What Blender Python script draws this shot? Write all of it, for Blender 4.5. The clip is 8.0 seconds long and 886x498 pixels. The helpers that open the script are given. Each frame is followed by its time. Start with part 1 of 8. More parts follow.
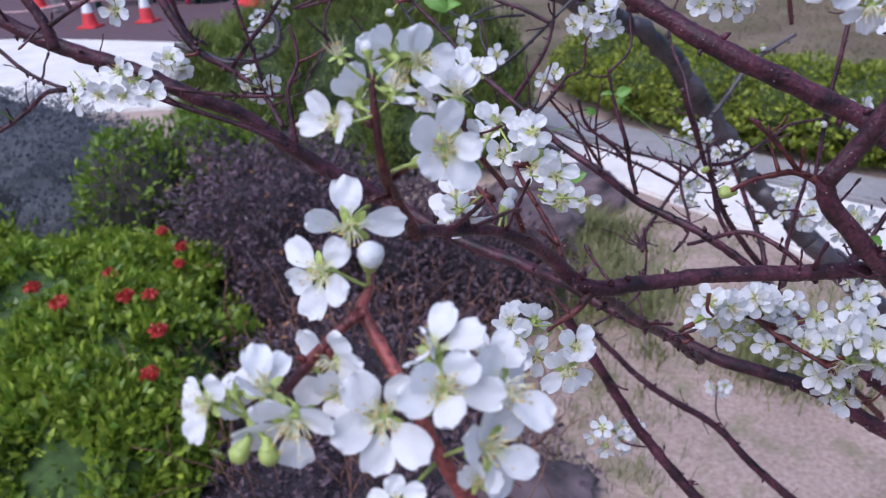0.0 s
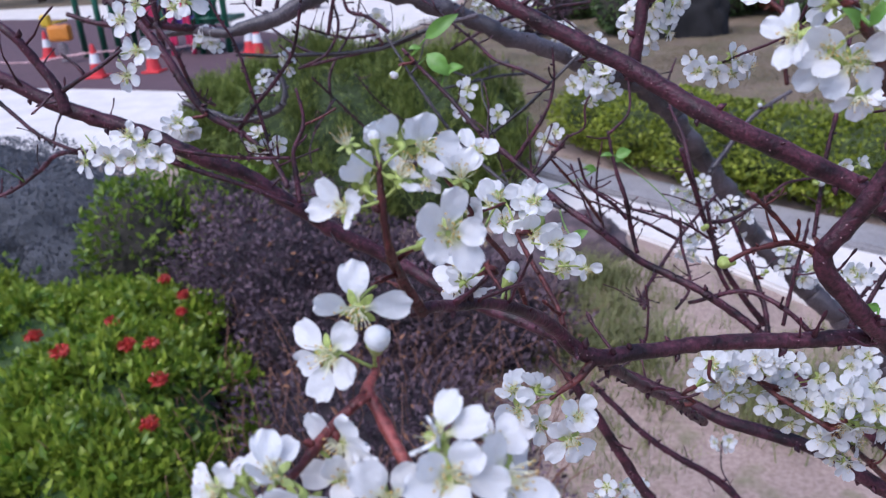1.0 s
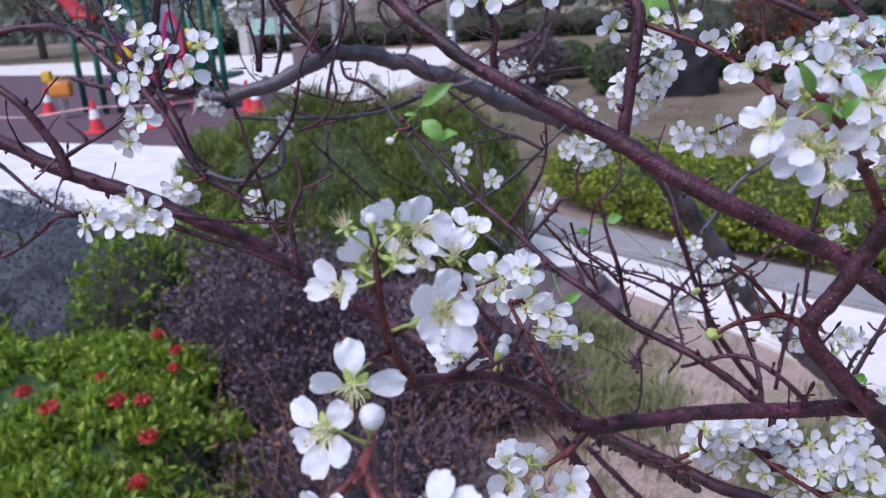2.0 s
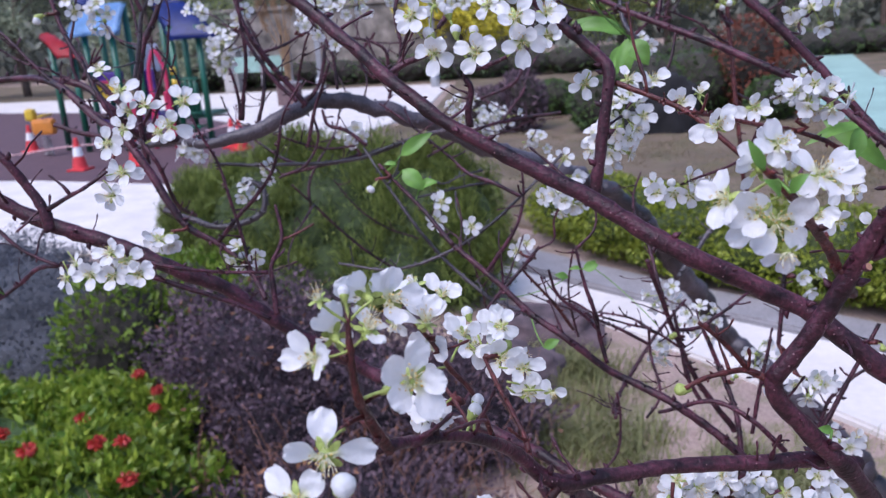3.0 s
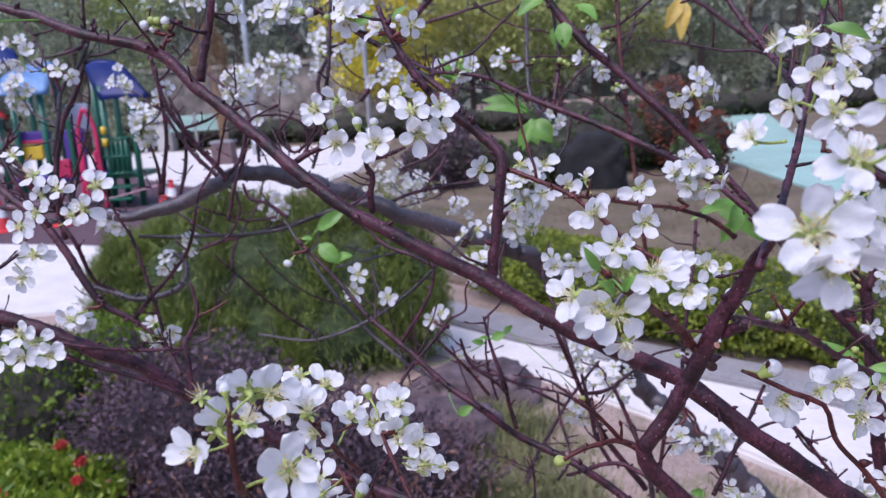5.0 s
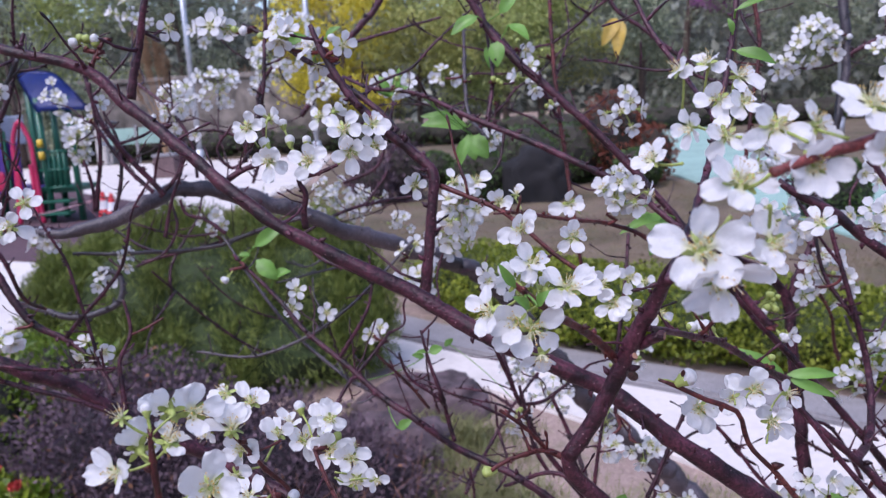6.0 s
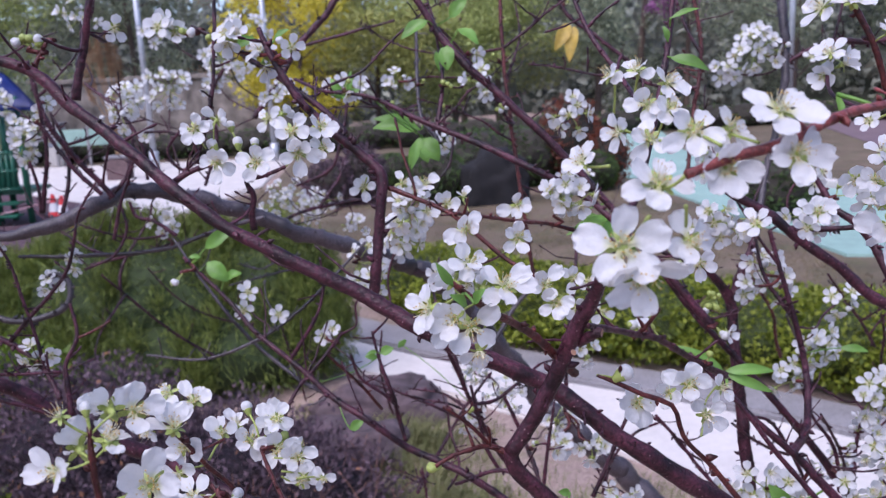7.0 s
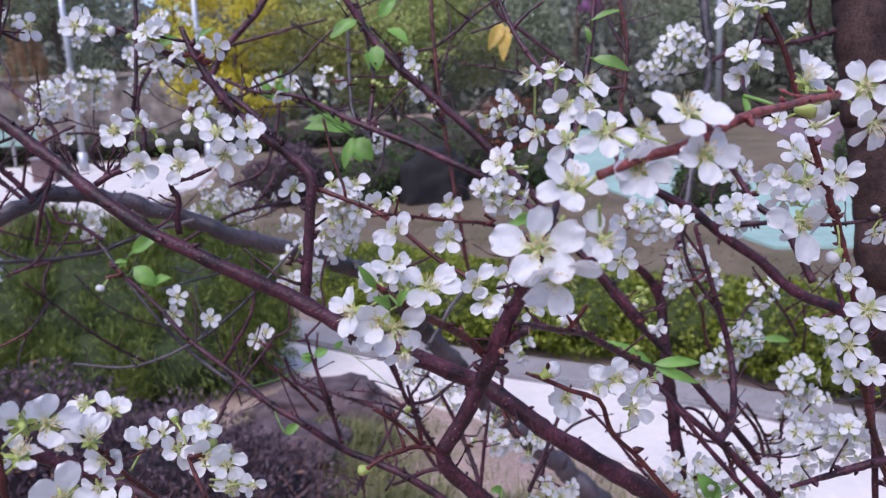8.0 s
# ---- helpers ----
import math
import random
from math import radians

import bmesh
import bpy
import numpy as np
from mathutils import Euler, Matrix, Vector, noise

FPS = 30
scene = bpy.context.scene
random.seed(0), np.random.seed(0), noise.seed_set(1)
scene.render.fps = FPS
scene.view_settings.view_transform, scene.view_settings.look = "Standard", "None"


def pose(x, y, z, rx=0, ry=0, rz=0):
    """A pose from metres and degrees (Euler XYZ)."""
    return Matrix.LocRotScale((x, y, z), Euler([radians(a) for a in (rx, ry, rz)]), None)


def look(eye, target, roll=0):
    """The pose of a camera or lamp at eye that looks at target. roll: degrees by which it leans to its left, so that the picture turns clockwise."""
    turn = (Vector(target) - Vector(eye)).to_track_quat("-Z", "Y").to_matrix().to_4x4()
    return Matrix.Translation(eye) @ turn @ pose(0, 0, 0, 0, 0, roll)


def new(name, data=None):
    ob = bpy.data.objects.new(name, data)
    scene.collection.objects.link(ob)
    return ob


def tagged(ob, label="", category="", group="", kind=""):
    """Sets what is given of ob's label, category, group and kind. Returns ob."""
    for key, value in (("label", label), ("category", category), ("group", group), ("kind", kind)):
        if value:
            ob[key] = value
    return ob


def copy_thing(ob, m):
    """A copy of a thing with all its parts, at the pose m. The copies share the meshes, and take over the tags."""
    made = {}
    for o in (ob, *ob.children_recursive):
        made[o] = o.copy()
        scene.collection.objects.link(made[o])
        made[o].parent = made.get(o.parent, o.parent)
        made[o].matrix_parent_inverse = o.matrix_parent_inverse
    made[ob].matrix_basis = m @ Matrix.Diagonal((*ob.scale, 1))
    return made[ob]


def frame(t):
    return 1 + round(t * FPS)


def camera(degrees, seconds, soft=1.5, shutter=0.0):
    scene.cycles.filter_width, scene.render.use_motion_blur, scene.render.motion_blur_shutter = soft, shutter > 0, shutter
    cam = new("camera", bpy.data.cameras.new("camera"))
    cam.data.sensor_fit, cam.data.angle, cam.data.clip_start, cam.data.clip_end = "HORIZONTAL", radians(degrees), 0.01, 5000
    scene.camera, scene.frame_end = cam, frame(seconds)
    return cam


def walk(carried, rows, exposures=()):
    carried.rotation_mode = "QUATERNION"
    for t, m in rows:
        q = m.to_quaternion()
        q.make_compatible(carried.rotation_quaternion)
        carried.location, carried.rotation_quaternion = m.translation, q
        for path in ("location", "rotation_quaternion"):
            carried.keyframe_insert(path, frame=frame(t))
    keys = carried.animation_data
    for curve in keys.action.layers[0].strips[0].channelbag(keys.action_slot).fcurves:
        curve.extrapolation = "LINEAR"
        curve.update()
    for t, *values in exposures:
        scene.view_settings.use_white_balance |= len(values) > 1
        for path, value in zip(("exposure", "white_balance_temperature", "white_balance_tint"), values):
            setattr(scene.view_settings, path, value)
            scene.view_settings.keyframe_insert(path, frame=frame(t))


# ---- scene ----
cam = camera(58.64, 8.0, 1.2)
PATH = [
    (0, (0.03629, 0.04148, 1.61931), (-0.2978, 1.8157, 0.7589), -4.35),
    (0.5, (0.03653, 0.04072, 1.62429), (-0.3019, 1.8460, 0.8329), -4.48),
    (1, (0.03644, 0.04068, 1.62693), (-0.3026, 1.8622, 0.8738), -4.33),
    (1.5, (0.03686, 0.03876, 1.63000), (-0.3015, 1.8866, 0.9438), -4.07),
    (3, (0.04157, 0.03452, 1.64140), (-0.2433, 1.9389, 1.1008), -3.74),
    (3.5, (0.04553, 0.03007, 1.64623), (-0.2340, 1.9442, 1.1382), -3.87),
    (4, (0.04916, 0.02735, 1.64813), (-0.1931, 1.9553, 1.1744), -4.02),
    (4.5, (0.05427, 0.02317, 1.65184), (-0.1225, 1.9681, 1.2203), -3.53),
    (5, (0.05854, 0.02095, 1.65401), (-0.0657, 1.9742, 1.2423), -3.48),
    (6.5, (0.06796, 0.01271, 1.65626), (0.1364, 1.9743, 1.2723), -2.95),
    (7, (0.07009, 0.01050, 1.65596), (0.1824, 1.9696, 1.2697), -2.79),
    (7.5, (0.07247, 0.01031, 1.65567), (0.2408, 1.9620, 1.2523), -2.99),
    (8, (0.07442, 0.01019, 1.65649), (0.3358, 1.9529, 1.2596), -2.88),
]
walk(cam, [(t, look(eye, target, roll)) for t, eye, target, roll in PATH], [(0.0, 1.14, 5760, 16), (4.0, 1.19, 5820, 22), (8.0, 1.07, 5960, 24)])
cam.data.dof.use_dof = True
cam.data.dof.focus_distance = 0.25
cam.data.dof.aperture_fstop = 31.0

# ---- world and light: a bright overcast evening sky ----
SUN_HEIGHT, SUN_WAY = 58.0, 215.0
world = bpy.data.worlds.new("sky")
scene.world = world
world.use_nodes = True
wn = world.node_tree.nodes
sky = wn.new("ShaderNodeTexSky")
sky.sky_type = "NISHITA"
sky.sun_disc = False
sky.sun_elevation = radians(SUN_HEIGHT)
sky.sun_rotation = radians(SUN_WAY)
sky.air_density, sky.dust_density, sky.ozone_density = 1.0, 2.0, 1.5
wn["Background"].inputs["Strength"].default_value = 0.112
world.node_tree.links.new(sky.outputs[0], wn["Background"].inputs["Color"])
sun = new("sun", bpy.data.lights.new("sun", "SUN"))
sun.data.energy, sun.data.angle, sun.data.color = 1.35, radians(50), (1.0, 0.97, 0.96)
sun.matrix_world = pose(0, 0, 20, 90 - SUN_HEIGHT, 0, 180 - SUN_WAY)


# ---- materials ----
def material(name, rough=0.6):
    m = bpy.data.materials.new(name)
    m.use_nodes = True
    b = m.node_tree.nodes["Principled BSDF"]
    b.inputs["Roughness"].default_value = rough
    return m, m.node_tree.nodes, m.node_tree.links, b


def ramp(nodes, stops):
    r = nodes.new("ShaderNodeValToRGB")
    while len(r.color_ramp.elements) < len(stops):
        r.color_ramp.elements.new(0.5)
    for e, (p, c) in zip(r.color_ramp.elements, stops):
        e.position, e.color = p, (*c, 1)
    return r


def noise_tex(nodes, links, scale, detail=4.0, vec=None, rough=0.55):
    n = nodes.new("ShaderNodeTexNoise")
    n.inputs["Scale"].default_value, n.inputs["Detail"].default_value, n.inputs["Roughness"].default_value = scale, detail, rough
    if vec is not None:
        links.new(vec, n.inputs["Vector"])
    return n


def coords(nodes):
    return nodes.new("ShaderNodeTexCoord").outputs["Object"]


def bump(nodes, links, b, height, strength, dist):
    n = nodes.new("ShaderNodeBump")
    n.inputs["Strength"].default_value, n.inputs["Distance"].default_value = strength, dist
    links.new(height, n.inputs["Height"])
    links.new(n.outputs[0], b.inputs["Normal"])


def mix(nodes, links, a, b, fac, kind="MIX"):
    m = nodes.new("ShaderNodeMix")
    m.data_type, m.blend_type = "RGBA", kind
    for sock, v in ((m.inputs[0], fac), (m.inputs[6], a), (m.inputs[7], b)):
        if isinstance(v, bpy.types.NodeSocket):
            links.new(v, sock)
        elif isinstance(v, (int, float)):
            sock.default_value = v
        else:
            sock.default_value = (*v, 1)
    return m.outputs[2]


def plain(name, colour, rough=0.6, scale=40.0, spread=0.25, relief=0.0, metal=0.0):
    """A surface of one colour with fine and coarse unevenness."""
    m, n, l, b = material(name, rough)
    c = coords(n)
    fine, coarse = noise_tex(n, l, scale, 5, c), noise_tex(n, l, scale / 9, 3, c)
    lo = tuple(v * (1 - spread) for v in colour)
    hi = tuple(min(1, v * (1 + spread)) for v in colour)
    r1 = ramp(n, [(0.3, lo), (0.7, hi)])
    l.new(fine.outputs[0], r1.inputs[0])
    r2 = ramp(n, [(0.3, (0.8, 0.8, 0.8)), (0.7, (1, 1, 1))])
    l.new(coarse.outputs[0], r2.inputs[0])
    l.new(mix(n, l, r1.outputs[0], r2.outputs[0], 1.0, "MULTIPLY"), b.inputs["Base Color"])
    b.inputs["Metallic"].default_value = metal
    if relief:
        bump(n, l, b, fine.outputs[0], 0.6, relief)
    return m


def bark(name, lo, hi, dots, rough, patch=90, gloss=0.33):
    """Young plum bark: mottled, with pale lenticels and fine cross relief."""
    m, n, l, b = material(name, rough)
    b.inputs["Specular IOR Level"].default_value = gloss
    c = coords(n)
    big, small = noise_tex(n, l, patch, 4, c), noise_tex(n, l, 700, 5, c)
    r = ramp(n, [(0.36, lo), (0.66, hi)])
    l.new(big.outputs[0], r.inputs[0])
    r2 = ramp(n, [(0.32, (0.35, 0.35, 0.35)), (0.68, (1.4, 1.4, 1.4))])
    l.new(small.outputs[0], r2.inputs[0])
    base = mix(n, l, r.outputs[0], r2.outputs[0], 1.0, "MULTIPLY")
    v = n.new("ShaderNodeTexVoronoi")
    v.inputs["Scale"].default_value = 420
    l.new(c, v.inputs["Vector"])
    dot = ramp(n, [(0.07, (1, 1, 1)), (0.15, (0, 0, 0))])
    l.new(v.outputs["Distance"], dot.inputs[0])
    gate = ramp(n, [(0.44, (0, 0, 0)), (0.54, (0.8, 0.8, 0.8))])
    l.new(noise_tex(n, l, 160, 2, c).outputs[0], gate.inputs[0])
    spots = mix(n, l, dot.outputs[0], gate.outputs[0], 1.0, "MULTIPLY")
    l.new(mix(n, l, base, dots, spots), b.inputs["Base Color"])
    bump(n, l, b, mix(n, l, small.outputs[0], dot.outputs[0], 0.35), 0.7, 0.0012)
    return m


def leafy(name, lo, hi, translucent=0.3, rough=0.5, scale=3.0):
    """Leaves: each one of its own shade, with thin leaves letting light through."""
    m, n, l, b = material(name, rough)
    geo = n.new("ShaderNodeNewGeometry")
    r = ramp(n, [(0.0, lo), (1.0, hi)])
    l.new(geo.outputs["Random Per Island"], r.inputs[0])
    r2 = ramp(n, [(0.3, (0.65, 0.65, 0.65)), (0.7, (1.15, 1.15, 1.15))])
    l.new(noise_tex(n, l, scale, 3, coords(n)).outputs[0], r2.inputs[0])
    col = mix(n, l, r.outputs[0], r2.outputs[0], 1.0, "MULTIPLY")
    l.new(col, b.inputs["Base Color"])
    t = n.new("ShaderNodeBsdfTranslucent")
    l.new(col, t.inputs["Color"])
    s = n.new("ShaderNodeMixShader")
    s.inputs[0].default_value = translucent
    l.new(b.outputs[0], s.inputs[1])
    l.new(t.outputs[0], s.inputs[2])
    l.new(s.outputs[0], n["Material Output"].inputs["Surface"])
    return m


def petal_material():
    m, n, l, b = material("petal", 0.5)
    c = coords(n)
    r = ramp(n, [(0.3, (0.60, 0.60, 0.612)), (0.7, (0.69, 0.69, 0.70))])
    v = noise_tex(n, l, 5, 4, c)
    l.new(v.outputs[0], r.inputs[0])
    # a yellow-green throat where the petals meet
    far = n.new("ShaderNodeVectorMath")
    far.operation = "LENGTH"
    l.new(c, far.inputs[0])
    throat = ramp(n, [(0.06, (1, 1, 1)), (0.21, (0, 0, 0))])
    l.new(far.outputs["Value"], throat.inputs[0])
    l.new(mix(n, l, r.outputs[0], (0.60, 0.60, 0.20), throat.outputs[0]), b.inputs["Base Color"])
    bump(n, l, b, noise_tex(n, l, 14, 3, c).outputs[0], 0.12, 0.02)
    t = n.new("ShaderNodeBsdfTranslucent")
    t.inputs["Color"].default_value = (0.79, 0.80, 0.78, 1)
    s = n.new("ShaderNodeMixShader")
    s.inputs[0].default_value = 0.35
    l.new(b.outputs[0], s.inputs[1])
    l.new(t.outputs[0], s.inputs[2])
    l.new(s.outputs[0], n["Material Output"].inputs["Surface"])
    return m


PETAL = petal_material()
CALYX = plain("calyx_green", (0.29, 0.35, 0.085), 0.5, 900, 0.3)
FILAMENT = plain("filament", (0.76, 0.74, 0.54), 0.5, 900, 0.1)
ANTHER = plain("anther", (0.62, 0.42, 0.11), 0.7, 900, 0.3)
DARK = bark("bark_plum", (0.012, 0.0035, 0.006), (0.090, 0.025, 0.040), (0.36, 0.21, 0.22), 0.40)
# coarse mottling, its strong contrast also standing in for light on the limb's top
GREY = bark("bark_grey", (0.005, 0.003, 0.005), (0.085, 0.066, 0.077), (0.30, 0.26, 0.26), 0.40, 18, 0.6)
RED = bark("bark_red", (0.036, 0.008, 0.008), (0.130, 0.031, 0.028), (0.45, 0.22, 0.17), 0.4)
YOUNG = bark("bark_young", (0.10, 0.021, 0.020), (0.28, 0.070, 0.062), (0.45, 0.22, 0.18), 0.4)
TRUNK = bark("bark_trunk", (0.020, 0.011, 0.010), (0.070, 0.040, 0.034), (0.12, 0.08, 0.07), 0.8, 45, 0.2)
WOUND = plain("cut_wood", (0.28, 0.15, 0.095), 0.7, 900, 0.3)
LEAF = leafy("plum_leaf", (0.13, 0.30, 0.05), (0.22, 0.42, 0.08), 0.4, 0.4, 60)
LEAF_YELLOW = leafy("yellow_leaf", (0.50, 0.34, 0.06), (0.60, 0.42, 0.08), 0.4, 0.5, 60)


# ---- building helpers ----
def rng(*key):
    return random.Random(str(key))


def mesh_from(name, verts, faces, mats, slots=None, smooth=True):
    me = bpy.data.meshes.new(name)
    me.from_pydata([tuple(v) for v in verts], [], faces)
    for m in mats:
        me.materials.append(m)
    if slots is not None:
        me.polygons.foreach_set("material_index", slots)
    if smooth:
        me.polygons.foreach_set("use_smooth", [True] * len(me.polygons))
    me.update()
    return me


def put(name, me, parent=None, label="", category="", group="", kind=""):
    ob = new(name, me)
    if parent is not None:
        ob.parent = parent
    return tagged(ob, label, category, group, kind)


def part(name, bm, mat, parent, label=""):
    """Links a bmesh as one mesh object under a thing or a part."""
    me = bpy.data.meshes.new(name)
    bm.normal_update()
    bm.to_mesh(me)
    bm.free()
    for m in (mat if isinstance(mat, (list, tuple)) else [mat]):
        me.materials.append(m)
    return put(name, me, parent, label)


def empty(name, at, label, category, group=""):
    ob = new(name)
    ob.location = at
    ob.empty_display_size = 0.1
    return tagged(ob, label, category, group)


def box(size, at, bevel=0.01, turn=0.0, bm=None, tilt=None):
    own = bmesh.new()
    bmesh.ops.create_cube(own, size=1, matrix=Matrix.Diagonal((*size, 1)))
    if bevel:
        bmesh.ops.bevel(own, geom=own.edges[:], offset=bevel, segments=2, affect="EDGES", profile=0.6)
    m = Matrix.Translation(at) @ (Matrix.Rotation(turn, 4, "Z") if tilt is None else tilt)
    bmesh.ops.transform(own, matrix=m, verts=own.verts)
    if bm is None:
        return own
    tmp = bpy.data.meshes.new("tmp")
    own.to_mesh(tmp)
    own.free()
    bm.from_mesh(tmp)
    bpy.data.meshes.remove(tmp)
    return bm


def tube_data(rows, sides=8, lumps=0.0, seed=0, cap=True):
    """Vertices and faces of a round limb through rows of (point, radius)."""
    verts, faces = [], []
    n = len(rows)
    side = None
    for i, (p, r) in enumerate(rows):
        a, b = rows[max(0, i - 1)][0], rows[min(n - 1, i + 1)][0]
        d = (b - a).normalized()
        if side is None:
            side = d.orthogonal().normalized()
        side = (side - d * side.dot(d)).normalized()
        up = d.cross(side)
        for k in range(sides):
            w = 2 * math.pi * k / sides
            q = side * math.cos(w) + up * math.sin(w)
            s = r
            if lumps:
                s = r * (1 + lumps * noise.noise((p + q * r) * (0.5 / max(r, 0.001)) + Vector((seed, 0, 0))) + 0.5 * lumps * noise.noise((p + q * r) * (1.6 / max(r, 0.001))))
            verts.append(p + q * s)
        if i:
            for k in range(sides):
                j, m = (i - 1) * sides, i * sides
                faces.append((j + k, j + (k + 1) % sides, m + (k + 1) % sides, m + k))
    if cap:
        for i, flip in ((0, True), (n - 1, False)):
            ring = list(range(i * sides, (i + 1) * sides))
            faces.append(tuple(reversed(ring)) if flip else tuple(ring))
    return verts, faces


def smooth_line(points, step):
    """A smooth line through (point, radius) controls, resampled at about step."""
    pts = [(Vector(p[:3]), p[3]) for p in points]
    ext = [(pts[0][0] * 2 - pts[1][0], pts[0][1])] + pts + [(pts[-1][0] * 2 - pts[-2][0], pts[-1][1])]
    rows = []
    for i in range(1, len(ext) - 2):
        (p0, r0), (p1, r1), (p2, r2), (p3, r3) = ext[i - 1:i + 3]
        a, b, c = max(1e-6, (p1 - p0).length), max(1e-6, (p2 - p1).length), max(1e-6, (p3 - p2).length)
        m1 = ((p1 - p0) / a * b + (p2 - p1) / b * a) / (a + b) * b
        m2 = ((p2 - p1) / b * c + (p3 - p2) / c * b) / (b + c) * b
        k = max(2, min(90, int(b / step)))
        for j in range(k):
            t = j / k
            q = p1 * (2 * t ** 3 - 3 * t * t + 1) + m1 * (t ** 3 - 2 * t * t + t) + p2 * (3 * t * t - 2 * t ** 3) + m2 * (t ** 3 - t * t)
            rows.append((q, r1 + (r2 - r1) * t))
    rows.append(pts[-1])
    return rows


# ---- the plum tree: limbs ----
TREE = empty("plum_tree", (0.47, 0.52, 0.0), "flowering plum tree with dark purple bark and white blossom", "tree")
TREE_OFF = Matrix.Translation((-0.47, -0.52, 0.0))
LINES = []
SLIM = []


def on_tree(name, me, parent=None, label=""):
    ob = put(name, me, parent or TREE, label)
    if parent is None:
        ob.matrix_parent_inverse = TREE_OFF
    return ob


def add_spur(verts, faces, slots, base, way, length, r, seed, slot=0):
    """A short knobbly side shoot with a bud at its tip."""
    rd = rng("spur", seed)
    rows, p, d = [], base.copy(), way.normalized()
    k = max(5, int(length / 0.0035))
    for i in range(k + 1):
        rows.append((p.copy(), r * (1.0 - 0.45 * i / k) * (1 + 0.3 * rd.uniform(-1, 1))))
        d = (d + Vector((rd.uniform(-1, 1), rd.uniform(-1, 1), rd.uniform(-0.6, 1))) * 0.2).normalized()
        p = p + d * length / k
    rows.append((p, r * 0.85))
    rows.append((p + d * r * 1.6, r * 0.8))
    rows.append((p + d * r * 3.0, r * 0.12))
    v, f = tube_data(rows, 6)
    k = len(verts)
    verts += v
    faces += [tuple(a + k for a in q) for q in f]
    slots += [slot] * len(f)


def branch(name, mat, controls, spurs):
    seed = len(LINES)
    rd = rng("branch", seed)
    rmax = max(c[3] for c in controls)
    rows = smooth_line(controls, max(0.0018, min(0.004, rmax * 0.7)))
    thin = rmax < 0.0022
    jit = 0.35 if thin else 0.5 if mat is GREY else 0.25
    out = []
    gap = rd.uniform(0.010, 0.020)
    run = 0.0
    for i, (p, r) in enumerate(rows):
        w = Vector((noise.noise(p * 55 + Vector((seed, 0, 0))), noise.noise(p * 55 + Vector((0, seed, 0))), noise.noise(p * 55 + Vector((0, 0, seed)))))
        swell = 1.0
        if i:
            run += (p - rows[i - 1][0]).length
        if run > gap:
            swell, run, gap = 1.22 if thin else 1.0 if mat is TRUNK else 1.1, 0.0, rd.uniform(0.010, 0.024)
        out.append((p + w * r * jit, r * swell * (1.0 if thin else 0.94)))
    verts, faces = tube_data(out, 7 if thin else 14, 0.13 if mat is GREY else 0.15, seed)
    slots = [0] * len(faces)
    # buds and scars at the nodes
    for i in range(2, len(out) - 2):
        p, r = out[i]
        if rd.random() < (0.24 if thin else 0.30):
            d = (out[i + 1][0] - out[i - 1][0]).normalized()
            s = d.orthogonal().normalized()
            s.rotate(Matrix.Rotation(rd.uniform(0, 6.28), 3, d))
            size = rd.uniform(0.0004, 0.0010) if thin else rd.uniform(0.0005, 0.0016)
            k = len(verts)
            v, f = tube_data([(p + s * r * 0.7, size), (p + s * (r + size * 0.8) + d * size * 0.3, size * 0.9), (p + s * (r + size * 1.9) + d * size * 1.2, size * 0.2)], 5)
            verts += v
            faces += [tuple(a + k for a in q) for q in f]
            slots += [0] * len(f)
    total = sum((out[i][0] - out[i - 1][0]).length for i in range(1, len(out)))
    for j in range(int(spurs * 1.2) + int(total / (0.045 if mat not in (RED, YOUNG) else 0.2))):
        i = rd.randrange(2, len(out) - 2)
        p, r = out[i]
        d = (out[i + 1][0] - out[i - 1][0]).normalized()
        s = d.orthogonal().normalized()
        s.rotate(Matrix.Rotation(rd.uniform(0, 6.28), 3, d))
        if s.z < -0.2:
            s.z = -s.z
        add_spur(verts, faces, slots, p + s * r * 0.5, s + d * rd.uniform(-0.5, 0.5), rd.uniform(0.004, 0.013) if rd.random() < 0.92 or p.y < 0.33 else rd.uniform(0.015, 0.035), rd.uniform(0.0004, 0.0009), (seed, j))
    me = mesh_from(name, verts, faces, [mat], slots)
    LINES.append([p for p, r in out[::3]])
    SLIM.append(rmax < 0.0042 and mat not in (RED, YOUNG))
    return on_tree(name, me)


def cut_end(at, face, r):
    """The pale sawn end of a pruned stub, with a rim of bark."""
    face = Vector(face).normalized()
    at = Vector(at)
    rows = [(at - face * r * 1.2, r * 1.05), (at - face * r * 0.1, r * 1.12), (at + face * r * 0.25, r * 1.0), (at + face * r * 0.3, r * 0.8)]
    v, f = tube_data(rows, 12, 0.12, 3)
    me = mesh_from("cut_end", v, f, [DARK, WOUND], [0] * 24 + [1] * (len(f) - 24), False)
    return on_tree("cut_end", me, None, "pale pruning cut")


def nearest(p):
    best, at = 9.0, p
    for line in LINES:
        for q in line:
            d = (q - p).length_squared
            if d < best:
                best, at = d, q
    return at


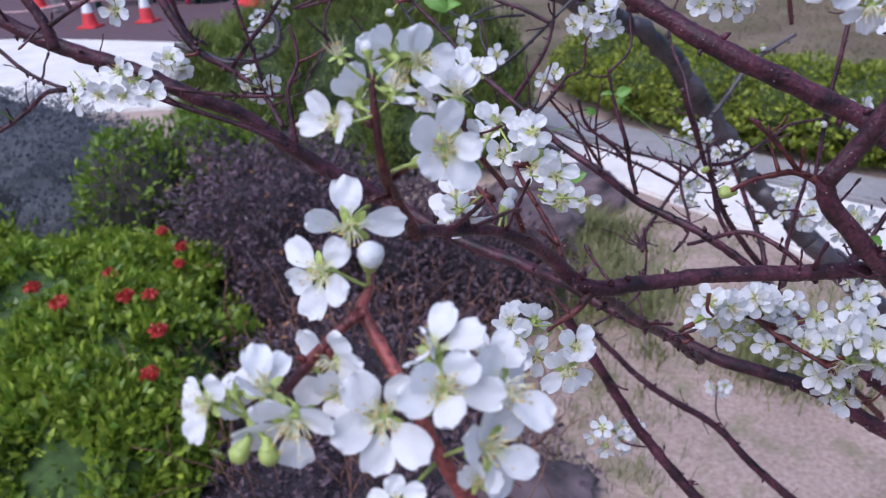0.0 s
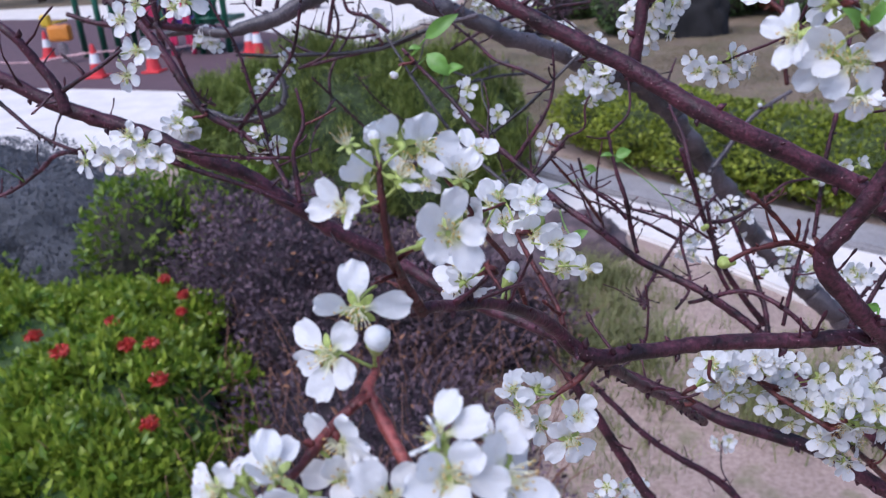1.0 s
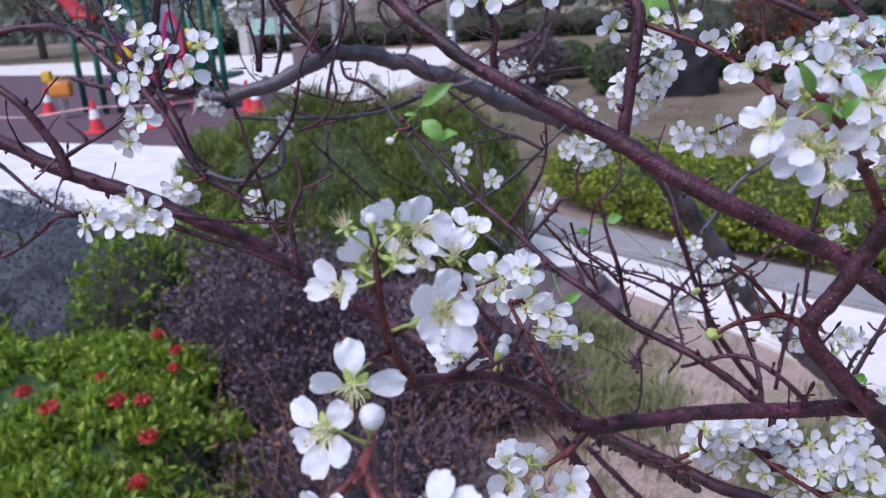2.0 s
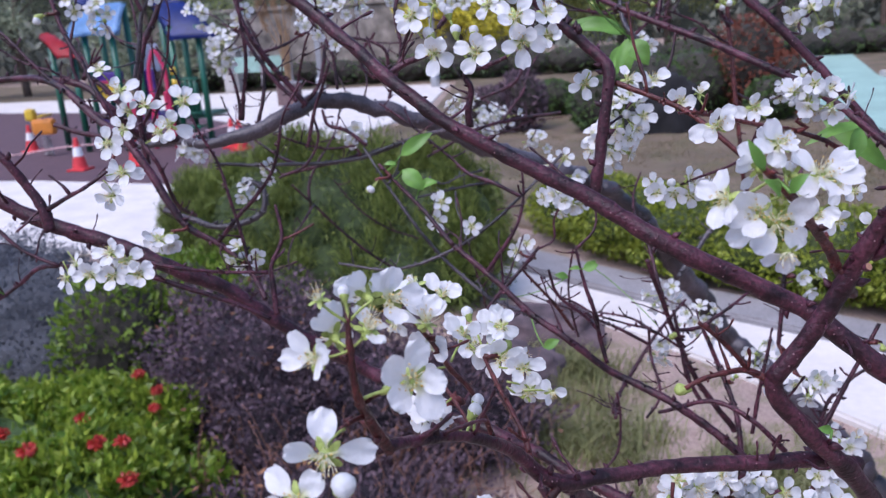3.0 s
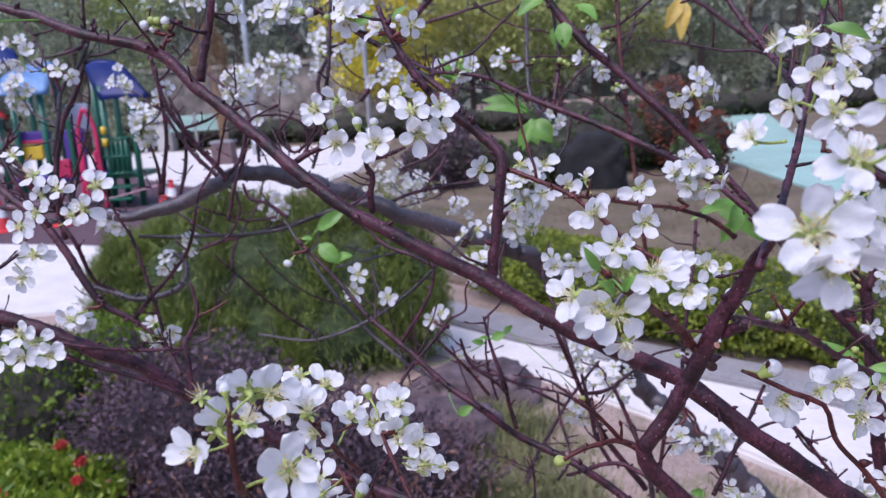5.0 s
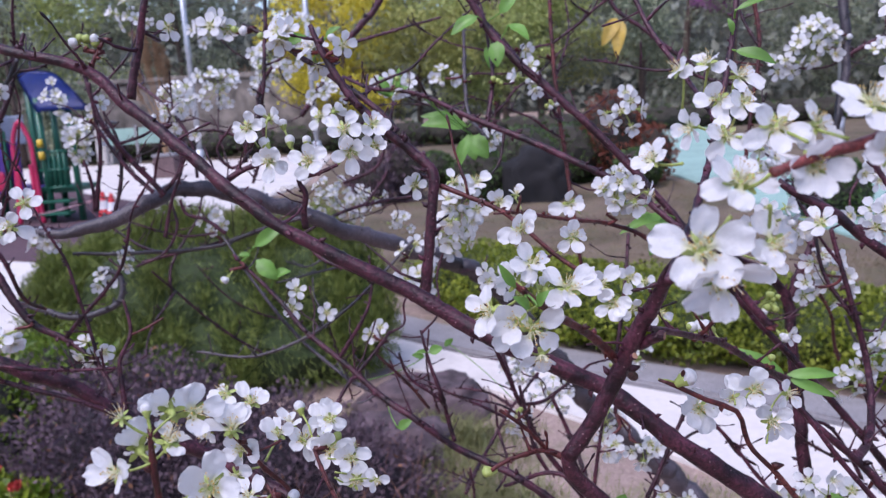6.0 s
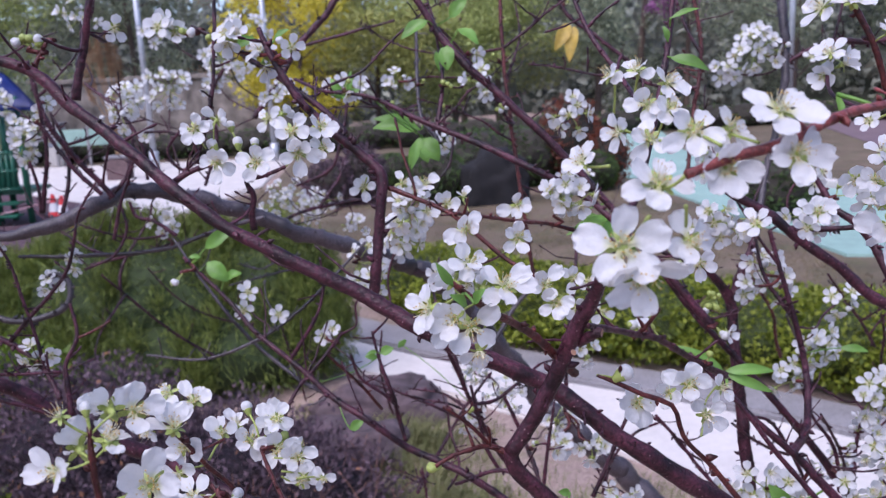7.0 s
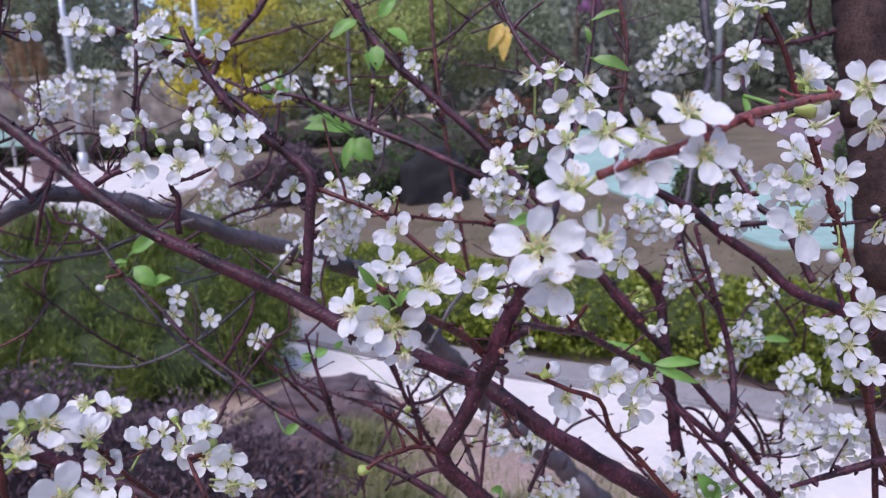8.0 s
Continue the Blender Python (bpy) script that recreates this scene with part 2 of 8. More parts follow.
# ---- blossoms ----
def petal_data(rd, lift, curl, nu=7, nv=6, broad=1.0):
    """One rounded petal with a narrow claw, for a flower one unit across that faces up."""
    length, width = rd.uniform(0.41, 0.47), rd.uniform(0.165, 0.195) * broad
    verts, faces = [], []
    ph = rd.uniform(0, 6.28)
    notch = rd.uniform(0.0, 0.05)
    for i in range(nu):
        u = 1 - (1 - i / (nu - 1)) ** 1.35 if i else 0.0
        e = max(0.0, 1 - abs((u - 0.64) / 0.44) ** 2.2) ** 0.5
        w = max(0.022 * (1 - u) + 0.012, width * e) if i < nu - 1 else width * 0.45
        for j in range(nv):
            v = 2 * j / (nv - 1) - 1
            r = 0.05 + length * (u - (0.10 if i == nu - 1 else 0.05) * v * v * u - notch * (1 - abs(v)) * (i == nu - 1))
            x = w * v
            z = 0.02 + r * math.sin(lift) * 1.0 + curl * r * r + 1.5 * x * x * (1.6 - u) + 0.014 * math.sin(9 * u + ph + 4 * v) + 0.016 * u ** 3 * math.sin(6.5 * v + 2.3 * ph)
            verts.append(Vector((r * math.cos(lift), x, z)))
    for i in range(nu - 1):
        for j in range(nv - 1):
            a = i * nv + j
            faces.append((a, a + nv, a + nv + 1, a + 1))
    return verts, faces


def stamen_data(rd, count, sides=3):
    verts, faces, slots = [], [], []
    for k in range(count):
        w, tip = rd.uniform(0, 6.28), rd.uniform(0.05, 0.75)
        d = Vector((math.cos(w) * math.sin(tip), math.sin(w) * math.sin(tip), math.cos(tip)))
        a = Vector((math.cos(w), math.sin(w), 0)) * 0.03 + Vector((0, 0, 0.02))
        b = a + d * rd.uniform(0.12, 0.28)
        m = (a + b) / 2 + Vector((math.cos(w), math.sin(w), 0)) * 0.02
        v, f = tube_data([(a, 0.006), (m, 0.005), (b, 0.004)], sides, cap=False)
        n = len(verts)
        verts += v
        faces += [tuple(q + n for q in t) for t in f]
        slots += [2] * len(f)
        s = rd.uniform(0.010, 0.016)
        n = len(verts)
        verts += [b + Vector(o) * s for o in ((1, 0, 0), (-1, 0, 0), (0, 1, 0), (0, -1, 0), (0, 0, 1.3), (0, 0, -1.0))]
        faces += [tuple(n + q for q in t) for t in ((0, 2, 4), (2, 1, 4), (1, 3, 4), (3, 0, 4), (2, 0, 5), (1, 2, 5), (3, 1, 5), (0, 3, 5))]
        slots += [3] * 8
    return verts, faces, slots


def calyx_data(rd):
    verts, faces = tube_data([(Vector((0, 0, -0.17)), 0.012), (Vector((0, 0, -0.14)), 0.045), (Vector((0, 0, -0.05)), 0.062), (Vector((0, 0, 0.015)), 0.085), (Vector((0, 0, 0.03)), 0.03)], 8)
    for k in range(5):
        w = 6.283 * (k + 0.5) / 5 + rd.uniform(-0.1, 0.1)
        o, t = Vector((math.cos(w), math.sin(w), 0)), Vector((-math.sin(w), math.cos(w), 0))
        down = rd.uniform(-0.06, 0.01)
        n = len(verts)
        verts += [o * 0.06 - t * 0.033, o * 0.06 + t * 0.033, o * 0.13 + t * 0.046 + Vector((0, 0, down * 0.5 + 0.01)), o * 0.13 - t * 0.046 + Vector((0, 0, down * 0.5 + 0.01)), o * 0.19 + t * 0.030 + Vector((0, 0, down)), o * 0.19 - t * 0.030 + Vector((0, 0, down)), o * 0.22 + Vector((0, 0, down * 1.3))]
        faces += [(n, n + 1, n + 2, n + 3), (n + 3, n + 2, n + 4, n + 5), (n + 5, n + 4, n + 6)]
    return verts, faces


def spin(verts, w):
    m = Matrix.Rotation(w, 3, "Z")
    return [m @ v for v in verts]


def whole_blossom(seed):
    rd = rng("whole", seed)
    verts, faces = calyx_data(rd)
    slots = [1] * len(faces)
    lift = (0.15, 0.3, 0.45, 0.7, 0.22, 0.55)[seed % 6]
    for k in range(5):
        if seed == 4 and k == 3:
            continue
        v, f = petal_data(rd, lift + rd.uniform(-0.15, 0.15), rd.uniform(-0.35, 0.35), 7, 6, 0.90)
        v = spin(v, 6.283 * k / 5 + rd.uniform(-0.12, 0.12))
        n = len(verts)
        verts += v
        faces += [tuple(q + n for q in t) for t in f]
        slots += [0] * len(f)
    v, f, s = stamen_data(rd, 20)
    n = len(verts)
    verts += v
    faces += [tuple(q + n for q in t) for t in f]
    return mesh_from("blossom", verts, faces, [PETAL, CALYX, FILAMENT, ANTHER], slots + s)


WHOLE = [whole_blossom(k) for k in range(8)]
PETALS, RISE = [], []
for k in range(14):
    v, f = petal_data(rng("petal", k), (0.10, 0.22, 0.34, 0.48)[k % 4], rng("c", k).uniform(-0.35, 0.35), 9, 8, 0.84)
    PETALS.append(mesh_from("petal", v, f, [PETAL]))
    RISE.append(math.atan2(v[-4].z, v[-4].x))
STAMENS = []
for k in range(4):
    v, f, s = stamen_data(rng("stamen_tuft", k), 22, 4)
    STAMENS.append(mesh_from("stamen_tuft", v, f, [PETAL, CALYX, FILAMENT, ANTHER], s))


def stalk(a, b, r, seed):
    """A slightly bent green stalk from a to b."""
    rd = rng("stalk", seed)
    m = (a + b) / 2 + Vector((rd.uniform(-1, 1), rd.uniform(-1, 1), rd.uniform(-1, 1))) * (b - a).length * 0.12
    rows = [((1 - t) ** 2 * a + 2 * t * (1 - t) * m + t * t * b, r * (1.25 if i in (0, 5) else 1.0)) for i, t in enumerate((0, 0.2, 0.4, 0.6, 0.8, 1.0))]
    return tube_data(rows, 6)


COUNT = [0]


def blossom(at, face, size, style, petals=()):
    """A blossom near the eye: stalk, calyx, stamens and petals as pieces. petals: the turn, lift in degrees and size of each one that is left."""
    COUNT[0] += 1
    k = COUNT[0]
    rd = rng("near", k)
    at, face = Vector(at), Vector(face).normalized()
    turn = face.to_track_quat("Z", "Y").to_matrix().to_4x4() @ Matrix.Rotation(0.0 if petals else rd.uniform(0, 6.28), 4, "Z")
    base = Matrix.Translation(at) @ turn @ Matrix.Diagonal((size, size, size, 1))
    foot = base @ Vector((0, 0, -0.16))
    goal = nearest(foot)
    if (goal - foot).length > 0.009:
        goal = foot + (goal - foot).normalized() * 0.009
    v, f = calyx_data(rd)
    if style == "spent":
        v = [Vector((q.x, q.y, q.z)) * 1.5 for q in v]
    v = [base @ q for q in v]
    n = len(v)
    v2, f2 = stalk(goal, foot, 0.00033, k)
    me = mesh_from("blossom", [q - at for q in v + v2], f + [tuple(a + n for a in q) for q in f2], [CALYX])
    ob = on_tree("blossom", me)
    ob.matrix_basis = Matrix.Translation(at)
    local = turn @ Matrix.Diagonal((size, size, size, 1))
    st = put("stamen_tuft", STAMENS[k % 4], ob)
    st.matrix_basis = local @ Matrix.Diagonal(((1.6, 1.6, 1.9, 1) if style == "spent" else (1, 1, 1, 1)))
    if style == "spent":
        return
    group = rd.randrange(3)
    if not petals:
        petals = [(72 * j + rd.uniform(-7, 7), rd.uniform(5, 28), 1.0) for j in range(5)]
    for j, (around, lift, grown) in enumerate(petals):
        k = (group * 4 + j * 3 + rd.randrange(2)) % 14
        p = put("petal", PETALS[k], ob)
        p.matrix_basis = local @ Matrix.Rotation(radians(around), 4, "Z") @ Matrix.Rotation(RISE[k] - radians(lift), 4, "Y") @ Matrix.Rotation(rd.uniform(-0.2, 0.2), 4, "X") @ Matrix.Scale(grown, 4)


def bud_data(rd):
    rows = [(Vector((0, 0, -0.85)), 0.10), (Vector((0, 0, -0.75)), 0.22), (Vector((0, 0, -0.5)), 0.30), (Vector((0, 0, -0.3)), 0.42), (Vector((0, 0, -0.18)), 0.46)]
    v, f = tube_data(rows, 8)
    slots = [1] * len(f)
    rows = [(Vector((0, 0, -0.32)), 0.36), (Vector((0, 0, -0.12)), 0.47), (Vector((0, 0, 0.1)), 0.50), (Vector((0, 0, 0.3)), 0.45), (Vector((0, 0, 0.46)), 0.27), (Vector((0, 0, 0.52)), 0.06)]
    v2, f2 = tube_data(smooth_line([(*p, r) for p, r in rows], 0.05), 27, 0.04, rd.random())
    turn = rd.uniform(0, 6.28)
    for q in v2:
        lap = (3 * math.atan2(q.y, q.x) / 6.2832 + turn + 0.55 * q.z) % 1.0  # three petals wrapped over one another
        w = 0.92 + 0.15 * lap * max(0.0, min(1.0, 1.5 - 2.2 * abs(q.z)))
        q.x, q.y = q.x * w + 0.05 * max(0.0, q.z), q.y * w
    n = len(v)
    return v + v2, f + [tuple(a + n for a in q) for q in f2], slots + [0] * len(f2)


BUDS = [mesh_from("bud", *(lambda d: (d[0], d[1], [PETAL, CALYX], d[2]))(bud_data(rng("bud", k)))) for k in range(3)]
GREEN_BUDS = [mesh_from("bud", *(lambda d: (d[0], d[1], [CALYX, CALYX], d[2]))(bud_data(rng("bud", k)))) for k in range(2)]


def bud(at, foot, size, green=False):
    """A single closed flower bud on its stalk."""
    COUNT[0] += 1
    at, foot = Vector(at), Vector(foot)
    d = (at - foot).normalized()
    m = Matrix.Translation(at) @ d.to_track_quat("Z", "Y").to_matrix().to_4x4() @ Matrix.Diagonal((size, size, size * 1.05, 1))
    white = size > 0.0024 and not green
    ob = on_tree("bud", (BUDS if white else GREEN_BUDS)[COUNT[0] % 2])
    ob.matrix_basis = m
    goal = nearest(foot)
    v, f = stalk(goal if (goal - foot).length < 0.06 else foot, at - d * size * 0.6, 0.0004, COUNT[0])
    me = mesh_from("stalk", v, f, [CALYX])
    on_tree("stalk", me)


def cluster(at, count, rx, rz, buds, size):
    """A spur with a posy of blossoms and buds."""
    COUNT[0] += 1
    k = COUNT[0]
    rd = rng("cluster", k)
    at = Vector(at)
    goal = nearest(at)
    heart = at + Vector((0, 0.004, 0))
    if (goal - at).length < 0.02:
        heart = goal.lerp(at, 0.5)
    verts, faces, slots = [], [], []
    reach = (goal - heart).length
    if reach < 0.16:
        slim = 0.0010 if reach < 0.03 else 0.0007
        v, f = tube_data(smooth_line([(*goal, slim * 1.2), (*(goal.lerp(heart, 0.3) + Vector((0.004, 0, -0.12 * reach))), slim), (*(goal.lerp(heart, 0.7) + Vector((-0.003, 0, -0.10 * reach))), slim), (*heart, slim)], 0.003), 6, 0.2, k)
        verts, faces, slots = v, f, [1] * len(f)
    spots = []
    for j in range(count + buds):
        for trial in range(30):
            a, q = rd.uniform(0, 6.28), math.sqrt(rd.random())
            off = Vector((math.cos(a) * rx * q, rd.uniform(-0.55, 0.45) * min(rx, rz), math.sin(a) * rz * q))
            if all((off - s).length > size * 0.55 for s in spots):
                break
        spots.append(off)
    ob_list = []
    for j, off in enumerate(spots):
        p = at + off
        if j >= count:
            off = off * 0.7
            p = at + off
        out = (off * 1.0 + Vector((0, -0.75 * max(rx, rz), 0.1 * rz))).normalized()
        out = (out + Vector((rd.uniform(-1, 1), rd.uniform(-1.2, 0.5), rd.uniform(-1, 1))) * 0.55).normalized()
        s = size * rd.uniform(0.9, 1.12)
        if j >= count:
            s = rd.uniform(0.0026, 0.0046) if count else rd.uniform(0.0027, 0.0043)
        foot = p - out * s * (0.16 if j < count else 0.7)
        v, f = stalk(heart, foot, 0.00033, (k, j))
        n = len(verts)
        verts += v
        faces += [tuple(q + n for q in t) for t in f]
        slots += [0] * len(f)
        m = Matrix.Translation(p - at) @ out.to_track_quat("Z", "Y").to_matrix().to_4x4() @ Matrix.Rotation(rd.uniform(0, 6.28), 4, "Z") @ Matrix.Diagonal((s, s, s, 1))
        ob_list.append((j < count, m, s))
    me = mesh_from("blossom_spur", [q - at for q in verts], faces, [CALYX, RED if reach < 0.03 else DARK], slots)
    ob = on_tree("blossom_spur", me)
    ob.matrix_basis = Matrix.Translation(at)
    for flower, m, s in ob_list:
        if flower:
            b = put("blossom", WHOLE[rd.randrange(8)], ob)
        else:
            b = put("bud", (BUDS[rd.randrange(3)] if s > (0.0033 if count else 0.0039) else GREEN_BUDS[rd.randrange(2)]), ob)
        b.matrix_basis = m


def leaf(base, tip, width, mat):
    """A pointed plum leaf, folded along its midrib, on a short stalk."""
    COUNT[0] += 1
    rd = rng("leaf", COUNT[0])
    base, tip = Vector(base), Vector(tip)
    d = tip - base
    n = (Vector((0, -1, 0.6)) + Vector((rd.uniform(-1, 1), rd.uniform(-0.5, 0.5), rd.uniform(-1, 1))) * 0.4)
    s = d.cross(n).normalized()
    n = s.cross(d).normalized()
    verts, faces = [], []
    nu, arch = 9, rd.uniform(0.10, 0.22)
    for i in range(nu):
        u = i / (nu - 1)
        w = width * 0.5 * (math.sin(math.pi * min(1, u ** 0.8)) ** 0.8 if 0 < u < 1 else 0.04)
        c = base + d * u + n * (math.sin(u * 2.6) * arch * d.length)
        for v in (-1, -0.5, 0, 0.5, 1):
            verts.append(c + s * w * v + n * w * (0.35 * abs(v) + 0.1 * math.sin(9 * u + 3 * v)))
    for i in range(nu - 1):
        for j in range(4):
            a = i * 5 + j
            faces.append((a, a + 5, a + 6, a + 1))
    goal = nearest(base)
    if (goal - base).length < 0.08:
        k = len(verts)
        v, f = stalk(goal, base, 0.0004, COUNT[0])
        verts += v
        faces += [tuple(a + k for a in q) for q in f]
    on_tree("leaf", mesh_from("leaf", verts, faces, [mat]))


# ---- the plum tree: limbs, blossoms, buds and leaves ----
branch('branch', DARK, [(-0.1624, 0.3650, 1.7011, 0.00178), (-0.1308, 0.3599, 1.6917, 0.00217), (-0.1094, 0.3543, 1.6831, 0.00224), (-0.0768, 0.3543, 1.6730, 0.00244), (-0.0656, 0.3526, 1.6620, 0.00274), (-0.0414, 0.3449, 1.6423, 0.00260), (-0.0153, 0.3347, 1.6199, 0.00274), (0.0095, 0.3285, 1.6024, 0.00280), (0.0390, 0.3248, 1.5856, 0.00317), (0.0641, 0.3213, 1.5715, 0.00353), (0.0852, 0.3149, 1.5588, 0.00366), (0.1065, 0.3139, 1.5479, 0.00376), (0.1278, 0.3130, 1.5370, 0.00376), (0.1515, 0.3055, 1.5185, 0.00397), (0.1784, 0.3029, 1.4979, 0.00425), (0.2419, 0.3174, 1.4505, 0.00473), (0.4700, 0.5200, 0.9800, 0.00800)], 10)
branch('branch', DARK, [(0.0571, 0.3656, 1.5650, 0.00284), (0.0596, 0.3659, 1.5804, 0.00260), (0.0615, 0.3672, 1.5955, 0.00259), (0.0635, 0.3684, 1.6103, 0.00257), (0.0647, 0.3705, 1.6200, 0.00279), (0.0557, 0.3741, 1.6302, 0.00237), (0.0437, 0.3756, 1.6407, 0.00216), (0.0294, 0.3780, 1.6563, 0.00194), (0.0178, 0.3815, 1.6767, 0.00162), (0.0129, 0.3839, 1.6892, 0.00119)], 6)
branch('branch', DARK, [(-0.0633, 0.3627, 1.6606, 0.00209), (-0.0609, 0.3631, 1.6712, 0.00187), (-0.0567, 0.3632, 1.6849, 0.00165), (-0.0525, 0.3611, 1.6982, 0.00142), (-0.0501, 0.3642, 1.7120, 0.00132)], 2)
branch('branch', GREY, [(0.6180, 0.8638, 0.9295, 0.01497), (0.5182, 0.9194, 0.9971, 0.01522), (0.4260, 0.9250, 1.0690, 0.01463), (0.3544, 0.9368, 1.1527, 0.01405), (0.2889, 0.9441, 1.2162, 0.01346), (0.2366, 0.9514, 1.2723, 0.01288), (0.1777, 0.9148, 1.3638, 0.01164), (0.1298, 0.8745, 1.4352, 0.01047), (0.0804, 0.8272, 1.4810, 0.00936), (0.0360, 0.7854, 1.5052, 0.00843), (-0.0140, 0.7437, 1.5334, 0.00776), (-0.0712, 0.7221, 1.5623, 0.00733), (-0.1157, 0.6997, 1.5810, 0.00712), (-0.1482, 0.6765, 1.5899, 0.00691), (-0.1712, 0.6392, 1.5802, 0.00660), (-0.1984, 0.6322, 1.5689, 0.00621), (-0.2254, 0.6270, 1.5641, 0.00427), (-0.2614, 0.6330, 1.5671, 0.00315), (-0.2979, 0.6265, 1.5629, 0.00197)], 8)
branch('branch', DARK, [(-0.3191, 0.5010, 1.6249, 0.00200), (-0.2977, 0.5048, 1.6270, 0.00216), (-0.2570, 0.4886, 1.6225, 0.00237), (-0.2296, 0.4769, 1.6038, 0.00261), (-0.1999, 0.4648, 1.5824, 0.00255), (-0.1842, 0.4601, 1.5577, 0.00255), (-0.1716, 0.4568, 1.5394, 0.00227), (-0.1491, 0.4561, 1.5253, 0.00170), (-0.1294, 0.4446, 1.5114, 0.00152), (-0.1197, 0.4328, 1.5017, 0.00149)], 6)
branch('twig', GREY, [(-0.2778, 0.6324, 1.5110, 0.00200), (-0.2527, 0.6334, 1.5014, 0.00240), (-0.2275, 0.6352, 1.4944, 0.00280), (-0.2089, 0.6389, 1.4977, 0.00280), (-0.1948, 0.6446, 1.5102, 0.00260), (-0.1963, 0.6478, 1.5224, 0.00240), (-0.2058, 0.6482, 1.5288, 0.00200), (-0.2128, 0.6465, 1.5266, 0.00140)], 0)
branch('twig', GREY, [(-0.2341, 0.6517, 1.5440, 0.00142), (-0.1779, 0.6589, 1.5402, 0.00163), (-0.1216, 0.6674, 1.5411, 0.00183), (-0.0725, 0.6679, 1.5554, 0.00180), (-0.0374, 0.6544, 1.5640, 0.00175)], 3)
branch('branch', DARK, [(-0.3510, 0.3745, 1.6196, 0.00421), (-0.2964, 0.3858, 1.5984, 0.00433), (-0.2597, 0.3950, 1.5800, 0.00398), (-0.2418, 0.3988, 1.5692, 0.00379), (-0.2178, 0.4023, 1.5554, 0.00408), (-0.1959, 0.4071, 1.5452, 0.00414), (-0.1592, 0.4109, 1.5273, 0.00419), (-0.1351, 0.4195, 1.5124, 0.00404), (-0.1125, 0.4254, 1.4925, 0.00414), (-0.0916, 0.4316, 1.4740, 0.00450), (-0.0634, 0.4386, 1.4542, 0.00407), (-0.0216, 0.4263, 1.4358, 0.00344), (0.0095, 0.4170, 1.4278, 0.00336), (0.0306, 0.3984, 1.4278, 0.00296), (0.0528, 0.3874, 1.4197, 0.00288), (0.0847, 0.3770, 1.4091, 0.00304), (0.1096, 0.3670, 1.4021, 0.00319), (0.1381, 0.3590, 1.3977, 0.00333), (0.1738, 0.3555, 1.3767, 0.00377), (0.2326, 0.3666, 1.3303, 0.00468), (0.4700, 0.5200, 0.9800, 0.00800)], 8)
branch('twig', DARK, [(-0.1080, 0.4176, 1.4982, 0.00185), (-0.1097, 0.4215, 1.5138, 0.00146), (-0.1103, 0.4238, 1.5228, 0.00119), (-0.1044, 0.4286, 1.5373, 0.00106), (-0.1075, 0.4329, 1.5553, 0.00079)], 2)
branch('twig', RED, [(-0.1047, 0.4284, 1.5367, 0.00079), (-0.0966, 0.4303, 1.5397, 0.00066), (-0.0873, 0.4329, 1.5442, 0.00066)], 0)
branch('twig', DARK, [(-0.1675, 0.3980, 1.5356, 0.00126), (-0.1531, 0.3991, 1.5318, 0.00101), (-0.1320, 0.4060, 1.5266, 0.00089), (-0.1088, 0.4138, 1.5234, 0.00091)], 2)
branch('twig', DARK, [(-0.1680, 0.3916, 1.5315, 0.00137), (-0.1476, 0.3972, 1.5215, 0.00139), (-0.1266, 0.4027, 1.5112, 0.00128), (-0.1081, 0.4075, 1.4995, 0.00129)], 1)
branch('twig', DARK, [(-0.2023, 0.3778, 1.5575, 0.00312), (-0.2043, 0.3785, 1.5689, 0.00263), (-0.2107, 0.3779, 1.5820, 0.00237), (-0.2178, 0.3752, 1.5954, 0.00211), (-0.2283, 0.3759, 1.6040, 0.00187)], 3)
branch('twig', DARK, [(-0.2026, 0.3785, 1.5682, 0.00143), (-0.1918, 0.3784, 1.5736, 0.00107), (-0.1778, 0.3768, 1.5796, 0.00094), (-0.1682, 0.3798, 1.5856, 0.00082)], 2)
branch('twig', DARK, [(-0.2695, 0.4095, 1.5672, 0.00123), (-0.2525, 0.4059, 1.5531, 0.00111), (-0.2355, 0.4029, 1.5403, 0.00099), (-0.2191, 0.4026, 1.5333, 0.00099)], 2)
branch('twig', DARK, [(-0.2769, 0.3918, 1.5104, 0.00114), (-0.2595, 0.3968, 1.5139, 0.00114), (-0.2451, 0.4038, 1.5227, 0.00114), (-0.2331, 0.4045, 1.5311, 0.00125), (-0.2100, 0.4037, 1.5321, 0.00123)], 2)
branch('twig', DARK, [(-0.2244, 0.4420, 1.6934, 0.00103), (-0.2190, 0.4381, 1.6756, 0.00103), (-0.2108, 0.4330, 1.6518, 0.00116), (-0.1995, 0.4290, 1.6307, 0.00116), (-0.1896, 0.4253, 1.6111, 0.00129), (-0.1806, 0.4314, 1.5899, 0.00159)], 3)
branch('twig', RED, [(-0.1696, 0.4166, 1.6067, 0.00088), (-0.1758, 0.4131, 1.5972, 0.00101), (-0.1791, 0.4051, 1.5884, 0.00087), (-0.1780, 0.3984, 1.5823, 0.00074)], 0)
branch('twig', DARK, [(-0.2103, 0.5781, 1.7121, 0.00136), (-0.2172, 0.5724, 1.6894, 0.00152), (-0.2242, 0.5659, 1.6629, 0.00186), (-0.2328, 0.5614, 1.6461, 0.00203), (-0.2403, 0.5527, 1.6100, 0.00203), (-0.2416, 0.5522, 1.5620, 0.00207)], 4)
branch('twig', DARK, [(-0.1946, 0.6270, 1.6942, 0.00148), (-0.1893, 0.6218, 1.6687, 0.00166), (-0.1817, 0.6177, 1.6472, 0.00203), (-0.1671, 0.6234, 1.6204, 0.00225), (-0.1454, 0.6289, 1.5902, 0.00229)], 5)
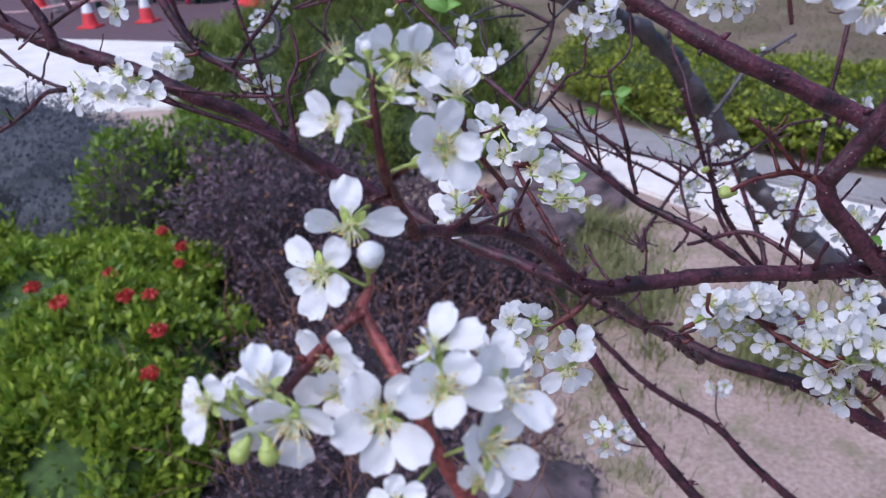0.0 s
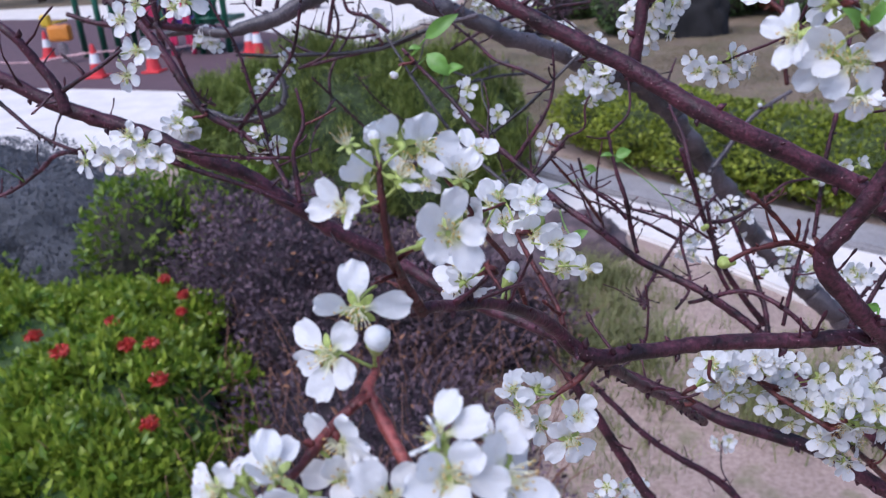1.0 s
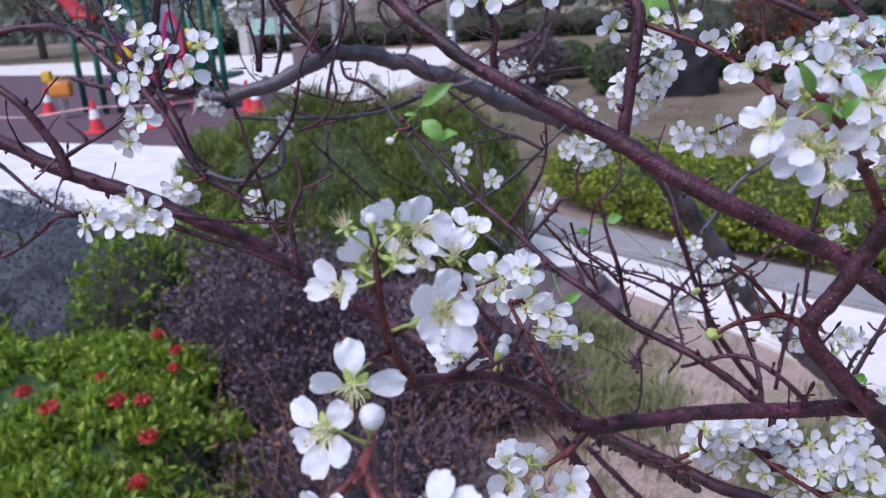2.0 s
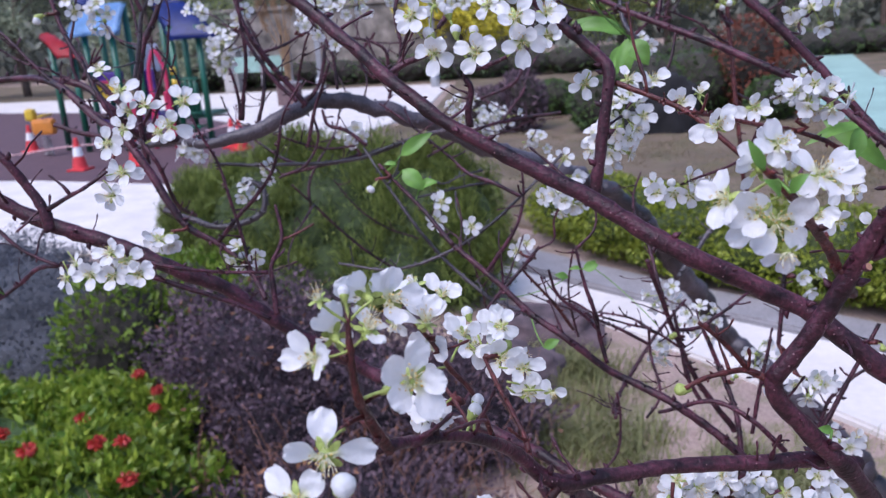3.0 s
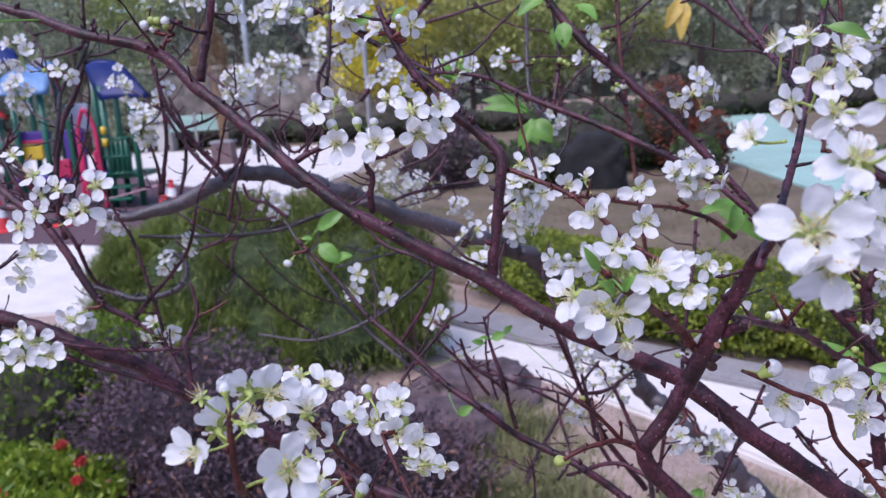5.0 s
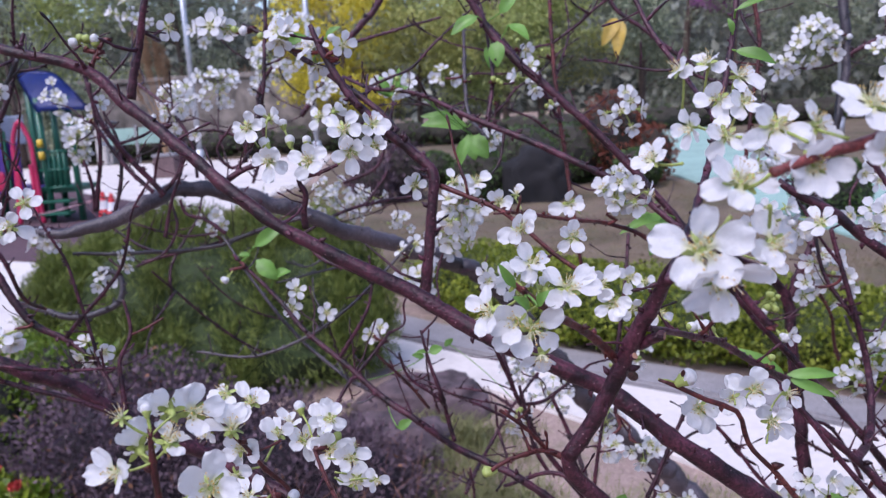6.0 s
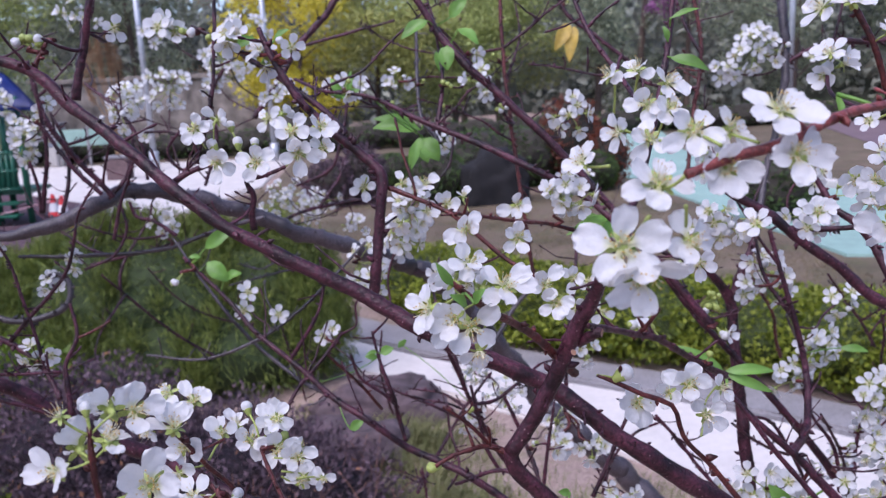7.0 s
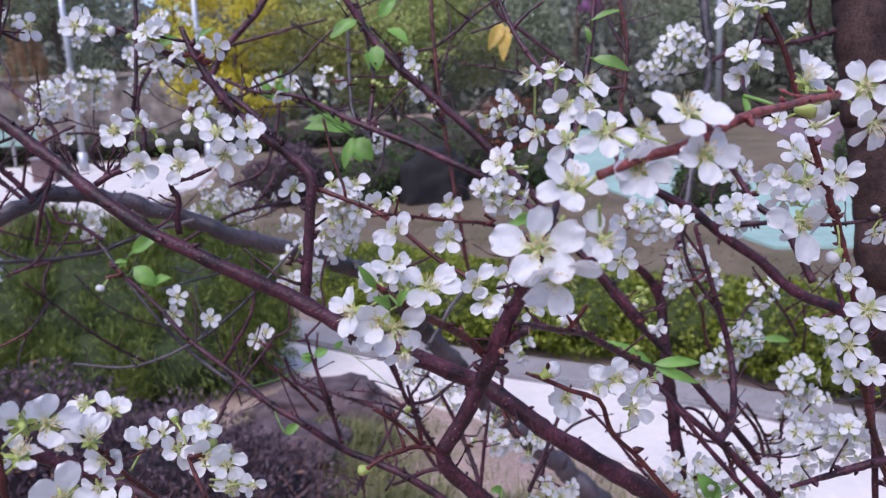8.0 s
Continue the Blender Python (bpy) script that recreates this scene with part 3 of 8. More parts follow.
branch('twig', DARK, [(-0.2285, 0.5396, 1.6853, 0.00080), (-0.2135, 0.5416, 1.6881, 0.00096), (-0.2052, 0.5539, 1.6935, 0.00098)], 2)
branch('branch', DARK, [(0.1366, 0.2769, 1.4964, 0.00287), (0.1244, 0.2711, 1.5008, 0.00281), (0.1001, 0.2656, 1.5034, 0.00264), (0.0744, 0.2584, 1.5056, 0.00246), (0.0541, 0.2498, 1.5073, 0.00255), (0.0418, 0.2428, 1.5092, 0.00277), (0.0362, 0.2401, 1.5128, 0.00246), (0.0301, 0.2354, 1.5218, 0.00212), (0.0228, 0.2230, 1.5339, 0.00179), (0.0161, 0.2138, 1.5408, 0.00158), (0.0082, 0.2033, 1.5454, 0.00150), (0.0032, 0.1931, 1.5497, 0.00157), (0.0000, 0.1904, 1.5499, 0.00124)], 5)
branch('twig', RED, [(0.0028, 0.1918, 1.5495, 0.00146), (0.0009, 0.1873, 1.5571, 0.00135), (-0.0002, 0.1837, 1.5641, 0.00115), (0.0007, 0.1776, 1.5698, 0.00091), (0.0005, 0.1765, 1.5768, 0.00080), (0.0002, 0.1769, 1.5825, 0.00070), (0.0002, 0.1774, 1.5882, 0.00056)], 2)
branch('twig', RED, [(0.0000, 0.1833, 1.5656, 0.00076), (0.0034, 0.1819, 1.5682, 0.00066), (0.0067, 0.1810, 1.5699, 0.00055)], 0)
branch('twig', RED, [(0.0002, 0.1849, 1.5618, 0.00068), (-0.0016, 0.1815, 1.5625, 0.00057), (-0.0032, 0.1760, 1.5634, 0.00046)], 0)
branch('twig', YOUNG, [(0.0385, 0.1373, 1.5022, 0.00166), (0.0255, 0.1366, 1.5175, 0.00152), (0.0188, 0.1381, 1.5278, 0.00142), (0.0141, 0.1393, 1.5368, 0.00124), (0.0094, 0.1440, 1.5437, 0.00118), (0.0058, 0.1482, 1.5467, 0.00113), (0.0015, 0.1537, 1.5504, 0.00116), (-0.0002, 0.1554, 1.5522, 0.00126), (-0.0001, 0.1602, 1.5529, 0.00086), (-0.0009, 0.1660, 1.5534, 0.00063)], 2)
branch('twig', YOUNG, [(-0.0002, 0.1553, 1.5520, 0.00109), (-0.0034, 0.1516, 1.5504, 0.00099), (-0.0062, 0.1470, 1.5488, 0.00097), (-0.0081, 0.1425, 1.5474, 0.00087), (-0.0113, 0.1375, 1.5453, 0.00062), (-0.0136, 0.1337, 1.5454, 0.00045)], 0)
branch('twig', RED, [(0.0402, 0.2402, 1.5092, 0.00165), (0.0363, 0.2376, 1.5054, 0.00110), (0.0308, 0.2351, 1.5023, 0.00082), (0.0282, 0.2329, 1.5012, 0.00055)], 1)
branch('twig', RED, [(0.0331, 0.2393, 1.5171, 0.00095), (0.0306, 0.2471, 1.5226, 0.00083), (0.0263, 0.2562, 1.5266, 0.00079), (0.0207, 0.2684, 1.5308, 0.00075), (0.0156, 0.2806, 1.5347, 0.00054)], 1)
branch('twig', RED, [(0.0232, 0.2280, 1.5324, 0.00082), (0.0213, 0.2259, 1.5405, 0.00074), (0.0184, 0.2219, 1.5497, 0.00071), (0.0144, 0.2170, 1.5574, 0.00069), (0.0112, 0.2102, 1.5678, 0.00060), (0.0085, 0.2060, 1.5742, 0.00052), (0.0058, 0.2035, 1.5794, 0.00041)], 1)
branch('twig', RED, [(0.0190, 0.2190, 1.5389, 0.00060), (0.0150, 0.2255, 1.5422, 0.00055), (0.0101, 0.2320, 1.5459, 0.00051)], 0)
branch('twig', DARK, [(0.0426, 0.2423, 1.5080, 0.00152), (0.0547, 0.2720, 1.4832, 0.00176), (0.0724, 0.3060, 1.4535, 0.00185), (0.0892, 0.3389, 1.4218, 0.00189)], 0)
branch('branch', DARK, [(0.1043, 0.2597, 1.5343, 0.00298), (0.1089, 0.2594, 1.5410, 0.00296), (0.1131, 0.2584, 1.5494, 0.00293), (0.1196, 0.2565, 1.5631, 0.00287), (0.1253, 0.2530, 1.5786, 0.00293), (0.1301, 0.2476, 1.5904, 0.00248), (0.1324, 0.2416, 1.6001, 0.00205), (0.1340, 0.2358, 1.6061, 0.00159)], 4)
branch('twig', DARK, [(0.1265, 0.2542, 1.5742, 0.00192), (0.1297, 0.2509, 1.5770, 0.00174), (0.1322, 0.2483, 1.5787, 0.00158)], 0)
branch('branch', DARK, [(0.1077, 0.2604, 1.5402, 0.00244), (0.1041, 0.2593, 1.5345, 0.00288), (0.1065, 0.2597, 1.5273, 0.00291), (0.1120, 0.2607, 1.5206, 0.00293), (0.1239, 0.2651, 1.5076, 0.00316), (0.1373, 0.2735, 1.4896, 0.00346), (0.1610, 0.2926, 1.4516, 0.00397), (0.4700, 0.5200, 0.9800, 0.00800)], 3)
branch('twig', RED, [(0.1044, 0.2601, 1.5334, 0.00145), (0.0971, 0.2611, 1.5371, 0.00102), (0.0896, 0.2580, 1.5377, 0.00079), (0.0828, 0.2556, 1.5366, 0.00079), (0.0779, 0.2533, 1.5348, 0.00071)], 3)
branch('twig', RED, [(0.0971, 0.2612, 1.5376, 0.00087), (0.0912, 0.2593, 1.5452, 0.00065), (0.0818, 0.2553, 1.5546, 0.00063)], 1)
branch('twig', DARK, [(0.1323, 0.2653, 1.5763, 0.00114), (0.1550, 0.2947, 1.5633, 0.00127), (0.1746, 0.3142, 1.5529, 0.00136), (0.1956, 0.3325, 1.5363, 0.00130), (0.2184, 0.3512, 1.5210, 0.00189)], 4)
branch('twig', RED, [(0.1605, 0.3041, 1.5579, 0.00107), (0.1651, 0.3006, 1.5641, 0.00088), (0.1685, 0.2972, 1.5713, 0.00069)], 1)
branch('branch', DARK, [(0.2226, 0.4013, 1.3404, 0.00310), (0.1502, 0.4081, 1.4006, 0.00272), (0.1231, 0.4216, 1.4265, 0.00238), (0.0972, 0.4329, 1.4414, 0.00230), (0.0731, 0.4430, 1.4507, 0.00222), (0.0482, 0.4449, 1.4696, 0.00208), (0.0258, 0.4561, 1.4830, 0.00198), (0.0026, 0.4686, 1.5020, 0.00174), (-0.0183, 0.4802, 1.5168, 0.00163), (-0.0383, 0.5026, 1.5332, 0.00139), (-0.0575, 0.5148, 1.5498, 0.00126), (-0.0680, 0.5164, 1.5611, 0.00094)], 8)
branch('twig', GREY, [(-0.1021, 0.6200, 1.5568, 0.00080), (-0.0894, 0.6100, 1.5394, 0.00096), (-0.0768, 0.6050, 1.5199, 0.00113), (-0.0623, 0.6000, 1.4991, 0.00129), (-0.0424, 0.6000, 1.4726, 0.00138), (-0.0185, 0.5900, 1.4533, 0.00144), (0.0096, 0.5300, 1.4598, 0.00137), (0.0257, 0.5000, 1.4638, 0.00136)], 6)
branch('twig', GREY, [(-0.1144, 0.5645, 1.4823, 0.00086), (-0.0681, 0.5500, 1.4813, 0.00102), (-0.0360, 0.5493, 1.4912, 0.00119), (-0.0031, 0.5505, 1.5108, 0.00119), (0.0241, 0.5531, 1.5345, 0.00102), (0.0468, 0.5655, 1.5547, 0.00103)], 3)
branch('twig', DARK, [(0.0679, 0.4458, 1.4563, 0.00126), (0.0638, 0.4488, 1.4718, 0.00126), (0.0619, 0.4461, 1.4840, 0.00125), (0.0569, 0.4492, 1.5001, 0.00111), (0.0534, 0.4517, 1.5130, 0.00083), (0.0516, 0.4536, 1.5225, 0.00069)], 4)
branch('twig', DARK, [(-0.0081, 0.4680, 1.4634, 0.00118), (0.0021, 0.4823, 1.4794, 0.00121), (0.0198, 0.4971, 1.4958, 0.00123), (0.0312, 0.5006, 1.5091, 0.00092)], 3)
branch('branch', DARK, [(0.0858, 0.5071, 1.7177, 0.00198), (0.0950, 0.5049, 1.7042, 0.00227), (0.1026, 0.5025, 1.6909, 0.00255), (0.1190, 0.4941, 1.6703, 0.00252), (0.1400, 0.4860, 1.6499, 0.00249), (0.1603, 0.4777, 1.6284, 0.00247), (0.1801, 0.4691, 1.6058, 0.00244), (0.1935, 0.4612, 1.5887, 0.00209), (0.2093, 0.4526, 1.5673, 0.00172), (0.2352, 0.4463, 1.5295, 0.00189), (0.2672, 0.4403, 1.4914, 0.00204), (0.3078, 0.4322, 1.4407, 0.00236), (0.4700, 0.5200, 0.9800, 0.00800)], 7)
branch('branch', DARK, [(0.0080, 0.5517, 1.6701, 0.00112), (0.0278, 0.5278, 1.6616, 0.00123), (0.0564, 0.5140, 1.6566, 0.00136), (0.0894, 0.4873, 1.6400, 0.00174), (0.1209, 0.4714, 1.6258, 0.00198), (0.1509, 0.4554, 1.6106, 0.00208), (0.1694, 0.4516, 1.6002, 0.00208), (0.1910, 0.4357, 1.5816, 0.00184), (0.2140, 0.4179, 1.5548, 0.00202), (0.2366, 0.4101, 1.5264, 0.00265)], 6)
branch('twig', DARK, [(0.0492, 0.3781, 1.6405, 0.00144), (0.0392, 0.3863, 1.6510, 0.00146), (0.0212, 0.3958, 1.6649, 0.00137), (0.0027, 0.4052, 1.6778, 0.00127), (-0.0112, 0.4134, 1.6868, 0.00117), (-0.0243, 0.4160, 1.6941, 0.00094)], 4)
branch('twig', DARK, [(-0.0694, 0.8393, 1.6406, 0.00296), (-0.0442, 0.8438, 1.6731, 0.00345), (-0.0186, 0.8495, 1.7112, 0.00345), (0.0122, 0.8534, 1.7433, 0.00345), (0.0374, 0.8580, 1.7758, 0.00345)], 3)
branch('twig', DARK, [(-0.0245, 0.8494, 1.7087, 0.00172), (0.0277, 0.8473, 1.7200, 0.00172), (0.0800, 0.8451, 1.7314, 0.00123)], 1)
branch('twig', DARK, [(-0.0203, 0.4619, 1.7196, 0.00103), (-0.0220, 0.4572, 1.6961, 0.00103), (-0.0261, 0.4491, 1.6549, 0.00103), (-0.0357, 0.4552, 1.6311, 0.00106)], 2)
branch('twig', RED, [(0.1582, 0.6343, 1.7358, 0.00148), (0.1586, 0.6203, 1.6683, 0.00148), (0.1617, 0.6105, 1.6217, 0.00148), (0.1676, 0.5959, 1.5539, 0.00148), (0.1714, 0.5877, 1.5157, 0.00148)], 2)
branch('twig', GREY, [(0.0963, 0.6874, 1.7186, 0.00120), (0.0940, 0.6781, 1.6730, 0.00160), (0.0957, 0.6602, 1.6366, 0.00158), (0.1070, 0.6351, 1.6192, 0.00153)], 3)
branch('branch', DARK, [(0.3040, 0.4742, 1.3076, 0.00519), (0.2986, 0.4814, 1.3388, 0.00490), (0.2980, 0.4901, 1.3815, 0.00461), (0.2960, 0.5007, 1.4319, 0.00432), (0.2938, 0.5105, 1.4785, 0.00403), (0.2923, 0.5171, 1.5095, 0.00374), (0.2763, 0.5131, 1.5299, 0.00254), (0.2581, 0.5074, 1.5404, 0.00195), (0.2403, 0.5012, 1.5488, 0.00160)], 6)
branch('twig', DARK, [(0.2920, 0.5163, 1.5056, 0.00339), (0.3029, 0.5199, 1.5303, 0.00288), (0.3130, 0.5269, 1.5463, 0.00239), (0.3249, 0.5350, 1.5685, 0.00172)], 3)
branch('branch', DARK, [(0.2315, 0.3961, 1.6054, 0.00185), (0.2383, 0.3944, 1.6000, 0.00222), (0.2547, 0.3910, 1.5901, 0.00246), (0.2682, 0.3873, 1.5782, 0.00271), (0.2871, 0.3826, 1.5632, 0.00271), (0.3059, 0.3773, 1.5453, 0.00296), (0.3274, 0.3732, 1.5344, 0.00320), (0.4002, 0.3892, 1.4938, 0.00424), (0.4700, 0.5200, 0.9800, 0.00800)], 6)
branch('twig', DARK, [(0.2917, 0.4243, 1.6095, 0.00136), (0.2987, 0.4211, 1.5984, 0.00163), (0.3043, 0.4124, 1.5848, 0.00201), (0.3118, 0.4049, 1.5782, 0.00238), (0.3184, 0.3958, 1.5631, 0.00236), (0.3230, 0.3866, 1.5461, 0.00233)], 4)
branch('branch', DARK, [(0.2258, 0.4033, 1.5138, 0.00108), (0.2368, 0.3987, 1.4981, 0.00137), (0.2466, 0.3843, 1.4848, 0.00172), (0.2661, 0.3779, 1.4661, 0.00211), (0.2853, 0.3709, 1.4445, 0.00249), (0.3070, 0.3623, 1.4168, 0.00287), (0.4700, 0.5200, 0.9800, 0.00800)], 5)
branch('twig', DARK, [(0.2110, 0.3765, 1.5239, 0.00096), (0.2332, 0.3684, 1.4989, 0.00115), (0.2511, 0.3607, 1.4727, 0.00134), (0.2718, 0.3525, 1.4463, 0.00154), (0.3006, 0.3517, 1.4110, 0.00197), (0.4700, 0.5200, 0.9800, 0.00800)], 4)
branch('twig', DARK, [(0.2988, 0.4758, 1.5638, 0.00139), (0.3039, 0.4700, 1.5389, 0.00154), (0.3091, 0.4642, 1.5140, 0.00185), (0.3152, 0.4562, 1.4785, 0.00216), (0.3045, 0.4330, 1.4586, 0.00237), (0.2721, 0.3863, 1.4609, 0.00238)], 6)
branch('twig', RED, [(0.1326, 0.2530, 1.5629, 0.00057), (0.1394, 0.2534, 1.5597, 0.00083), (0.1481, 0.2533, 1.5548, 0.00090), (0.1585, 0.2550, 1.5497, 0.00084), (0.1632, 0.2570, 1.5375, 0.00086), (0.1757, 0.2626, 1.5227, 0.00096), (0.1888, 0.2676, 1.5051, 0.00120), (0.2280, 0.2882, 1.4557, 0.00175), (0.4700, 0.5200, 0.9800, 0.00800)], 9)
branch('twig', RED, [(0.3204, 0.3073, 1.4588, 0.00200), (0.2856, 0.2795, 1.5014, 0.00148), (0.2656, 0.2628, 1.5324, 0.00127), (0.2545, 0.2550, 1.5625, 0.00121), (0.2472, 0.2501, 1.5839, 0.00125), (0.2417, 0.2488, 1.5994, 0.00122), (0.2352, 0.2482, 1.6171, 0.00120), (0.2288, 0.2468, 1.6315, 0.00110), (0.2219, 0.2461, 1.6489, 0.00100), (0.2155, 0.2451, 1.6647, 0.00098), (0.2096, 0.2488, 1.6788, 0.00091), (0.2020, 0.2474, 1.6921, 0.00081)], 3)
branch('twig', YOUNG, [(0.2651, 0.2300, 1.6484, 0.00118), (0.2337, 0.2140, 1.6506, 0.00108), (0.1984, 0.1879, 1.6508, 0.00094), (0.1732, 0.1705, 1.6496, 0.00089), (0.1532, 0.1573, 1.6475, 0.00105), (0.1414, 0.1520, 1.6441, 0.00110), (0.1295, 0.1501, 1.6418, 0.00108), (0.1221, 0.1476, 1.6397, 0.00079)], 1)
branch('twig', DARK, [(0.2791, 0.3046, 1.5693, 0.00091), (0.2827, 0.3012, 1.5551, 0.00112), (0.2893, 0.2960, 1.5339, 0.00122), (0.2961, 0.2992, 1.5039, 0.00136), (0.3012, 0.3009, 1.4649, 0.00151), (0.4700, 0.5200, 0.9800, 0.00800)], 4)
branch('twig', DARK, [(0.3251, 0.2837, 1.4973, 0.00264), (0.2789, 0.2708, 1.5046, 0.00201), (0.2632, 0.2723, 1.5016, 0.00153), (0.2376, 0.2655, 1.5019, 0.00083)], 2)
branch('twig', DARK, [(0.1250, 0.2165, 1.6041, 0.00133), (0.1378, 0.2416, 1.6119, 0.00118), (0.1565, 0.2750, 1.6324, 0.00116), (0.1680, 0.2944, 1.6568, 0.00114), (0.1744, 0.3035, 1.6790, 0.00107), (0.1769, 0.3075, 1.6993, 0.00098)], 2)
branch('twig', DARK, [(0.1471, 0.3509, 1.6983, 0.00081), (0.1526, 0.3356, 1.6764, 0.00099), (0.1600, 0.3213, 1.6600, 0.00095), (0.1623, 0.2865, 1.6413, 0.00086)], 3)
branch('twig', RED, [(0.0675, 0.3716, 1.6148, 0.00129), (0.0794, 0.3662, 1.6098, 0.00106), (0.0934, 0.3607, 1.6036, 0.00105), (0.1021, 0.3547, 1.5967, 0.00103), (0.1150, 0.3479, 1.5852, 0.00102), (0.1288, 0.3367, 1.5763, 0.00099)], 3)
branch('twig', RED, [(0.0934, 0.3607, 1.6036, 0.00084), (0.1133, 0.3811, 1.5970, 0.00089), (0.1352, 0.4015, 1.5901, 0.00105), (0.1535, 0.4219, 1.5845, 0.00111), (0.1731, 0.4316, 1.5759, 0.00126), (0.1875, 0.4404, 1.5645, 0.00155)], 2)
branch('twig', RED, [(0.0817, 0.1978, 1.6114, 0.00060), (0.0841, 0.1978, 1.6091, 0.00075), (0.0864, 0.1990, 1.6068, 0.00085), (0.0895, 0.2022, 1.6038, 0.00095), (0.0962, 0.2130, 1.5970, 0.00100), (0.1022, 0.2268, 1.5902, 0.00110), (0.1117, 0.2436, 1.5799, 0.00130), (0.1215, 0.2613, 1.5666, 0.00150), (0.1306, 0.2755, 1.5557, 0.00170)], 0)
branch('twig', DARK, [(0.0084, 0.3525, 1.6023, 0.00165), (0.0080, 0.3519, 1.6092, 0.00144), (0.0097, 0.3509, 1.6176, 0.00122), (0.0074, 0.3499, 1.6232, 0.00111), (0.0158, 0.3501, 1.6256, 0.00091), (0.0242, 0.3505, 1.6286, 0.00070)], 2)
branch('twig', DARK, [(-0.0230, 0.3525, 1.6246, 0.00144), (-0.0169, 0.3539, 1.6282, 0.00123), (-0.0106, 0.3539, 1.6302, 0.00102), (-0.0046, 0.3549, 1.6322, 0.00082)], 2)
branch('twig', DARK, [(0.0960, 0.5068, 1.4971, 0.00154), (0.1143, 0.5178, 1.4463, 0.00160), (0.1307, 0.5312, 1.4073, 0.00200), (0.1581, 0.5349, 1.3665, 0.00237)], 5)
branch('twig', DARK, [(0.1472, 0.6106, 1.4155, 0.00148), (0.1611, 0.6035, 1.3813, 0.00185), (0.1685, 0.5774, 1.3573, 0.00197), (0.1694, 0.5589, 1.3265, 0.00211)], 4)
branch('twig', DARK, [(0.0729, 0.4543, 1.4185, 0.00113), (0.0927, 0.5926, 1.3775, 0.00148), (0.1174, 0.6234, 1.4014, 0.00134), (0.1432, 0.6526, 1.4185, 0.00118)], 4)
branch('twig', DARK, [(0.0952, 0.4396, 1.4299, 0.00108), (0.1258, 0.4264, 1.4419, 0.00129), (0.1410, 0.4165, 1.4357, 0.00139), (0.1551, 0.4146, 1.4206, 0.00152)], 3)
branch('twig', DARK, [(0.1777, 0.5163, 1.4370, 0.00139), (0.1825, 0.5279, 1.4782, 0.00139), (0.1909, 0.5400, 1.5192, 0.00139), (0.1985, 0.5602, 1.5517, 0.00126)], 3)
branch('twig', RED, [(0.0769, 0.2654, 1.4958, 0.00068), (0.0764, 0.2634, 1.4919, 0.00060), (0.0790, 0.2670, 1.4867, 0.00054)], 0)
branch('twig', RED, [(0.1080, 0.3613, 1.4374, 0.00097), (0.1132, 0.3408, 1.4397, 0.00102), (0.1222, 0.3300, 1.4371, 0.00099), (0.1305, 0.3198, 1.4361, 0.00095), (0.1449, 0.3265, 1.4211, 0.00118), (0.1700, 0.3490, 1.3880, 0.00151)], 2)
branch('twig', DARK, [(0.0304, 0.4084, 1.4019, 0.00285), (0.0486, 0.4079, 1.3706, 0.00291), (0.0708, 0.4047, 1.3321, 0.00298), (0.1021, 0.3930, 1.2959, 0.00325), (0.1333, 0.3813, 1.2597, 0.00379)], 3)
branch('twig', DARK, [(0.0448, 0.5645, 1.2999, 0.00222), (0.0959, 0.5518, 1.2538, 0.00259), (0.1384, 0.5471, 1.2276, 0.00296), (0.1767, 0.5362, 1.1902, 0.00333), (0.2108, 0.5283, 1.1608, 0.00370)], 4)
branch('twig', GREY, [(0.2267, 0.7930, 1.4685, 0.00185), (0.1942, 0.7833, 1.4499, 0.00231), (0.1539, 0.7547, 1.4038, 0.00274)], 3)
branch('twig', RED, [(0.2612, 0.5129, 1.7205, 0.00123), (0.2645, 0.5023, 1.6711, 0.00123), (0.2585, 0.4967, 1.6397, 0.00123), (0.2519, 0.4898, 1.6013, 0.00123)], 3)
branch('branch', GREY, [(0.3697, 0.6243, 1.7327, 0.00382), (0.3736, 0.6166, 1.6976, 0.00382), (0.3734, 0.6104, 1.6671, 0.00344), (0.3680, 0.6050, 1.6368, 0.00306), (0.3538, 0.5963, 1.5851, 0.00267), (0.3324, 0.5688, 1.5374, 0.00259)], 5)
branch('twig', DARK, [(0.3734, 0.6104, 1.6671, 0.00191), (0.4075, 0.6086, 1.6806, 0.00229), (0.4382, 0.6041, 1.6791, 0.00229), (0.4740, 0.6007, 1.6861, 0.00229), (0.5100, 0.5978, 1.6952, 0.00229)], 4)
branch('twig', DARK, [(0.3577, 0.9007, 1.6667, 0.00222), (0.3038, 0.9176, 1.7137, 0.00222), (0.2739, 0.9271, 1.7405, 0.00249), (0.2636, 0.9350, 1.7727, 0.00249)], 1)
branch('trunk', TRUNK, [(0.4931, 0.6252, 1.8182, 0.02292), (0.4935, 0.6028, 1.7091, 0.02139), (0.4950, 0.5892, 1.6436, 0.02139), (0.4965, 0.5757, 1.5780, 0.02177), (0.5002, 0.5617, 1.5124, 0.02215), (0.5146, 0.5542, 1.4343, 0.02367), (0.5452, 0.5475, 1.2957, 0.02663), (0.5290, 0.5299, 1.1237, 0.02889), (0.4710, 0.5240, 0.9000, 0.03000)], 0)
blossom((-0.0045, 0.1749, 1.5919), (-0.18, -0.50, 0.85), 0.0071, 'spent')
blossom((0.0043, 0.1766, 1.5850), (0.51, -0.33, 0.80), 0.0090, 'spent')
blossom((0.0068, 0.2238, 1.5419), (0.28, 0.91, 0.31), 0.0100, 'open')
blossom((0.1129, 0.1878, 1.6391), (-0.67, -0.48, 0.57), 0.0108, 'open')
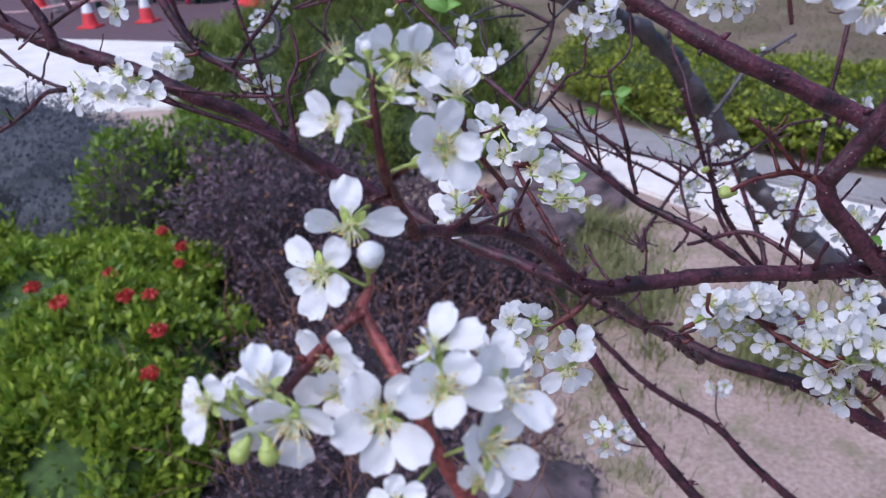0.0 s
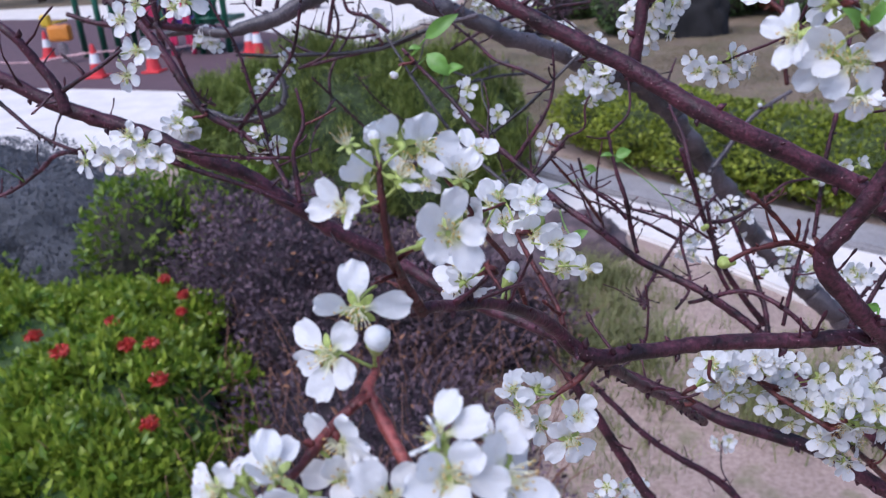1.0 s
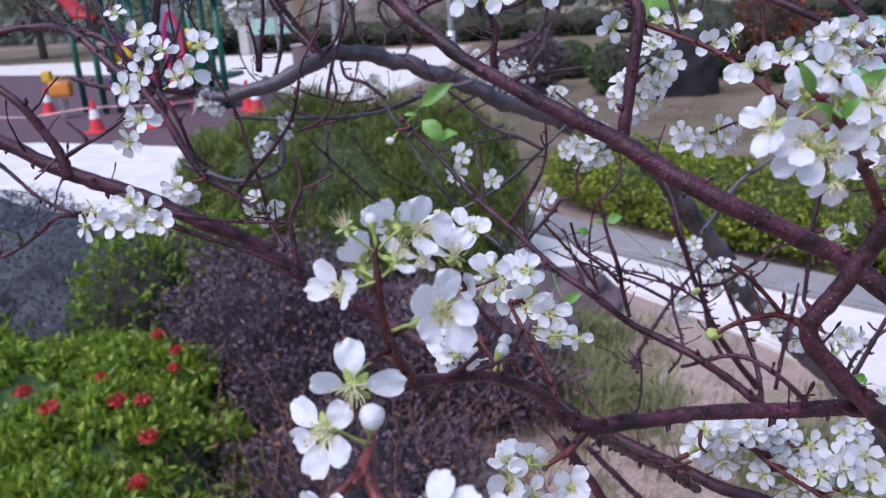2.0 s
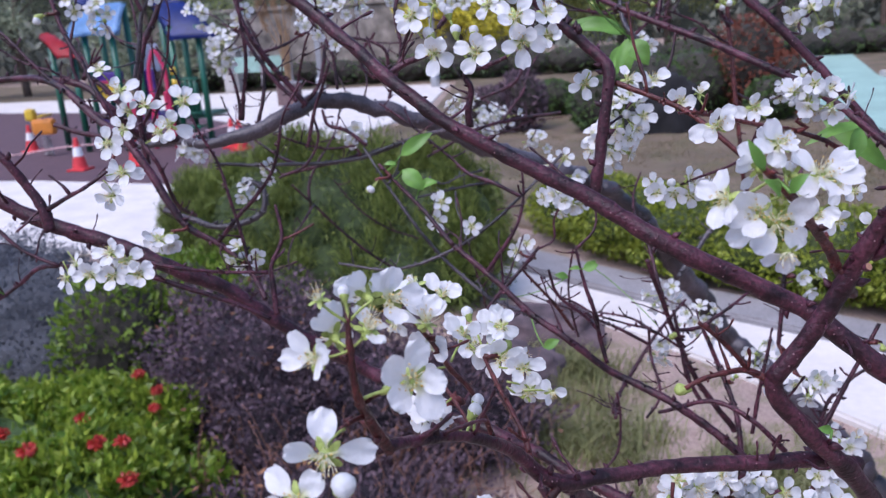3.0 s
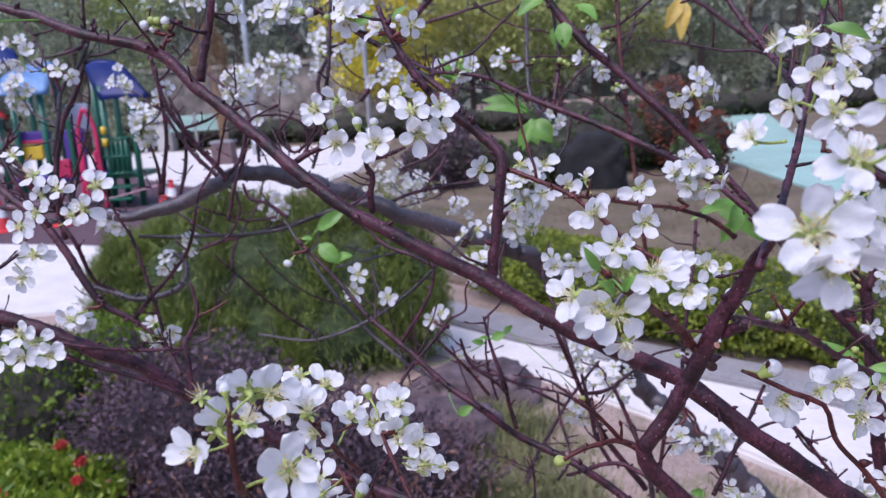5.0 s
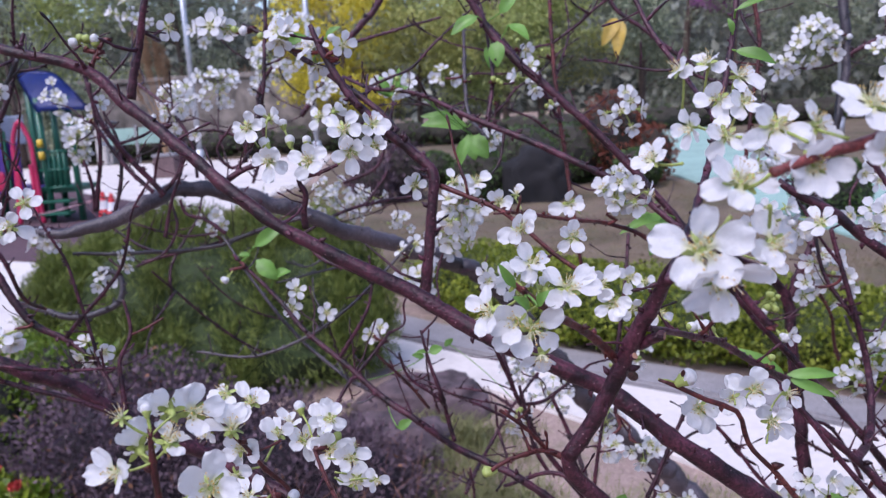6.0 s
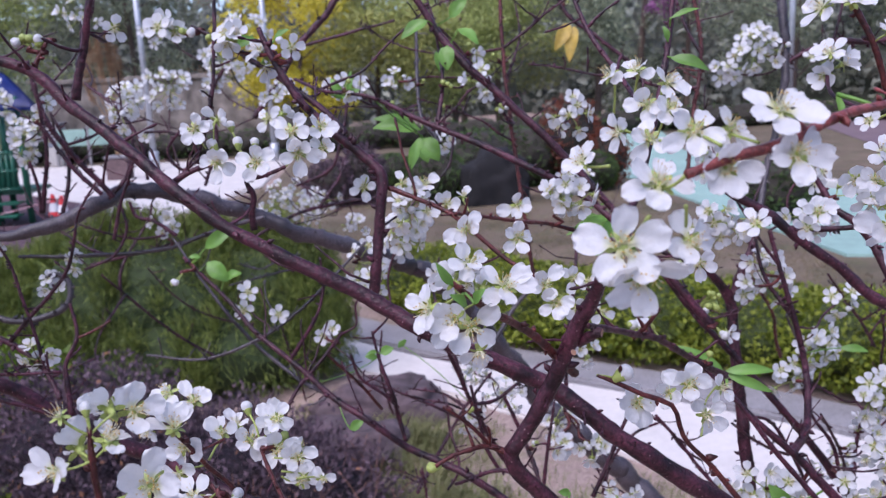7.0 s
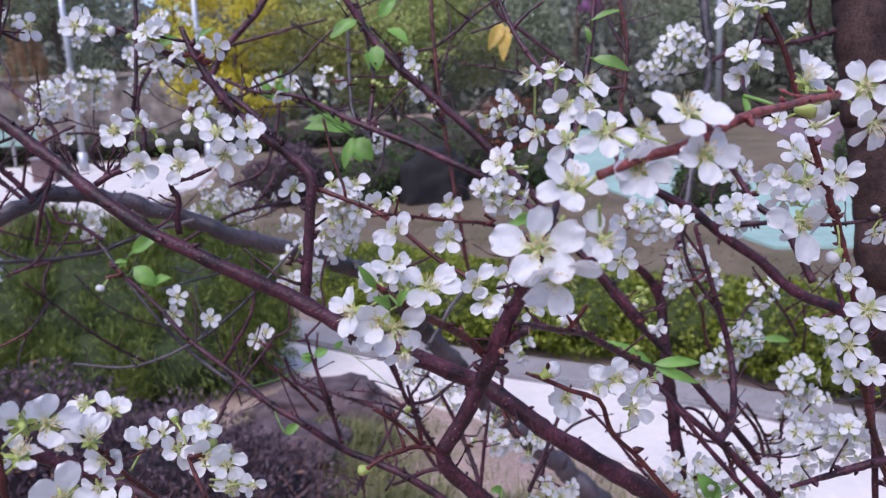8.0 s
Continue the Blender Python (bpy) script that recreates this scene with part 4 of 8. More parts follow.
blossom((0.1584, 0.2329, 1.6034), (-0.20, -0.93, -0.30), 0.0113, 'open')
blossom((0.1894, 0.2028, 1.6441), (-0.83, -0.43, 0.36), 0.0072, 'open')
blossom((0.1992, 0.1829, 1.6520), (-0.59, -0.81, 0.02), 0.0148, 'open')
blossom((0.2005, 0.1810, 1.6435), (-0.08, -0.81, -0.58), 0.0143, 'open')
blossom((0.2076, 0.2435, 1.6766), (-0.14, -0.54, 0.83), 0.0155, 'open')
blossom((0.1990, 0.2444, 1.6754), (-0.87, -0.20, 0.44), 0.0139, 'open')
blossom((0.2079, 0.2156, 1.6411), (-0.04, -0.72, 0.70), 0.0113, 'open')
blossom((-0.0306, 0.5239, 1.5333), (0.17, -0.82, 0.55), 0.0156, 'open')
blossom((-0.0340, 0.5212, 1.5225), (-0.02, -1.00, -0.09), 0.0164, 'open')
blossom((-0.0126, 0.5269, 1.5163), (0.30, -0.92, 0.24), 0.0150, 'open')
cluster((0.1623, 0.4226, 1.6003), 10, 0.0126, 0.0084, 4, 0.0143)
cluster((0.1843, 0.5049, 1.6376), 7, 0.0125, 0.0125, 2, 0.0143)
cluster((0.1340, 0.5676, 1.6627), 4, 0.0089, 0.0082, 3, 0.0143)
cluster((0.1488, 0.5648, 1.6443), 0, 0.0074, 0.0037, 6, 0.0143)
cluster((0.0784, 0.6975, 1.6686), 4, 0.0112, 0.0084, 2, 0.0143)
cluster((0.0779, 0.4542, 1.5918), 10, 0.0092, 0.0123, 3, 0.0143)
cluster((0.0719, 0.4702, 1.5736), 9, 0.0129, 0.0097, 2, 0.0143)
cluster((-0.0716, 0.5028, 1.5475), 0, 0.0036, 0.0043, 3, 0.0143)
cluster((-0.2912, 0.6181, 1.6937), 7, 0.0103, 0.0103, 2, 0.0143)
cluster((-0.2925, 0.6110, 1.6623), 7, 0.0086, 0.0120, 1, 0.0143)
cluster((-0.2355, 0.6921, 1.6337), 12, 0.0107, 0.0175, 2, 0.0143)
cluster((-0.1664, 0.7459, 1.6627), 13, 0.0175, 0.0175, 2, 0.0143)
cluster((-0.1273, 0.7518, 1.6729), 13, 0.0206, 0.0175, 2, 0.0143)
cluster((-0.2469, 0.6331, 1.5581), 7, 0.0119, 0.0064, 1, 0.0143)
cluster((-0.2130, 0.6484, 1.5202), 4, 0.0085, 0.0057, 1, 0.0143)
cluster((-0.1353, 0.4501, 1.5217), 4, 0.0079, 0.0066, 1, 0.0143)
cluster((-0.1790, 0.4389, 1.5352), 4, 0.0071, 0.0045, 1, 0.0143)
cluster((0.0201, 0.5218, 1.5029), 2, 0.0045, 0.0074, 1, 0.0143)
cluster((0.0433, 0.5717, 1.5330), 9, 0.0144, 0.0201, 2, 0.0143)
cluster((-0.0593, 0.9633, 1.5324), 13, 0.0408, 0.0231, 3, 0.0143)
cluster((-0.0292, 0.9634, 1.5206), 7, 0.0245, 0.0204, 3, 0.0143)
cluster((0.1317, 0.6767, 1.4140), 9, 0.0166, 0.0136, 2, 0.0143)
cluster((0.1574, 0.6737, 1.3901), 10, 0.0175, 0.0166, 2, 0.0143)
cluster((0.1244, 0.6479, 1.3797), 6, 0.0104, 0.0104, 2, 0.0143)
cluster((0.1927, 0.4984, 1.4195), 6, 0.0122, 0.0086, 2, 0.0143)
cluster((0.1713, 0.4967, 1.4208), 3, 0.0072, 0.0050, 1, 0.0143)
cluster((0.2144, 0.4922, 1.3829), 4, 0.0093, 0.0050, 1, 0.0143)
cluster((0.1918, 0.5119, 1.4808), 3, 0.0072, 0.0072, 1, 0.0143)
cluster((0.1019, 0.4186, 1.5608), 7, 0.0132, 0.0063, 1, 0.0143)
cluster((0.2122, 0.6389, 1.5815), 7, 0.0146, 0.0129, 2, 0.0143)
cluster((-0.1217, 0.6657, 1.5609), 6, 0.0142, 0.0066, 1, 0.0143)
cluster((-0.0715, 0.7403, 1.6913), 9, 0.0201, 0.0201, 2, 0.0143)
cluster((-0.0334, 0.7894, 1.6651), 9, 0.0215, 0.0129, 2, 0.0143)
cluster((-0.1934, 0.6540, 1.5375), 3, 0.0066, 0.0066, 1, 0.0143)
cluster((0.3479, 0.6059, 1.6775), 16, 0.0181, 0.0155, 2, 0.0143)
cluster((0.3339, 0.6247, 1.6633), 6, 0.0115, 0.0062, 1, 0.0143)
cluster((0.3944, 0.5999, 1.6679), 4, 0.0077, 0.0069, 1, 0.0143)
cluster((0.3557, 0.5116, 1.4722), 10, 0.0158, 0.0134, 2, 0.0143)
cluster((0.3090, 0.4638, 1.4696), 7, 0.0122, 0.0107, 2, 0.0143)
cluster((0.3597, 0.4564, 1.4547), 13, 0.0143, 0.0179, 2, 0.0143)
cluster((0.3443, 0.4133, 1.4380), 13, 0.0145, 0.0152, 2, 0.0143)
cluster((0.2515, 0.4399, 1.5776), 10, 0.0174, 0.0097, 3, 0.0143)
cluster((0.2874, 0.4066, 1.5803), 9, 0.0126, 0.0084, 2, 0.0143)
cluster((0.3134, 0.4948, 1.5220), 6, 0.0104, 0.0097, 1, 0.0143)
cluster((0.2390, 0.3992, 1.5243), 1, 0.0036, 0.0036, 2, 0.0143)
cluster((0.2444, 0.4313, 1.5330), 0, 0.0064, 0.0097, 9, 0.0143)
cluster((0.2347, 0.2656, 1.6199), 7, 0.0097, 0.0097, 2, 0.0143)
cluster((0.1667, 0.3203, 1.5585), 0, 0.0047, 0.0019, 3, 0.0143)
cluster((0.0361, 0.6300, 1.6640), 6, 0.0172, 0.0069, 4, 0.0143)
cluster((-0.0015, 0.3923, 1.6879), 3, 0.0052, 0.0041, 1, 0.0143)
cluster((0.0131, 0.3884, 1.6753), 3, 0.0046, 0.0041, 1, 0.0143)
cluster((-0.0365, 0.4169, 1.6934), 3, 0.0054, 0.0071, 2, 0.0143)
cluster((-0.0576, 0.3984, 1.6941), 1, 0.0041, 0.0041, 1, 0.0143)
cluster((-0.0258, 0.4156, 1.6915), 0, 0.0038, 0.0027, 4, 0.0143)
cluster((-0.1829, 0.8004, 1.6532), 6, 0.0086, 0.0086, 1, 0.0143)
cluster((-0.1066, 0.8504, 1.6791), 9, 0.0287, 0.0172, 2, 0.0143)
cluster((0.1164, 0.7153, 1.6142), 4, 0.0110, 0.0090, 2, 0.0143)
cluster((0.1951, 0.4592, 1.3999), 4, 0.0107, 0.0072, 1, 0.0143)
cluster((0.2364, 0.3041, 1.6579), 3, 0.0064, 0.0064, 1, 0.0143)
cluster((0.2315, 0.2534, 1.6092), 4, 0.0056, 0.0056, 1, 0.0143)
cluster((0.3185, 0.3714, 1.5222), 4, 0.0057, 0.0069, 1, 0.0143)
cluster((0.2566, 0.3808, 1.4425), 9, 0.0181, 0.0120, 3, 0.0143)
cluster((0.3176, 0.4019, 1.4217), 9, 0.0161, 0.0097, 3, 0.0143)
cluster((0.3840, 0.5392, 1.3698), 9, 0.0215, 0.0129, 3, 0.0143)
cluster((0.0216, 0.2854, 1.5330), 0, 0.0073, 0.0055, 4, 0.0143)
cluster((0.0999, 0.3491, 1.4386), 9, 0.0122, 0.0107, 3, 0.0143)
cluster((0.0871, 0.3140, 1.4641), 6, 0.0077, 0.0064, 1, 0.0143)
cluster((0.1097, 0.3361, 1.4545), 6, 0.0069, 0.0060, 2, 0.0143)
cluster((0.1249, 0.3442, 1.4421), 10, 0.0109, 0.0085, 2, 0.0143)
cluster((0.1249, 0.3390, 1.4314), 7, 0.0104, 0.0071, 2, 0.0143)
cluster((0.1371, 0.3237, 1.4416), 10, 0.0098, 0.0089, 2, 0.0143)
cluster((0.1444, 0.3153, 1.4447), 10, 0.0086, 0.0099, 2, 0.0143)
cluster((0.1404, 0.3258, 1.4214), 6, 0.0078, 0.0078, 2, 0.0143)
cluster((0.0495, 0.4983, 1.5395), 5, 0.0100, 0.0090, 2, 0.0143)
cluster((0.0604, 0.4341, 1.3038), 7, 0.0172, 0.0103, 2, 0.0143)
cluster((0.1602, 0.6452, 1.1891), 3, 0.0100, 0.0080, 1, 0.0143)
cluster((-0.0380, 0.5650, 1.5191), 0, 0.0037, 0.0037, 2, 0.0143)
cluster((0.0057, 0.2331, 1.5383), 3, 0.0036, 0.0036, 1, 0.0143)
cluster((0.1948, 0.6308, 1.3784), 7, 0.0172, 0.0112, 2, 0.0143)
cluster((0.1775, 0.4155, 1.4060), 6, 0.0069, 0.0086, 1, 0.0143)
bud((0.0018, 0.1580, 1.5615), (0.0001, 0.1602, 1.5551), 0.0046)
bud((0.0201, 0.2219, 1.5467), (0.0170, 0.2187, 1.5413), 0.0033)
bud((0.0194, 0.2198, 1.5450), (0.0171, 0.2178, 1.5417), 0.0036)
bud((0.0158, 0.2139, 1.5412), (0.0167, 0.2135, 1.5399), 0.0022)
bud((-0.0003, 0.1782, 1.5923), (0.0003, 0.1764, 1.5884), 0.0025)
bud((0.0069, 0.1793, 1.5708), (0.0029, 0.1777, 1.5691), 0.0021)
bud((-0.0132, 0.1282, 1.5432), (-0.0111, 0.1301, 1.5462), 0.0031, True)
bud((-0.0090, 0.1288, 1.5426), (-0.0095, 0.1304, 1.5461), 0.0031, True)
bud((0.0099, 0.2934, 1.5446), (0.0121, 0.2906, 1.5381), 0.0041)
bud((0.0065, 0.1811, 1.5701), (0.0049, 0.1804, 1.5692), 0.0026)
bud((0.0769, 0.2540, 1.5341), (0.0785, 0.2543, 1.5340), 0.0037, True)
bud((-0.0063, 0.3542, 1.6394), (-0.0008, 0.3529, 1.6309), 0.0047)
bud((0.0043, 0.3553, 1.6399), (0.0050, 0.3531, 1.6294), 0.0043)
bud((0.0011, 0.3597, 1.6469), (0.0046, 0.3561, 1.6292), 0.0038)
bud((0.0114, 0.3559, 1.6394), (0.0120, 0.3534, 1.6279), 0.0038)
bud((0.1682, 0.3212, 1.5578), (0.1627, 0.3198, 1.5540), 0.0052)
bud((0.1707, 0.3199, 1.5583), (0.1770, 0.3185, 1.5541), 0.0047)
bud((0.1419, 0.2536, 1.5628), (0.1376, 0.2535, 1.5603), 0.0056)
bud((0.1646, 0.3204, 1.5582), (0.1747, 0.3187, 1.5542), 0.0033)
bud((0.1908, 0.1883, 1.6475), (0.1847, 0.1891, 1.6474), 0.0060)
leaf((-0.0518, 0.5089, 1.5673), (-0.0320, 0.5134, 1.5794), 0.0086, LEAF)
leaf((-0.0508, 0.5071, 1.5585), (-0.0384, 0.5053, 1.5455), 0.0107, LEAF)
leaf((-0.0412, 0.5055, 1.5474), (-0.0297, 0.5070, 1.5495), 0.0064, LEAF)
leaf((-0.0549, 0.5075, 1.5622), (-0.0620, 0.5068, 1.5620), 0.0036, LEAF)
leaf((0.0933, 0.6590, 1.6278), (0.0551, 0.6574, 1.6366), 0.0115, LEAF)
leaf((0.0916, 0.6366, 1.6202), (0.0823, 0.6316, 1.6019), 0.0086, LEAF)
leaf((0.0937, 0.6363, 1.6180), (0.0973, 0.6333, 1.6031), 0.0112, LEAF)
leaf((0.1079, 0.5187, 1.6848), (0.1031, 0.5147, 1.6687), 0.0101, LEAF)
leaf((0.0953, 0.4990, 1.6992), (0.0794, 0.4981, 1.6885), 0.0088, LEAF)
leaf((0.1134, 0.4962, 1.6933), (0.1244, 0.4931, 1.6829), 0.0081, LEAF)
leaf((0.1060, 0.4949, 1.6838), (0.1056, 0.4918, 1.6689), 0.0101, LEAF)
leaf((0.1088, 0.4980, 1.7002), (0.1195, 0.4990, 1.7095), 0.0081, LEAF)
leaf((-0.0026, 0.4016, 1.6830), (0.0094, 0.4010, 1.6850), 0.0058, LEAF)
leaf((0.0173, 0.4002, 1.6846), (0.0251, 0.4004, 1.6889), 0.0037, LEAF)
leaf((0.0366, 0.5770, 1.6557), (0.0297, 0.5805, 1.6696), 0.0063, LEAF)
leaf((0.0386, 0.5768, 1.6556), (0.0439, 0.5803, 1.6747), 0.0055, LEAF)
leaf((0.0347, 0.5772, 1.6558), (0.0507, 0.5769, 1.6608), 0.0071, LEAF)
leaf((0.0880, 0.5677, 1.6318), (0.0574, 0.5705, 1.6326), 0.0110, LEAF)
leaf((0.0916, 0.5665, 1.6277), (0.0829, 0.5626, 1.6050), 0.0079, LEAF)
leaf((0.0915, 0.5661, 1.6258), (0.1022, 0.5619, 1.6098), 0.0134, LEAF)
leaf((0.3254, 1.1339, 1.7435), (0.3031, 1.1281, 1.7060), 0.0189, LEAF_YELLOW)
leaf((0.3329, 1.1324, 1.7392), (0.3231, 1.1229, 1.6894), 0.0189, LEAF_YELLOW)
leaf((0.2292, 0.3771, 1.5127), (0.2050, 0.3819, 1.5257), 0.0044, LEAF)
leaf((0.2298, 0.3771, 1.5127), (0.2534, 0.3748, 1.5114), 0.0058, LEAF)
leaf((0.2305, 0.3767, 1.5112), (0.2519, 0.3729, 1.5017), 0.0052, LEAF)
leaf((0.2648, 0.3778, 1.4318), (0.2554, 0.3818, 1.4470), 0.0102, LEAF)
leaf((0.2620, 0.3784, 1.4334), (0.2684, 0.3790, 1.4390), 0.0072, LEAF)
leaf((0.1946, 0.4547, 1.5817), (0.1664, 0.4507, 1.5714), 0.0062, LEAF)
leaf((0.1930, 0.4543, 1.5803), (0.1875, 0.4502, 1.5626), 0.0092, LEAF)
leaf((0.1879, 0.4518, 1.5701), (0.1828, 0.4493, 1.5598), 0.0074, LEAF)
leaf((0.1809, 0.4717, 1.5823), (0.2129, 0.4689, 1.5540), 0.0102, LEAF)
leaf((0.1927, 0.4725, 1.5786), (0.1746, 0.4678, 1.5711), 0.0042, LEAF)
leaf((0.1716, 0.2957, 1.6647), (0.1845, 0.2934, 1.6590), 0.0049, LEAF)
leaf((0.1710, 0.2970, 1.6707), (0.1694, 0.2982, 1.6758), 0.0024, LEAF)
leaf((0.1726, 0.2985, 1.6786), (0.1830, 0.2981, 1.6811), 0.0024, LEAF)
leaf((0.0552, 0.4512, 1.5103), (0.0477, 0.4506, 1.5095), 0.0026, LEAF)
leaf((0.0558, 0.4511, 1.5097), (0.0639, 0.4521, 1.5117), 0.0058, LEAF)
leaf((0.0694, 0.6424, 1.4509), (0.0660, 0.6437, 1.4550), 0.0095, LEAF)
leaf((0.0492, 0.5870, 1.4609), (0.0395, 0.5862, 1.4629), 0.0055, LEAF)
leaf((0.1281, 0.2773, 1.5086), (0.1235, 0.2768, 1.5094), 0.0030, LEAF)
leaf((0.1631, 0.1723, 1.6519), (0.1630, 0.1711, 1.6459), 0.0017, LEAF)
leaf((0.3358, 0.4561, 1.4916), (0.3516, 0.4534, 1.4887), 0.0050, LEAF)
leaf((-0.2520, 0.3825, 1.5321), (-0.2548, 0.3810, 1.5296), 0.0086, LEAF)
leaf((-0.1403, 0.3220, 1.6878), (-0.1318, 0.3222, 1.6851), 0.0064, LEAF)
leaf((0.0328, 0.4825, 1.4502), (0.0421, 0.4829, 1.4551), 0.0064, LEAF)
branch('twig', DARK, [(0.2725, 0.4568, 1.3894, 0.00123), (0.2526, 0.4630, 1.4150, 0.00123), (0.2394, 0.4673, 1.4333, 0.00108), (0.2261, 0.4713, 1.4498, 0.00092)], 5)
branch('twig', DARK, [(0.1746, 0.4278, 1.4212, 0.00142), (0.1859, 0.4315, 1.4433, 0.00128), (0.1934, 0.4342, 1.4591, 0.00113), (0.2046, 0.4379, 1.4813, 0.00099)], 4)
branch('twig', DARK, [(0.3478, 0.4977, 1.3602, 0.00136), (0.3344, 0.5063, 1.3995, 0.00136), (0.3162, 0.5121, 1.4236, 0.00119), (0.2964, 0.5130, 1.4226, 0.00102)], 4)
branch('twig', DARK, [(0.3410, 0.4543, 1.3967, 0.00139), (0.3358, 0.4609, 1.4287, 0.00123), (0.3259, 0.4643, 1.4432, 0.00108), (0.3199, 0.4682, 1.4611, 0.00092)], 4)
branch('twig', DARK, [(0.4035, 0.5417, 1.3403, 0.00166), (0.4080, 0.5489, 1.3781, 0.00148), (0.4162, 0.5541, 1.4072, 0.00129)], 3)
branch('twig', DARK, [(0.1516, 0.4662, 1.4023, 0.00123), (0.1571, 0.4721, 1.4337, 0.00123), (0.1622, 0.4766, 1.4581, 0.00092)], 3)
branch('twig', DARK, [(0.0473, 0.4756, 1.3555, 0.00092), (0.0764, 0.4858, 1.3778, 0.00092), (0.0788, 0.4916, 1.3985, 0.00077), (0.0768, 0.4955, 1.4142, 0.00077)], 2)
branch('twig', DARK, [(0.0918, 0.4658, 1.4123, 0.00087), (0.0988, 0.4693, 1.4216, 0.00087), (0.0957, 0.4861, 1.4471, 0.00089), (0.0951, 0.4895, 1.4604, 0.00074)], 4)
branch('twig', DARK, [(0.1288, 0.5008, 1.4056, 0.00139), (0.1204, 0.5043, 1.4234, 0.00139), (0.1174, 0.5085, 1.4409, 0.00123), (0.1128, 0.5134, 1.4620, 0.00108)], 4)
branch('twig', DARK, [(0.2008, 0.5045, 1.3800, 0.00139), (0.2085, 0.5110, 1.4003, 0.00123), (0.2268, 0.5180, 1.4164, 0.00108), (0.2483, 0.5226, 1.4219, 0.00092)], 3)
branch('twig', DARK, [(-0.3307, 0.5987, 1.6226, 0.00259), (-0.3095, 0.5992, 1.6163, 0.00259), (-0.2888, 0.5973, 1.5991, 0.00277), (-0.2790, 0.6138, 1.5765, 0.00306), (-0.2488, 0.6350, 1.5672, 0.00315), (-0.2259, 0.6462, 1.5619, 0.00280)], 5)
branch('twig', DARK, [(-0.3707, 0.6480, 1.5829, 0.00203), (-0.3428, 0.6486, 1.5742, 0.00203), (-0.3053, 0.6510, 1.5697, 0.00183), (-0.2770, 0.6532, 1.5680, 0.00163)], 4)
branch('twig', DARK, [(-0.1532, 0.6378, 1.5873, 0.00175), (-0.1390, 0.6429, 1.6040, 0.00155), (-0.1337, 0.6477, 1.6236, 0.00155), (-0.1332, 0.6502, 1.6345, 0.00116)], 3)
branch('twig', DARK, [(-0.1939, 0.6402, 1.5683, 0.00158), (-0.1856, 0.6483, 1.6014, 0.00158), (-0.1865, 0.6552, 1.6328, 0.00138), (-0.1970, 0.6594, 1.6559, 0.00118)], 4)
branch('twig', DARK, [(-0.1771, 0.6341, 1.5337, 0.00118), (-0.1538, 0.6384, 1.5435, 0.00118), (-0.1438, 0.6436, 1.5631, 0.00118), (-0.1476, 0.6473, 1.5812, 0.00118)], 3)
branch('twig', DARK, [(-0.2045, 0.5375, 1.5270, 0.00119), (-0.2031, 0.5101, 1.5419, 0.00128), (-0.2046, 0.4959, 1.5713, 0.00139), (-0.2147, 0.4983, 1.5859, 0.00123)], 3)
branch('twig', DARK, [(-0.2011, 0.7096, 1.5224, 0.00129), (-0.1605, 0.7097, 1.5302, 0.00129), (-0.1149, 0.7096, 1.5378, 0.00108), (-0.0944, 0.7101, 1.5441, 0.00108)], 3)
branch('twig', DARK, [(-0.1344, 0.6811, 1.5972, 0.00142), (-0.1375, 0.6867, 1.6252, 0.00142), (-0.1547, 0.6929, 1.6540, 0.00142), (-0.1854, 0.7091, 1.6789, 0.00124)], 4)
branch('twig', DARK, [(-0.1205, 0.8193, 1.5762, 0.00172), (-0.1064, 0.8275, 1.6205, 0.00197), (-0.1095, 0.8364, 1.6657, 0.00222), (-0.0903, 0.8422, 1.6986, 0.00197)], 4)
branch('twig', DARK, [(-0.0290, 0.8152, 1.5715, 0.00148), (0.0063, 0.8169, 1.5866, 0.00172), (0.0197, 0.8229, 1.6198, 0.00172), (0.0274, 0.8292, 1.6532, 0.00148)], 4)
branch('twig', DARK, [(-0.0838, 0.8066, 1.5180, 0.00148), (-0.0332, 0.8296, 1.5406, 0.00177), (0.0124, 0.8597, 1.5459, 0.00183), (0.0492, 0.8592, 1.5500, 0.00157)], 4)
cluster((-0.0212, 0.9605, 1.5343), 9, 0.0272, 0.0136, 3, 0.0143)
cluster((-0.0614, 0.9643, 1.5463), 9, 0.0204, 0.0163, 3, 0.0143)
cluster((0.0205, 0.9040, 1.5134), 6, 0.0193, 0.0129, 2, 0.0143)
cluster((-0.0715, 0.8468, 1.7258), 9, 0.0229, 0.0149, 2, 0.0143)
cluster((-0.1515, 0.8504, 1.7298), 9, 0.0206, 0.0149, 2, 0.0143)
cluster((-0.2173, 0.8047, 1.7451), 7, 0.0161, 0.0129, 2, 0.0143)
cluster((-0.3213, 0.8448, 1.6708), 7, 0.0149, 0.0172, 1, 0.0143)
cluster((-0.2268, 0.6916, 1.6344), 7, 0.0104, 0.0189, 1, 0.0143)
cluster((0.3097, 0.6054, 1.6021), 6, 0.0103, 0.0103, 2, 0.0143)
cluster((0.3044, 0.4906, 1.5354), 6, 0.0107, 0.0086, 2, 0.0143)
cluster((0.3532, 0.4843, 1.5118), 4, 0.0086, 0.0086, 1, 0.0143)
cluster((0.2710, 0.4645, 1.3963), 7, 0.0143, 0.0072, 2, 0.0143)
branch('twig', RED, [(-0.0766, 0.3597, 1.6694, 0.00114), (-0.0773, 0.3610, 1.6755, 0.00103), (-0.0749, 0.3623, 1.6808, 0.00093), (-0.0723, 0.3637, 1.6860, 0.00072)], 2)
cluster((-0.0823, 0.3629, 1.6861), 0, 0.0053, 0.0022, 5, 0.0143)
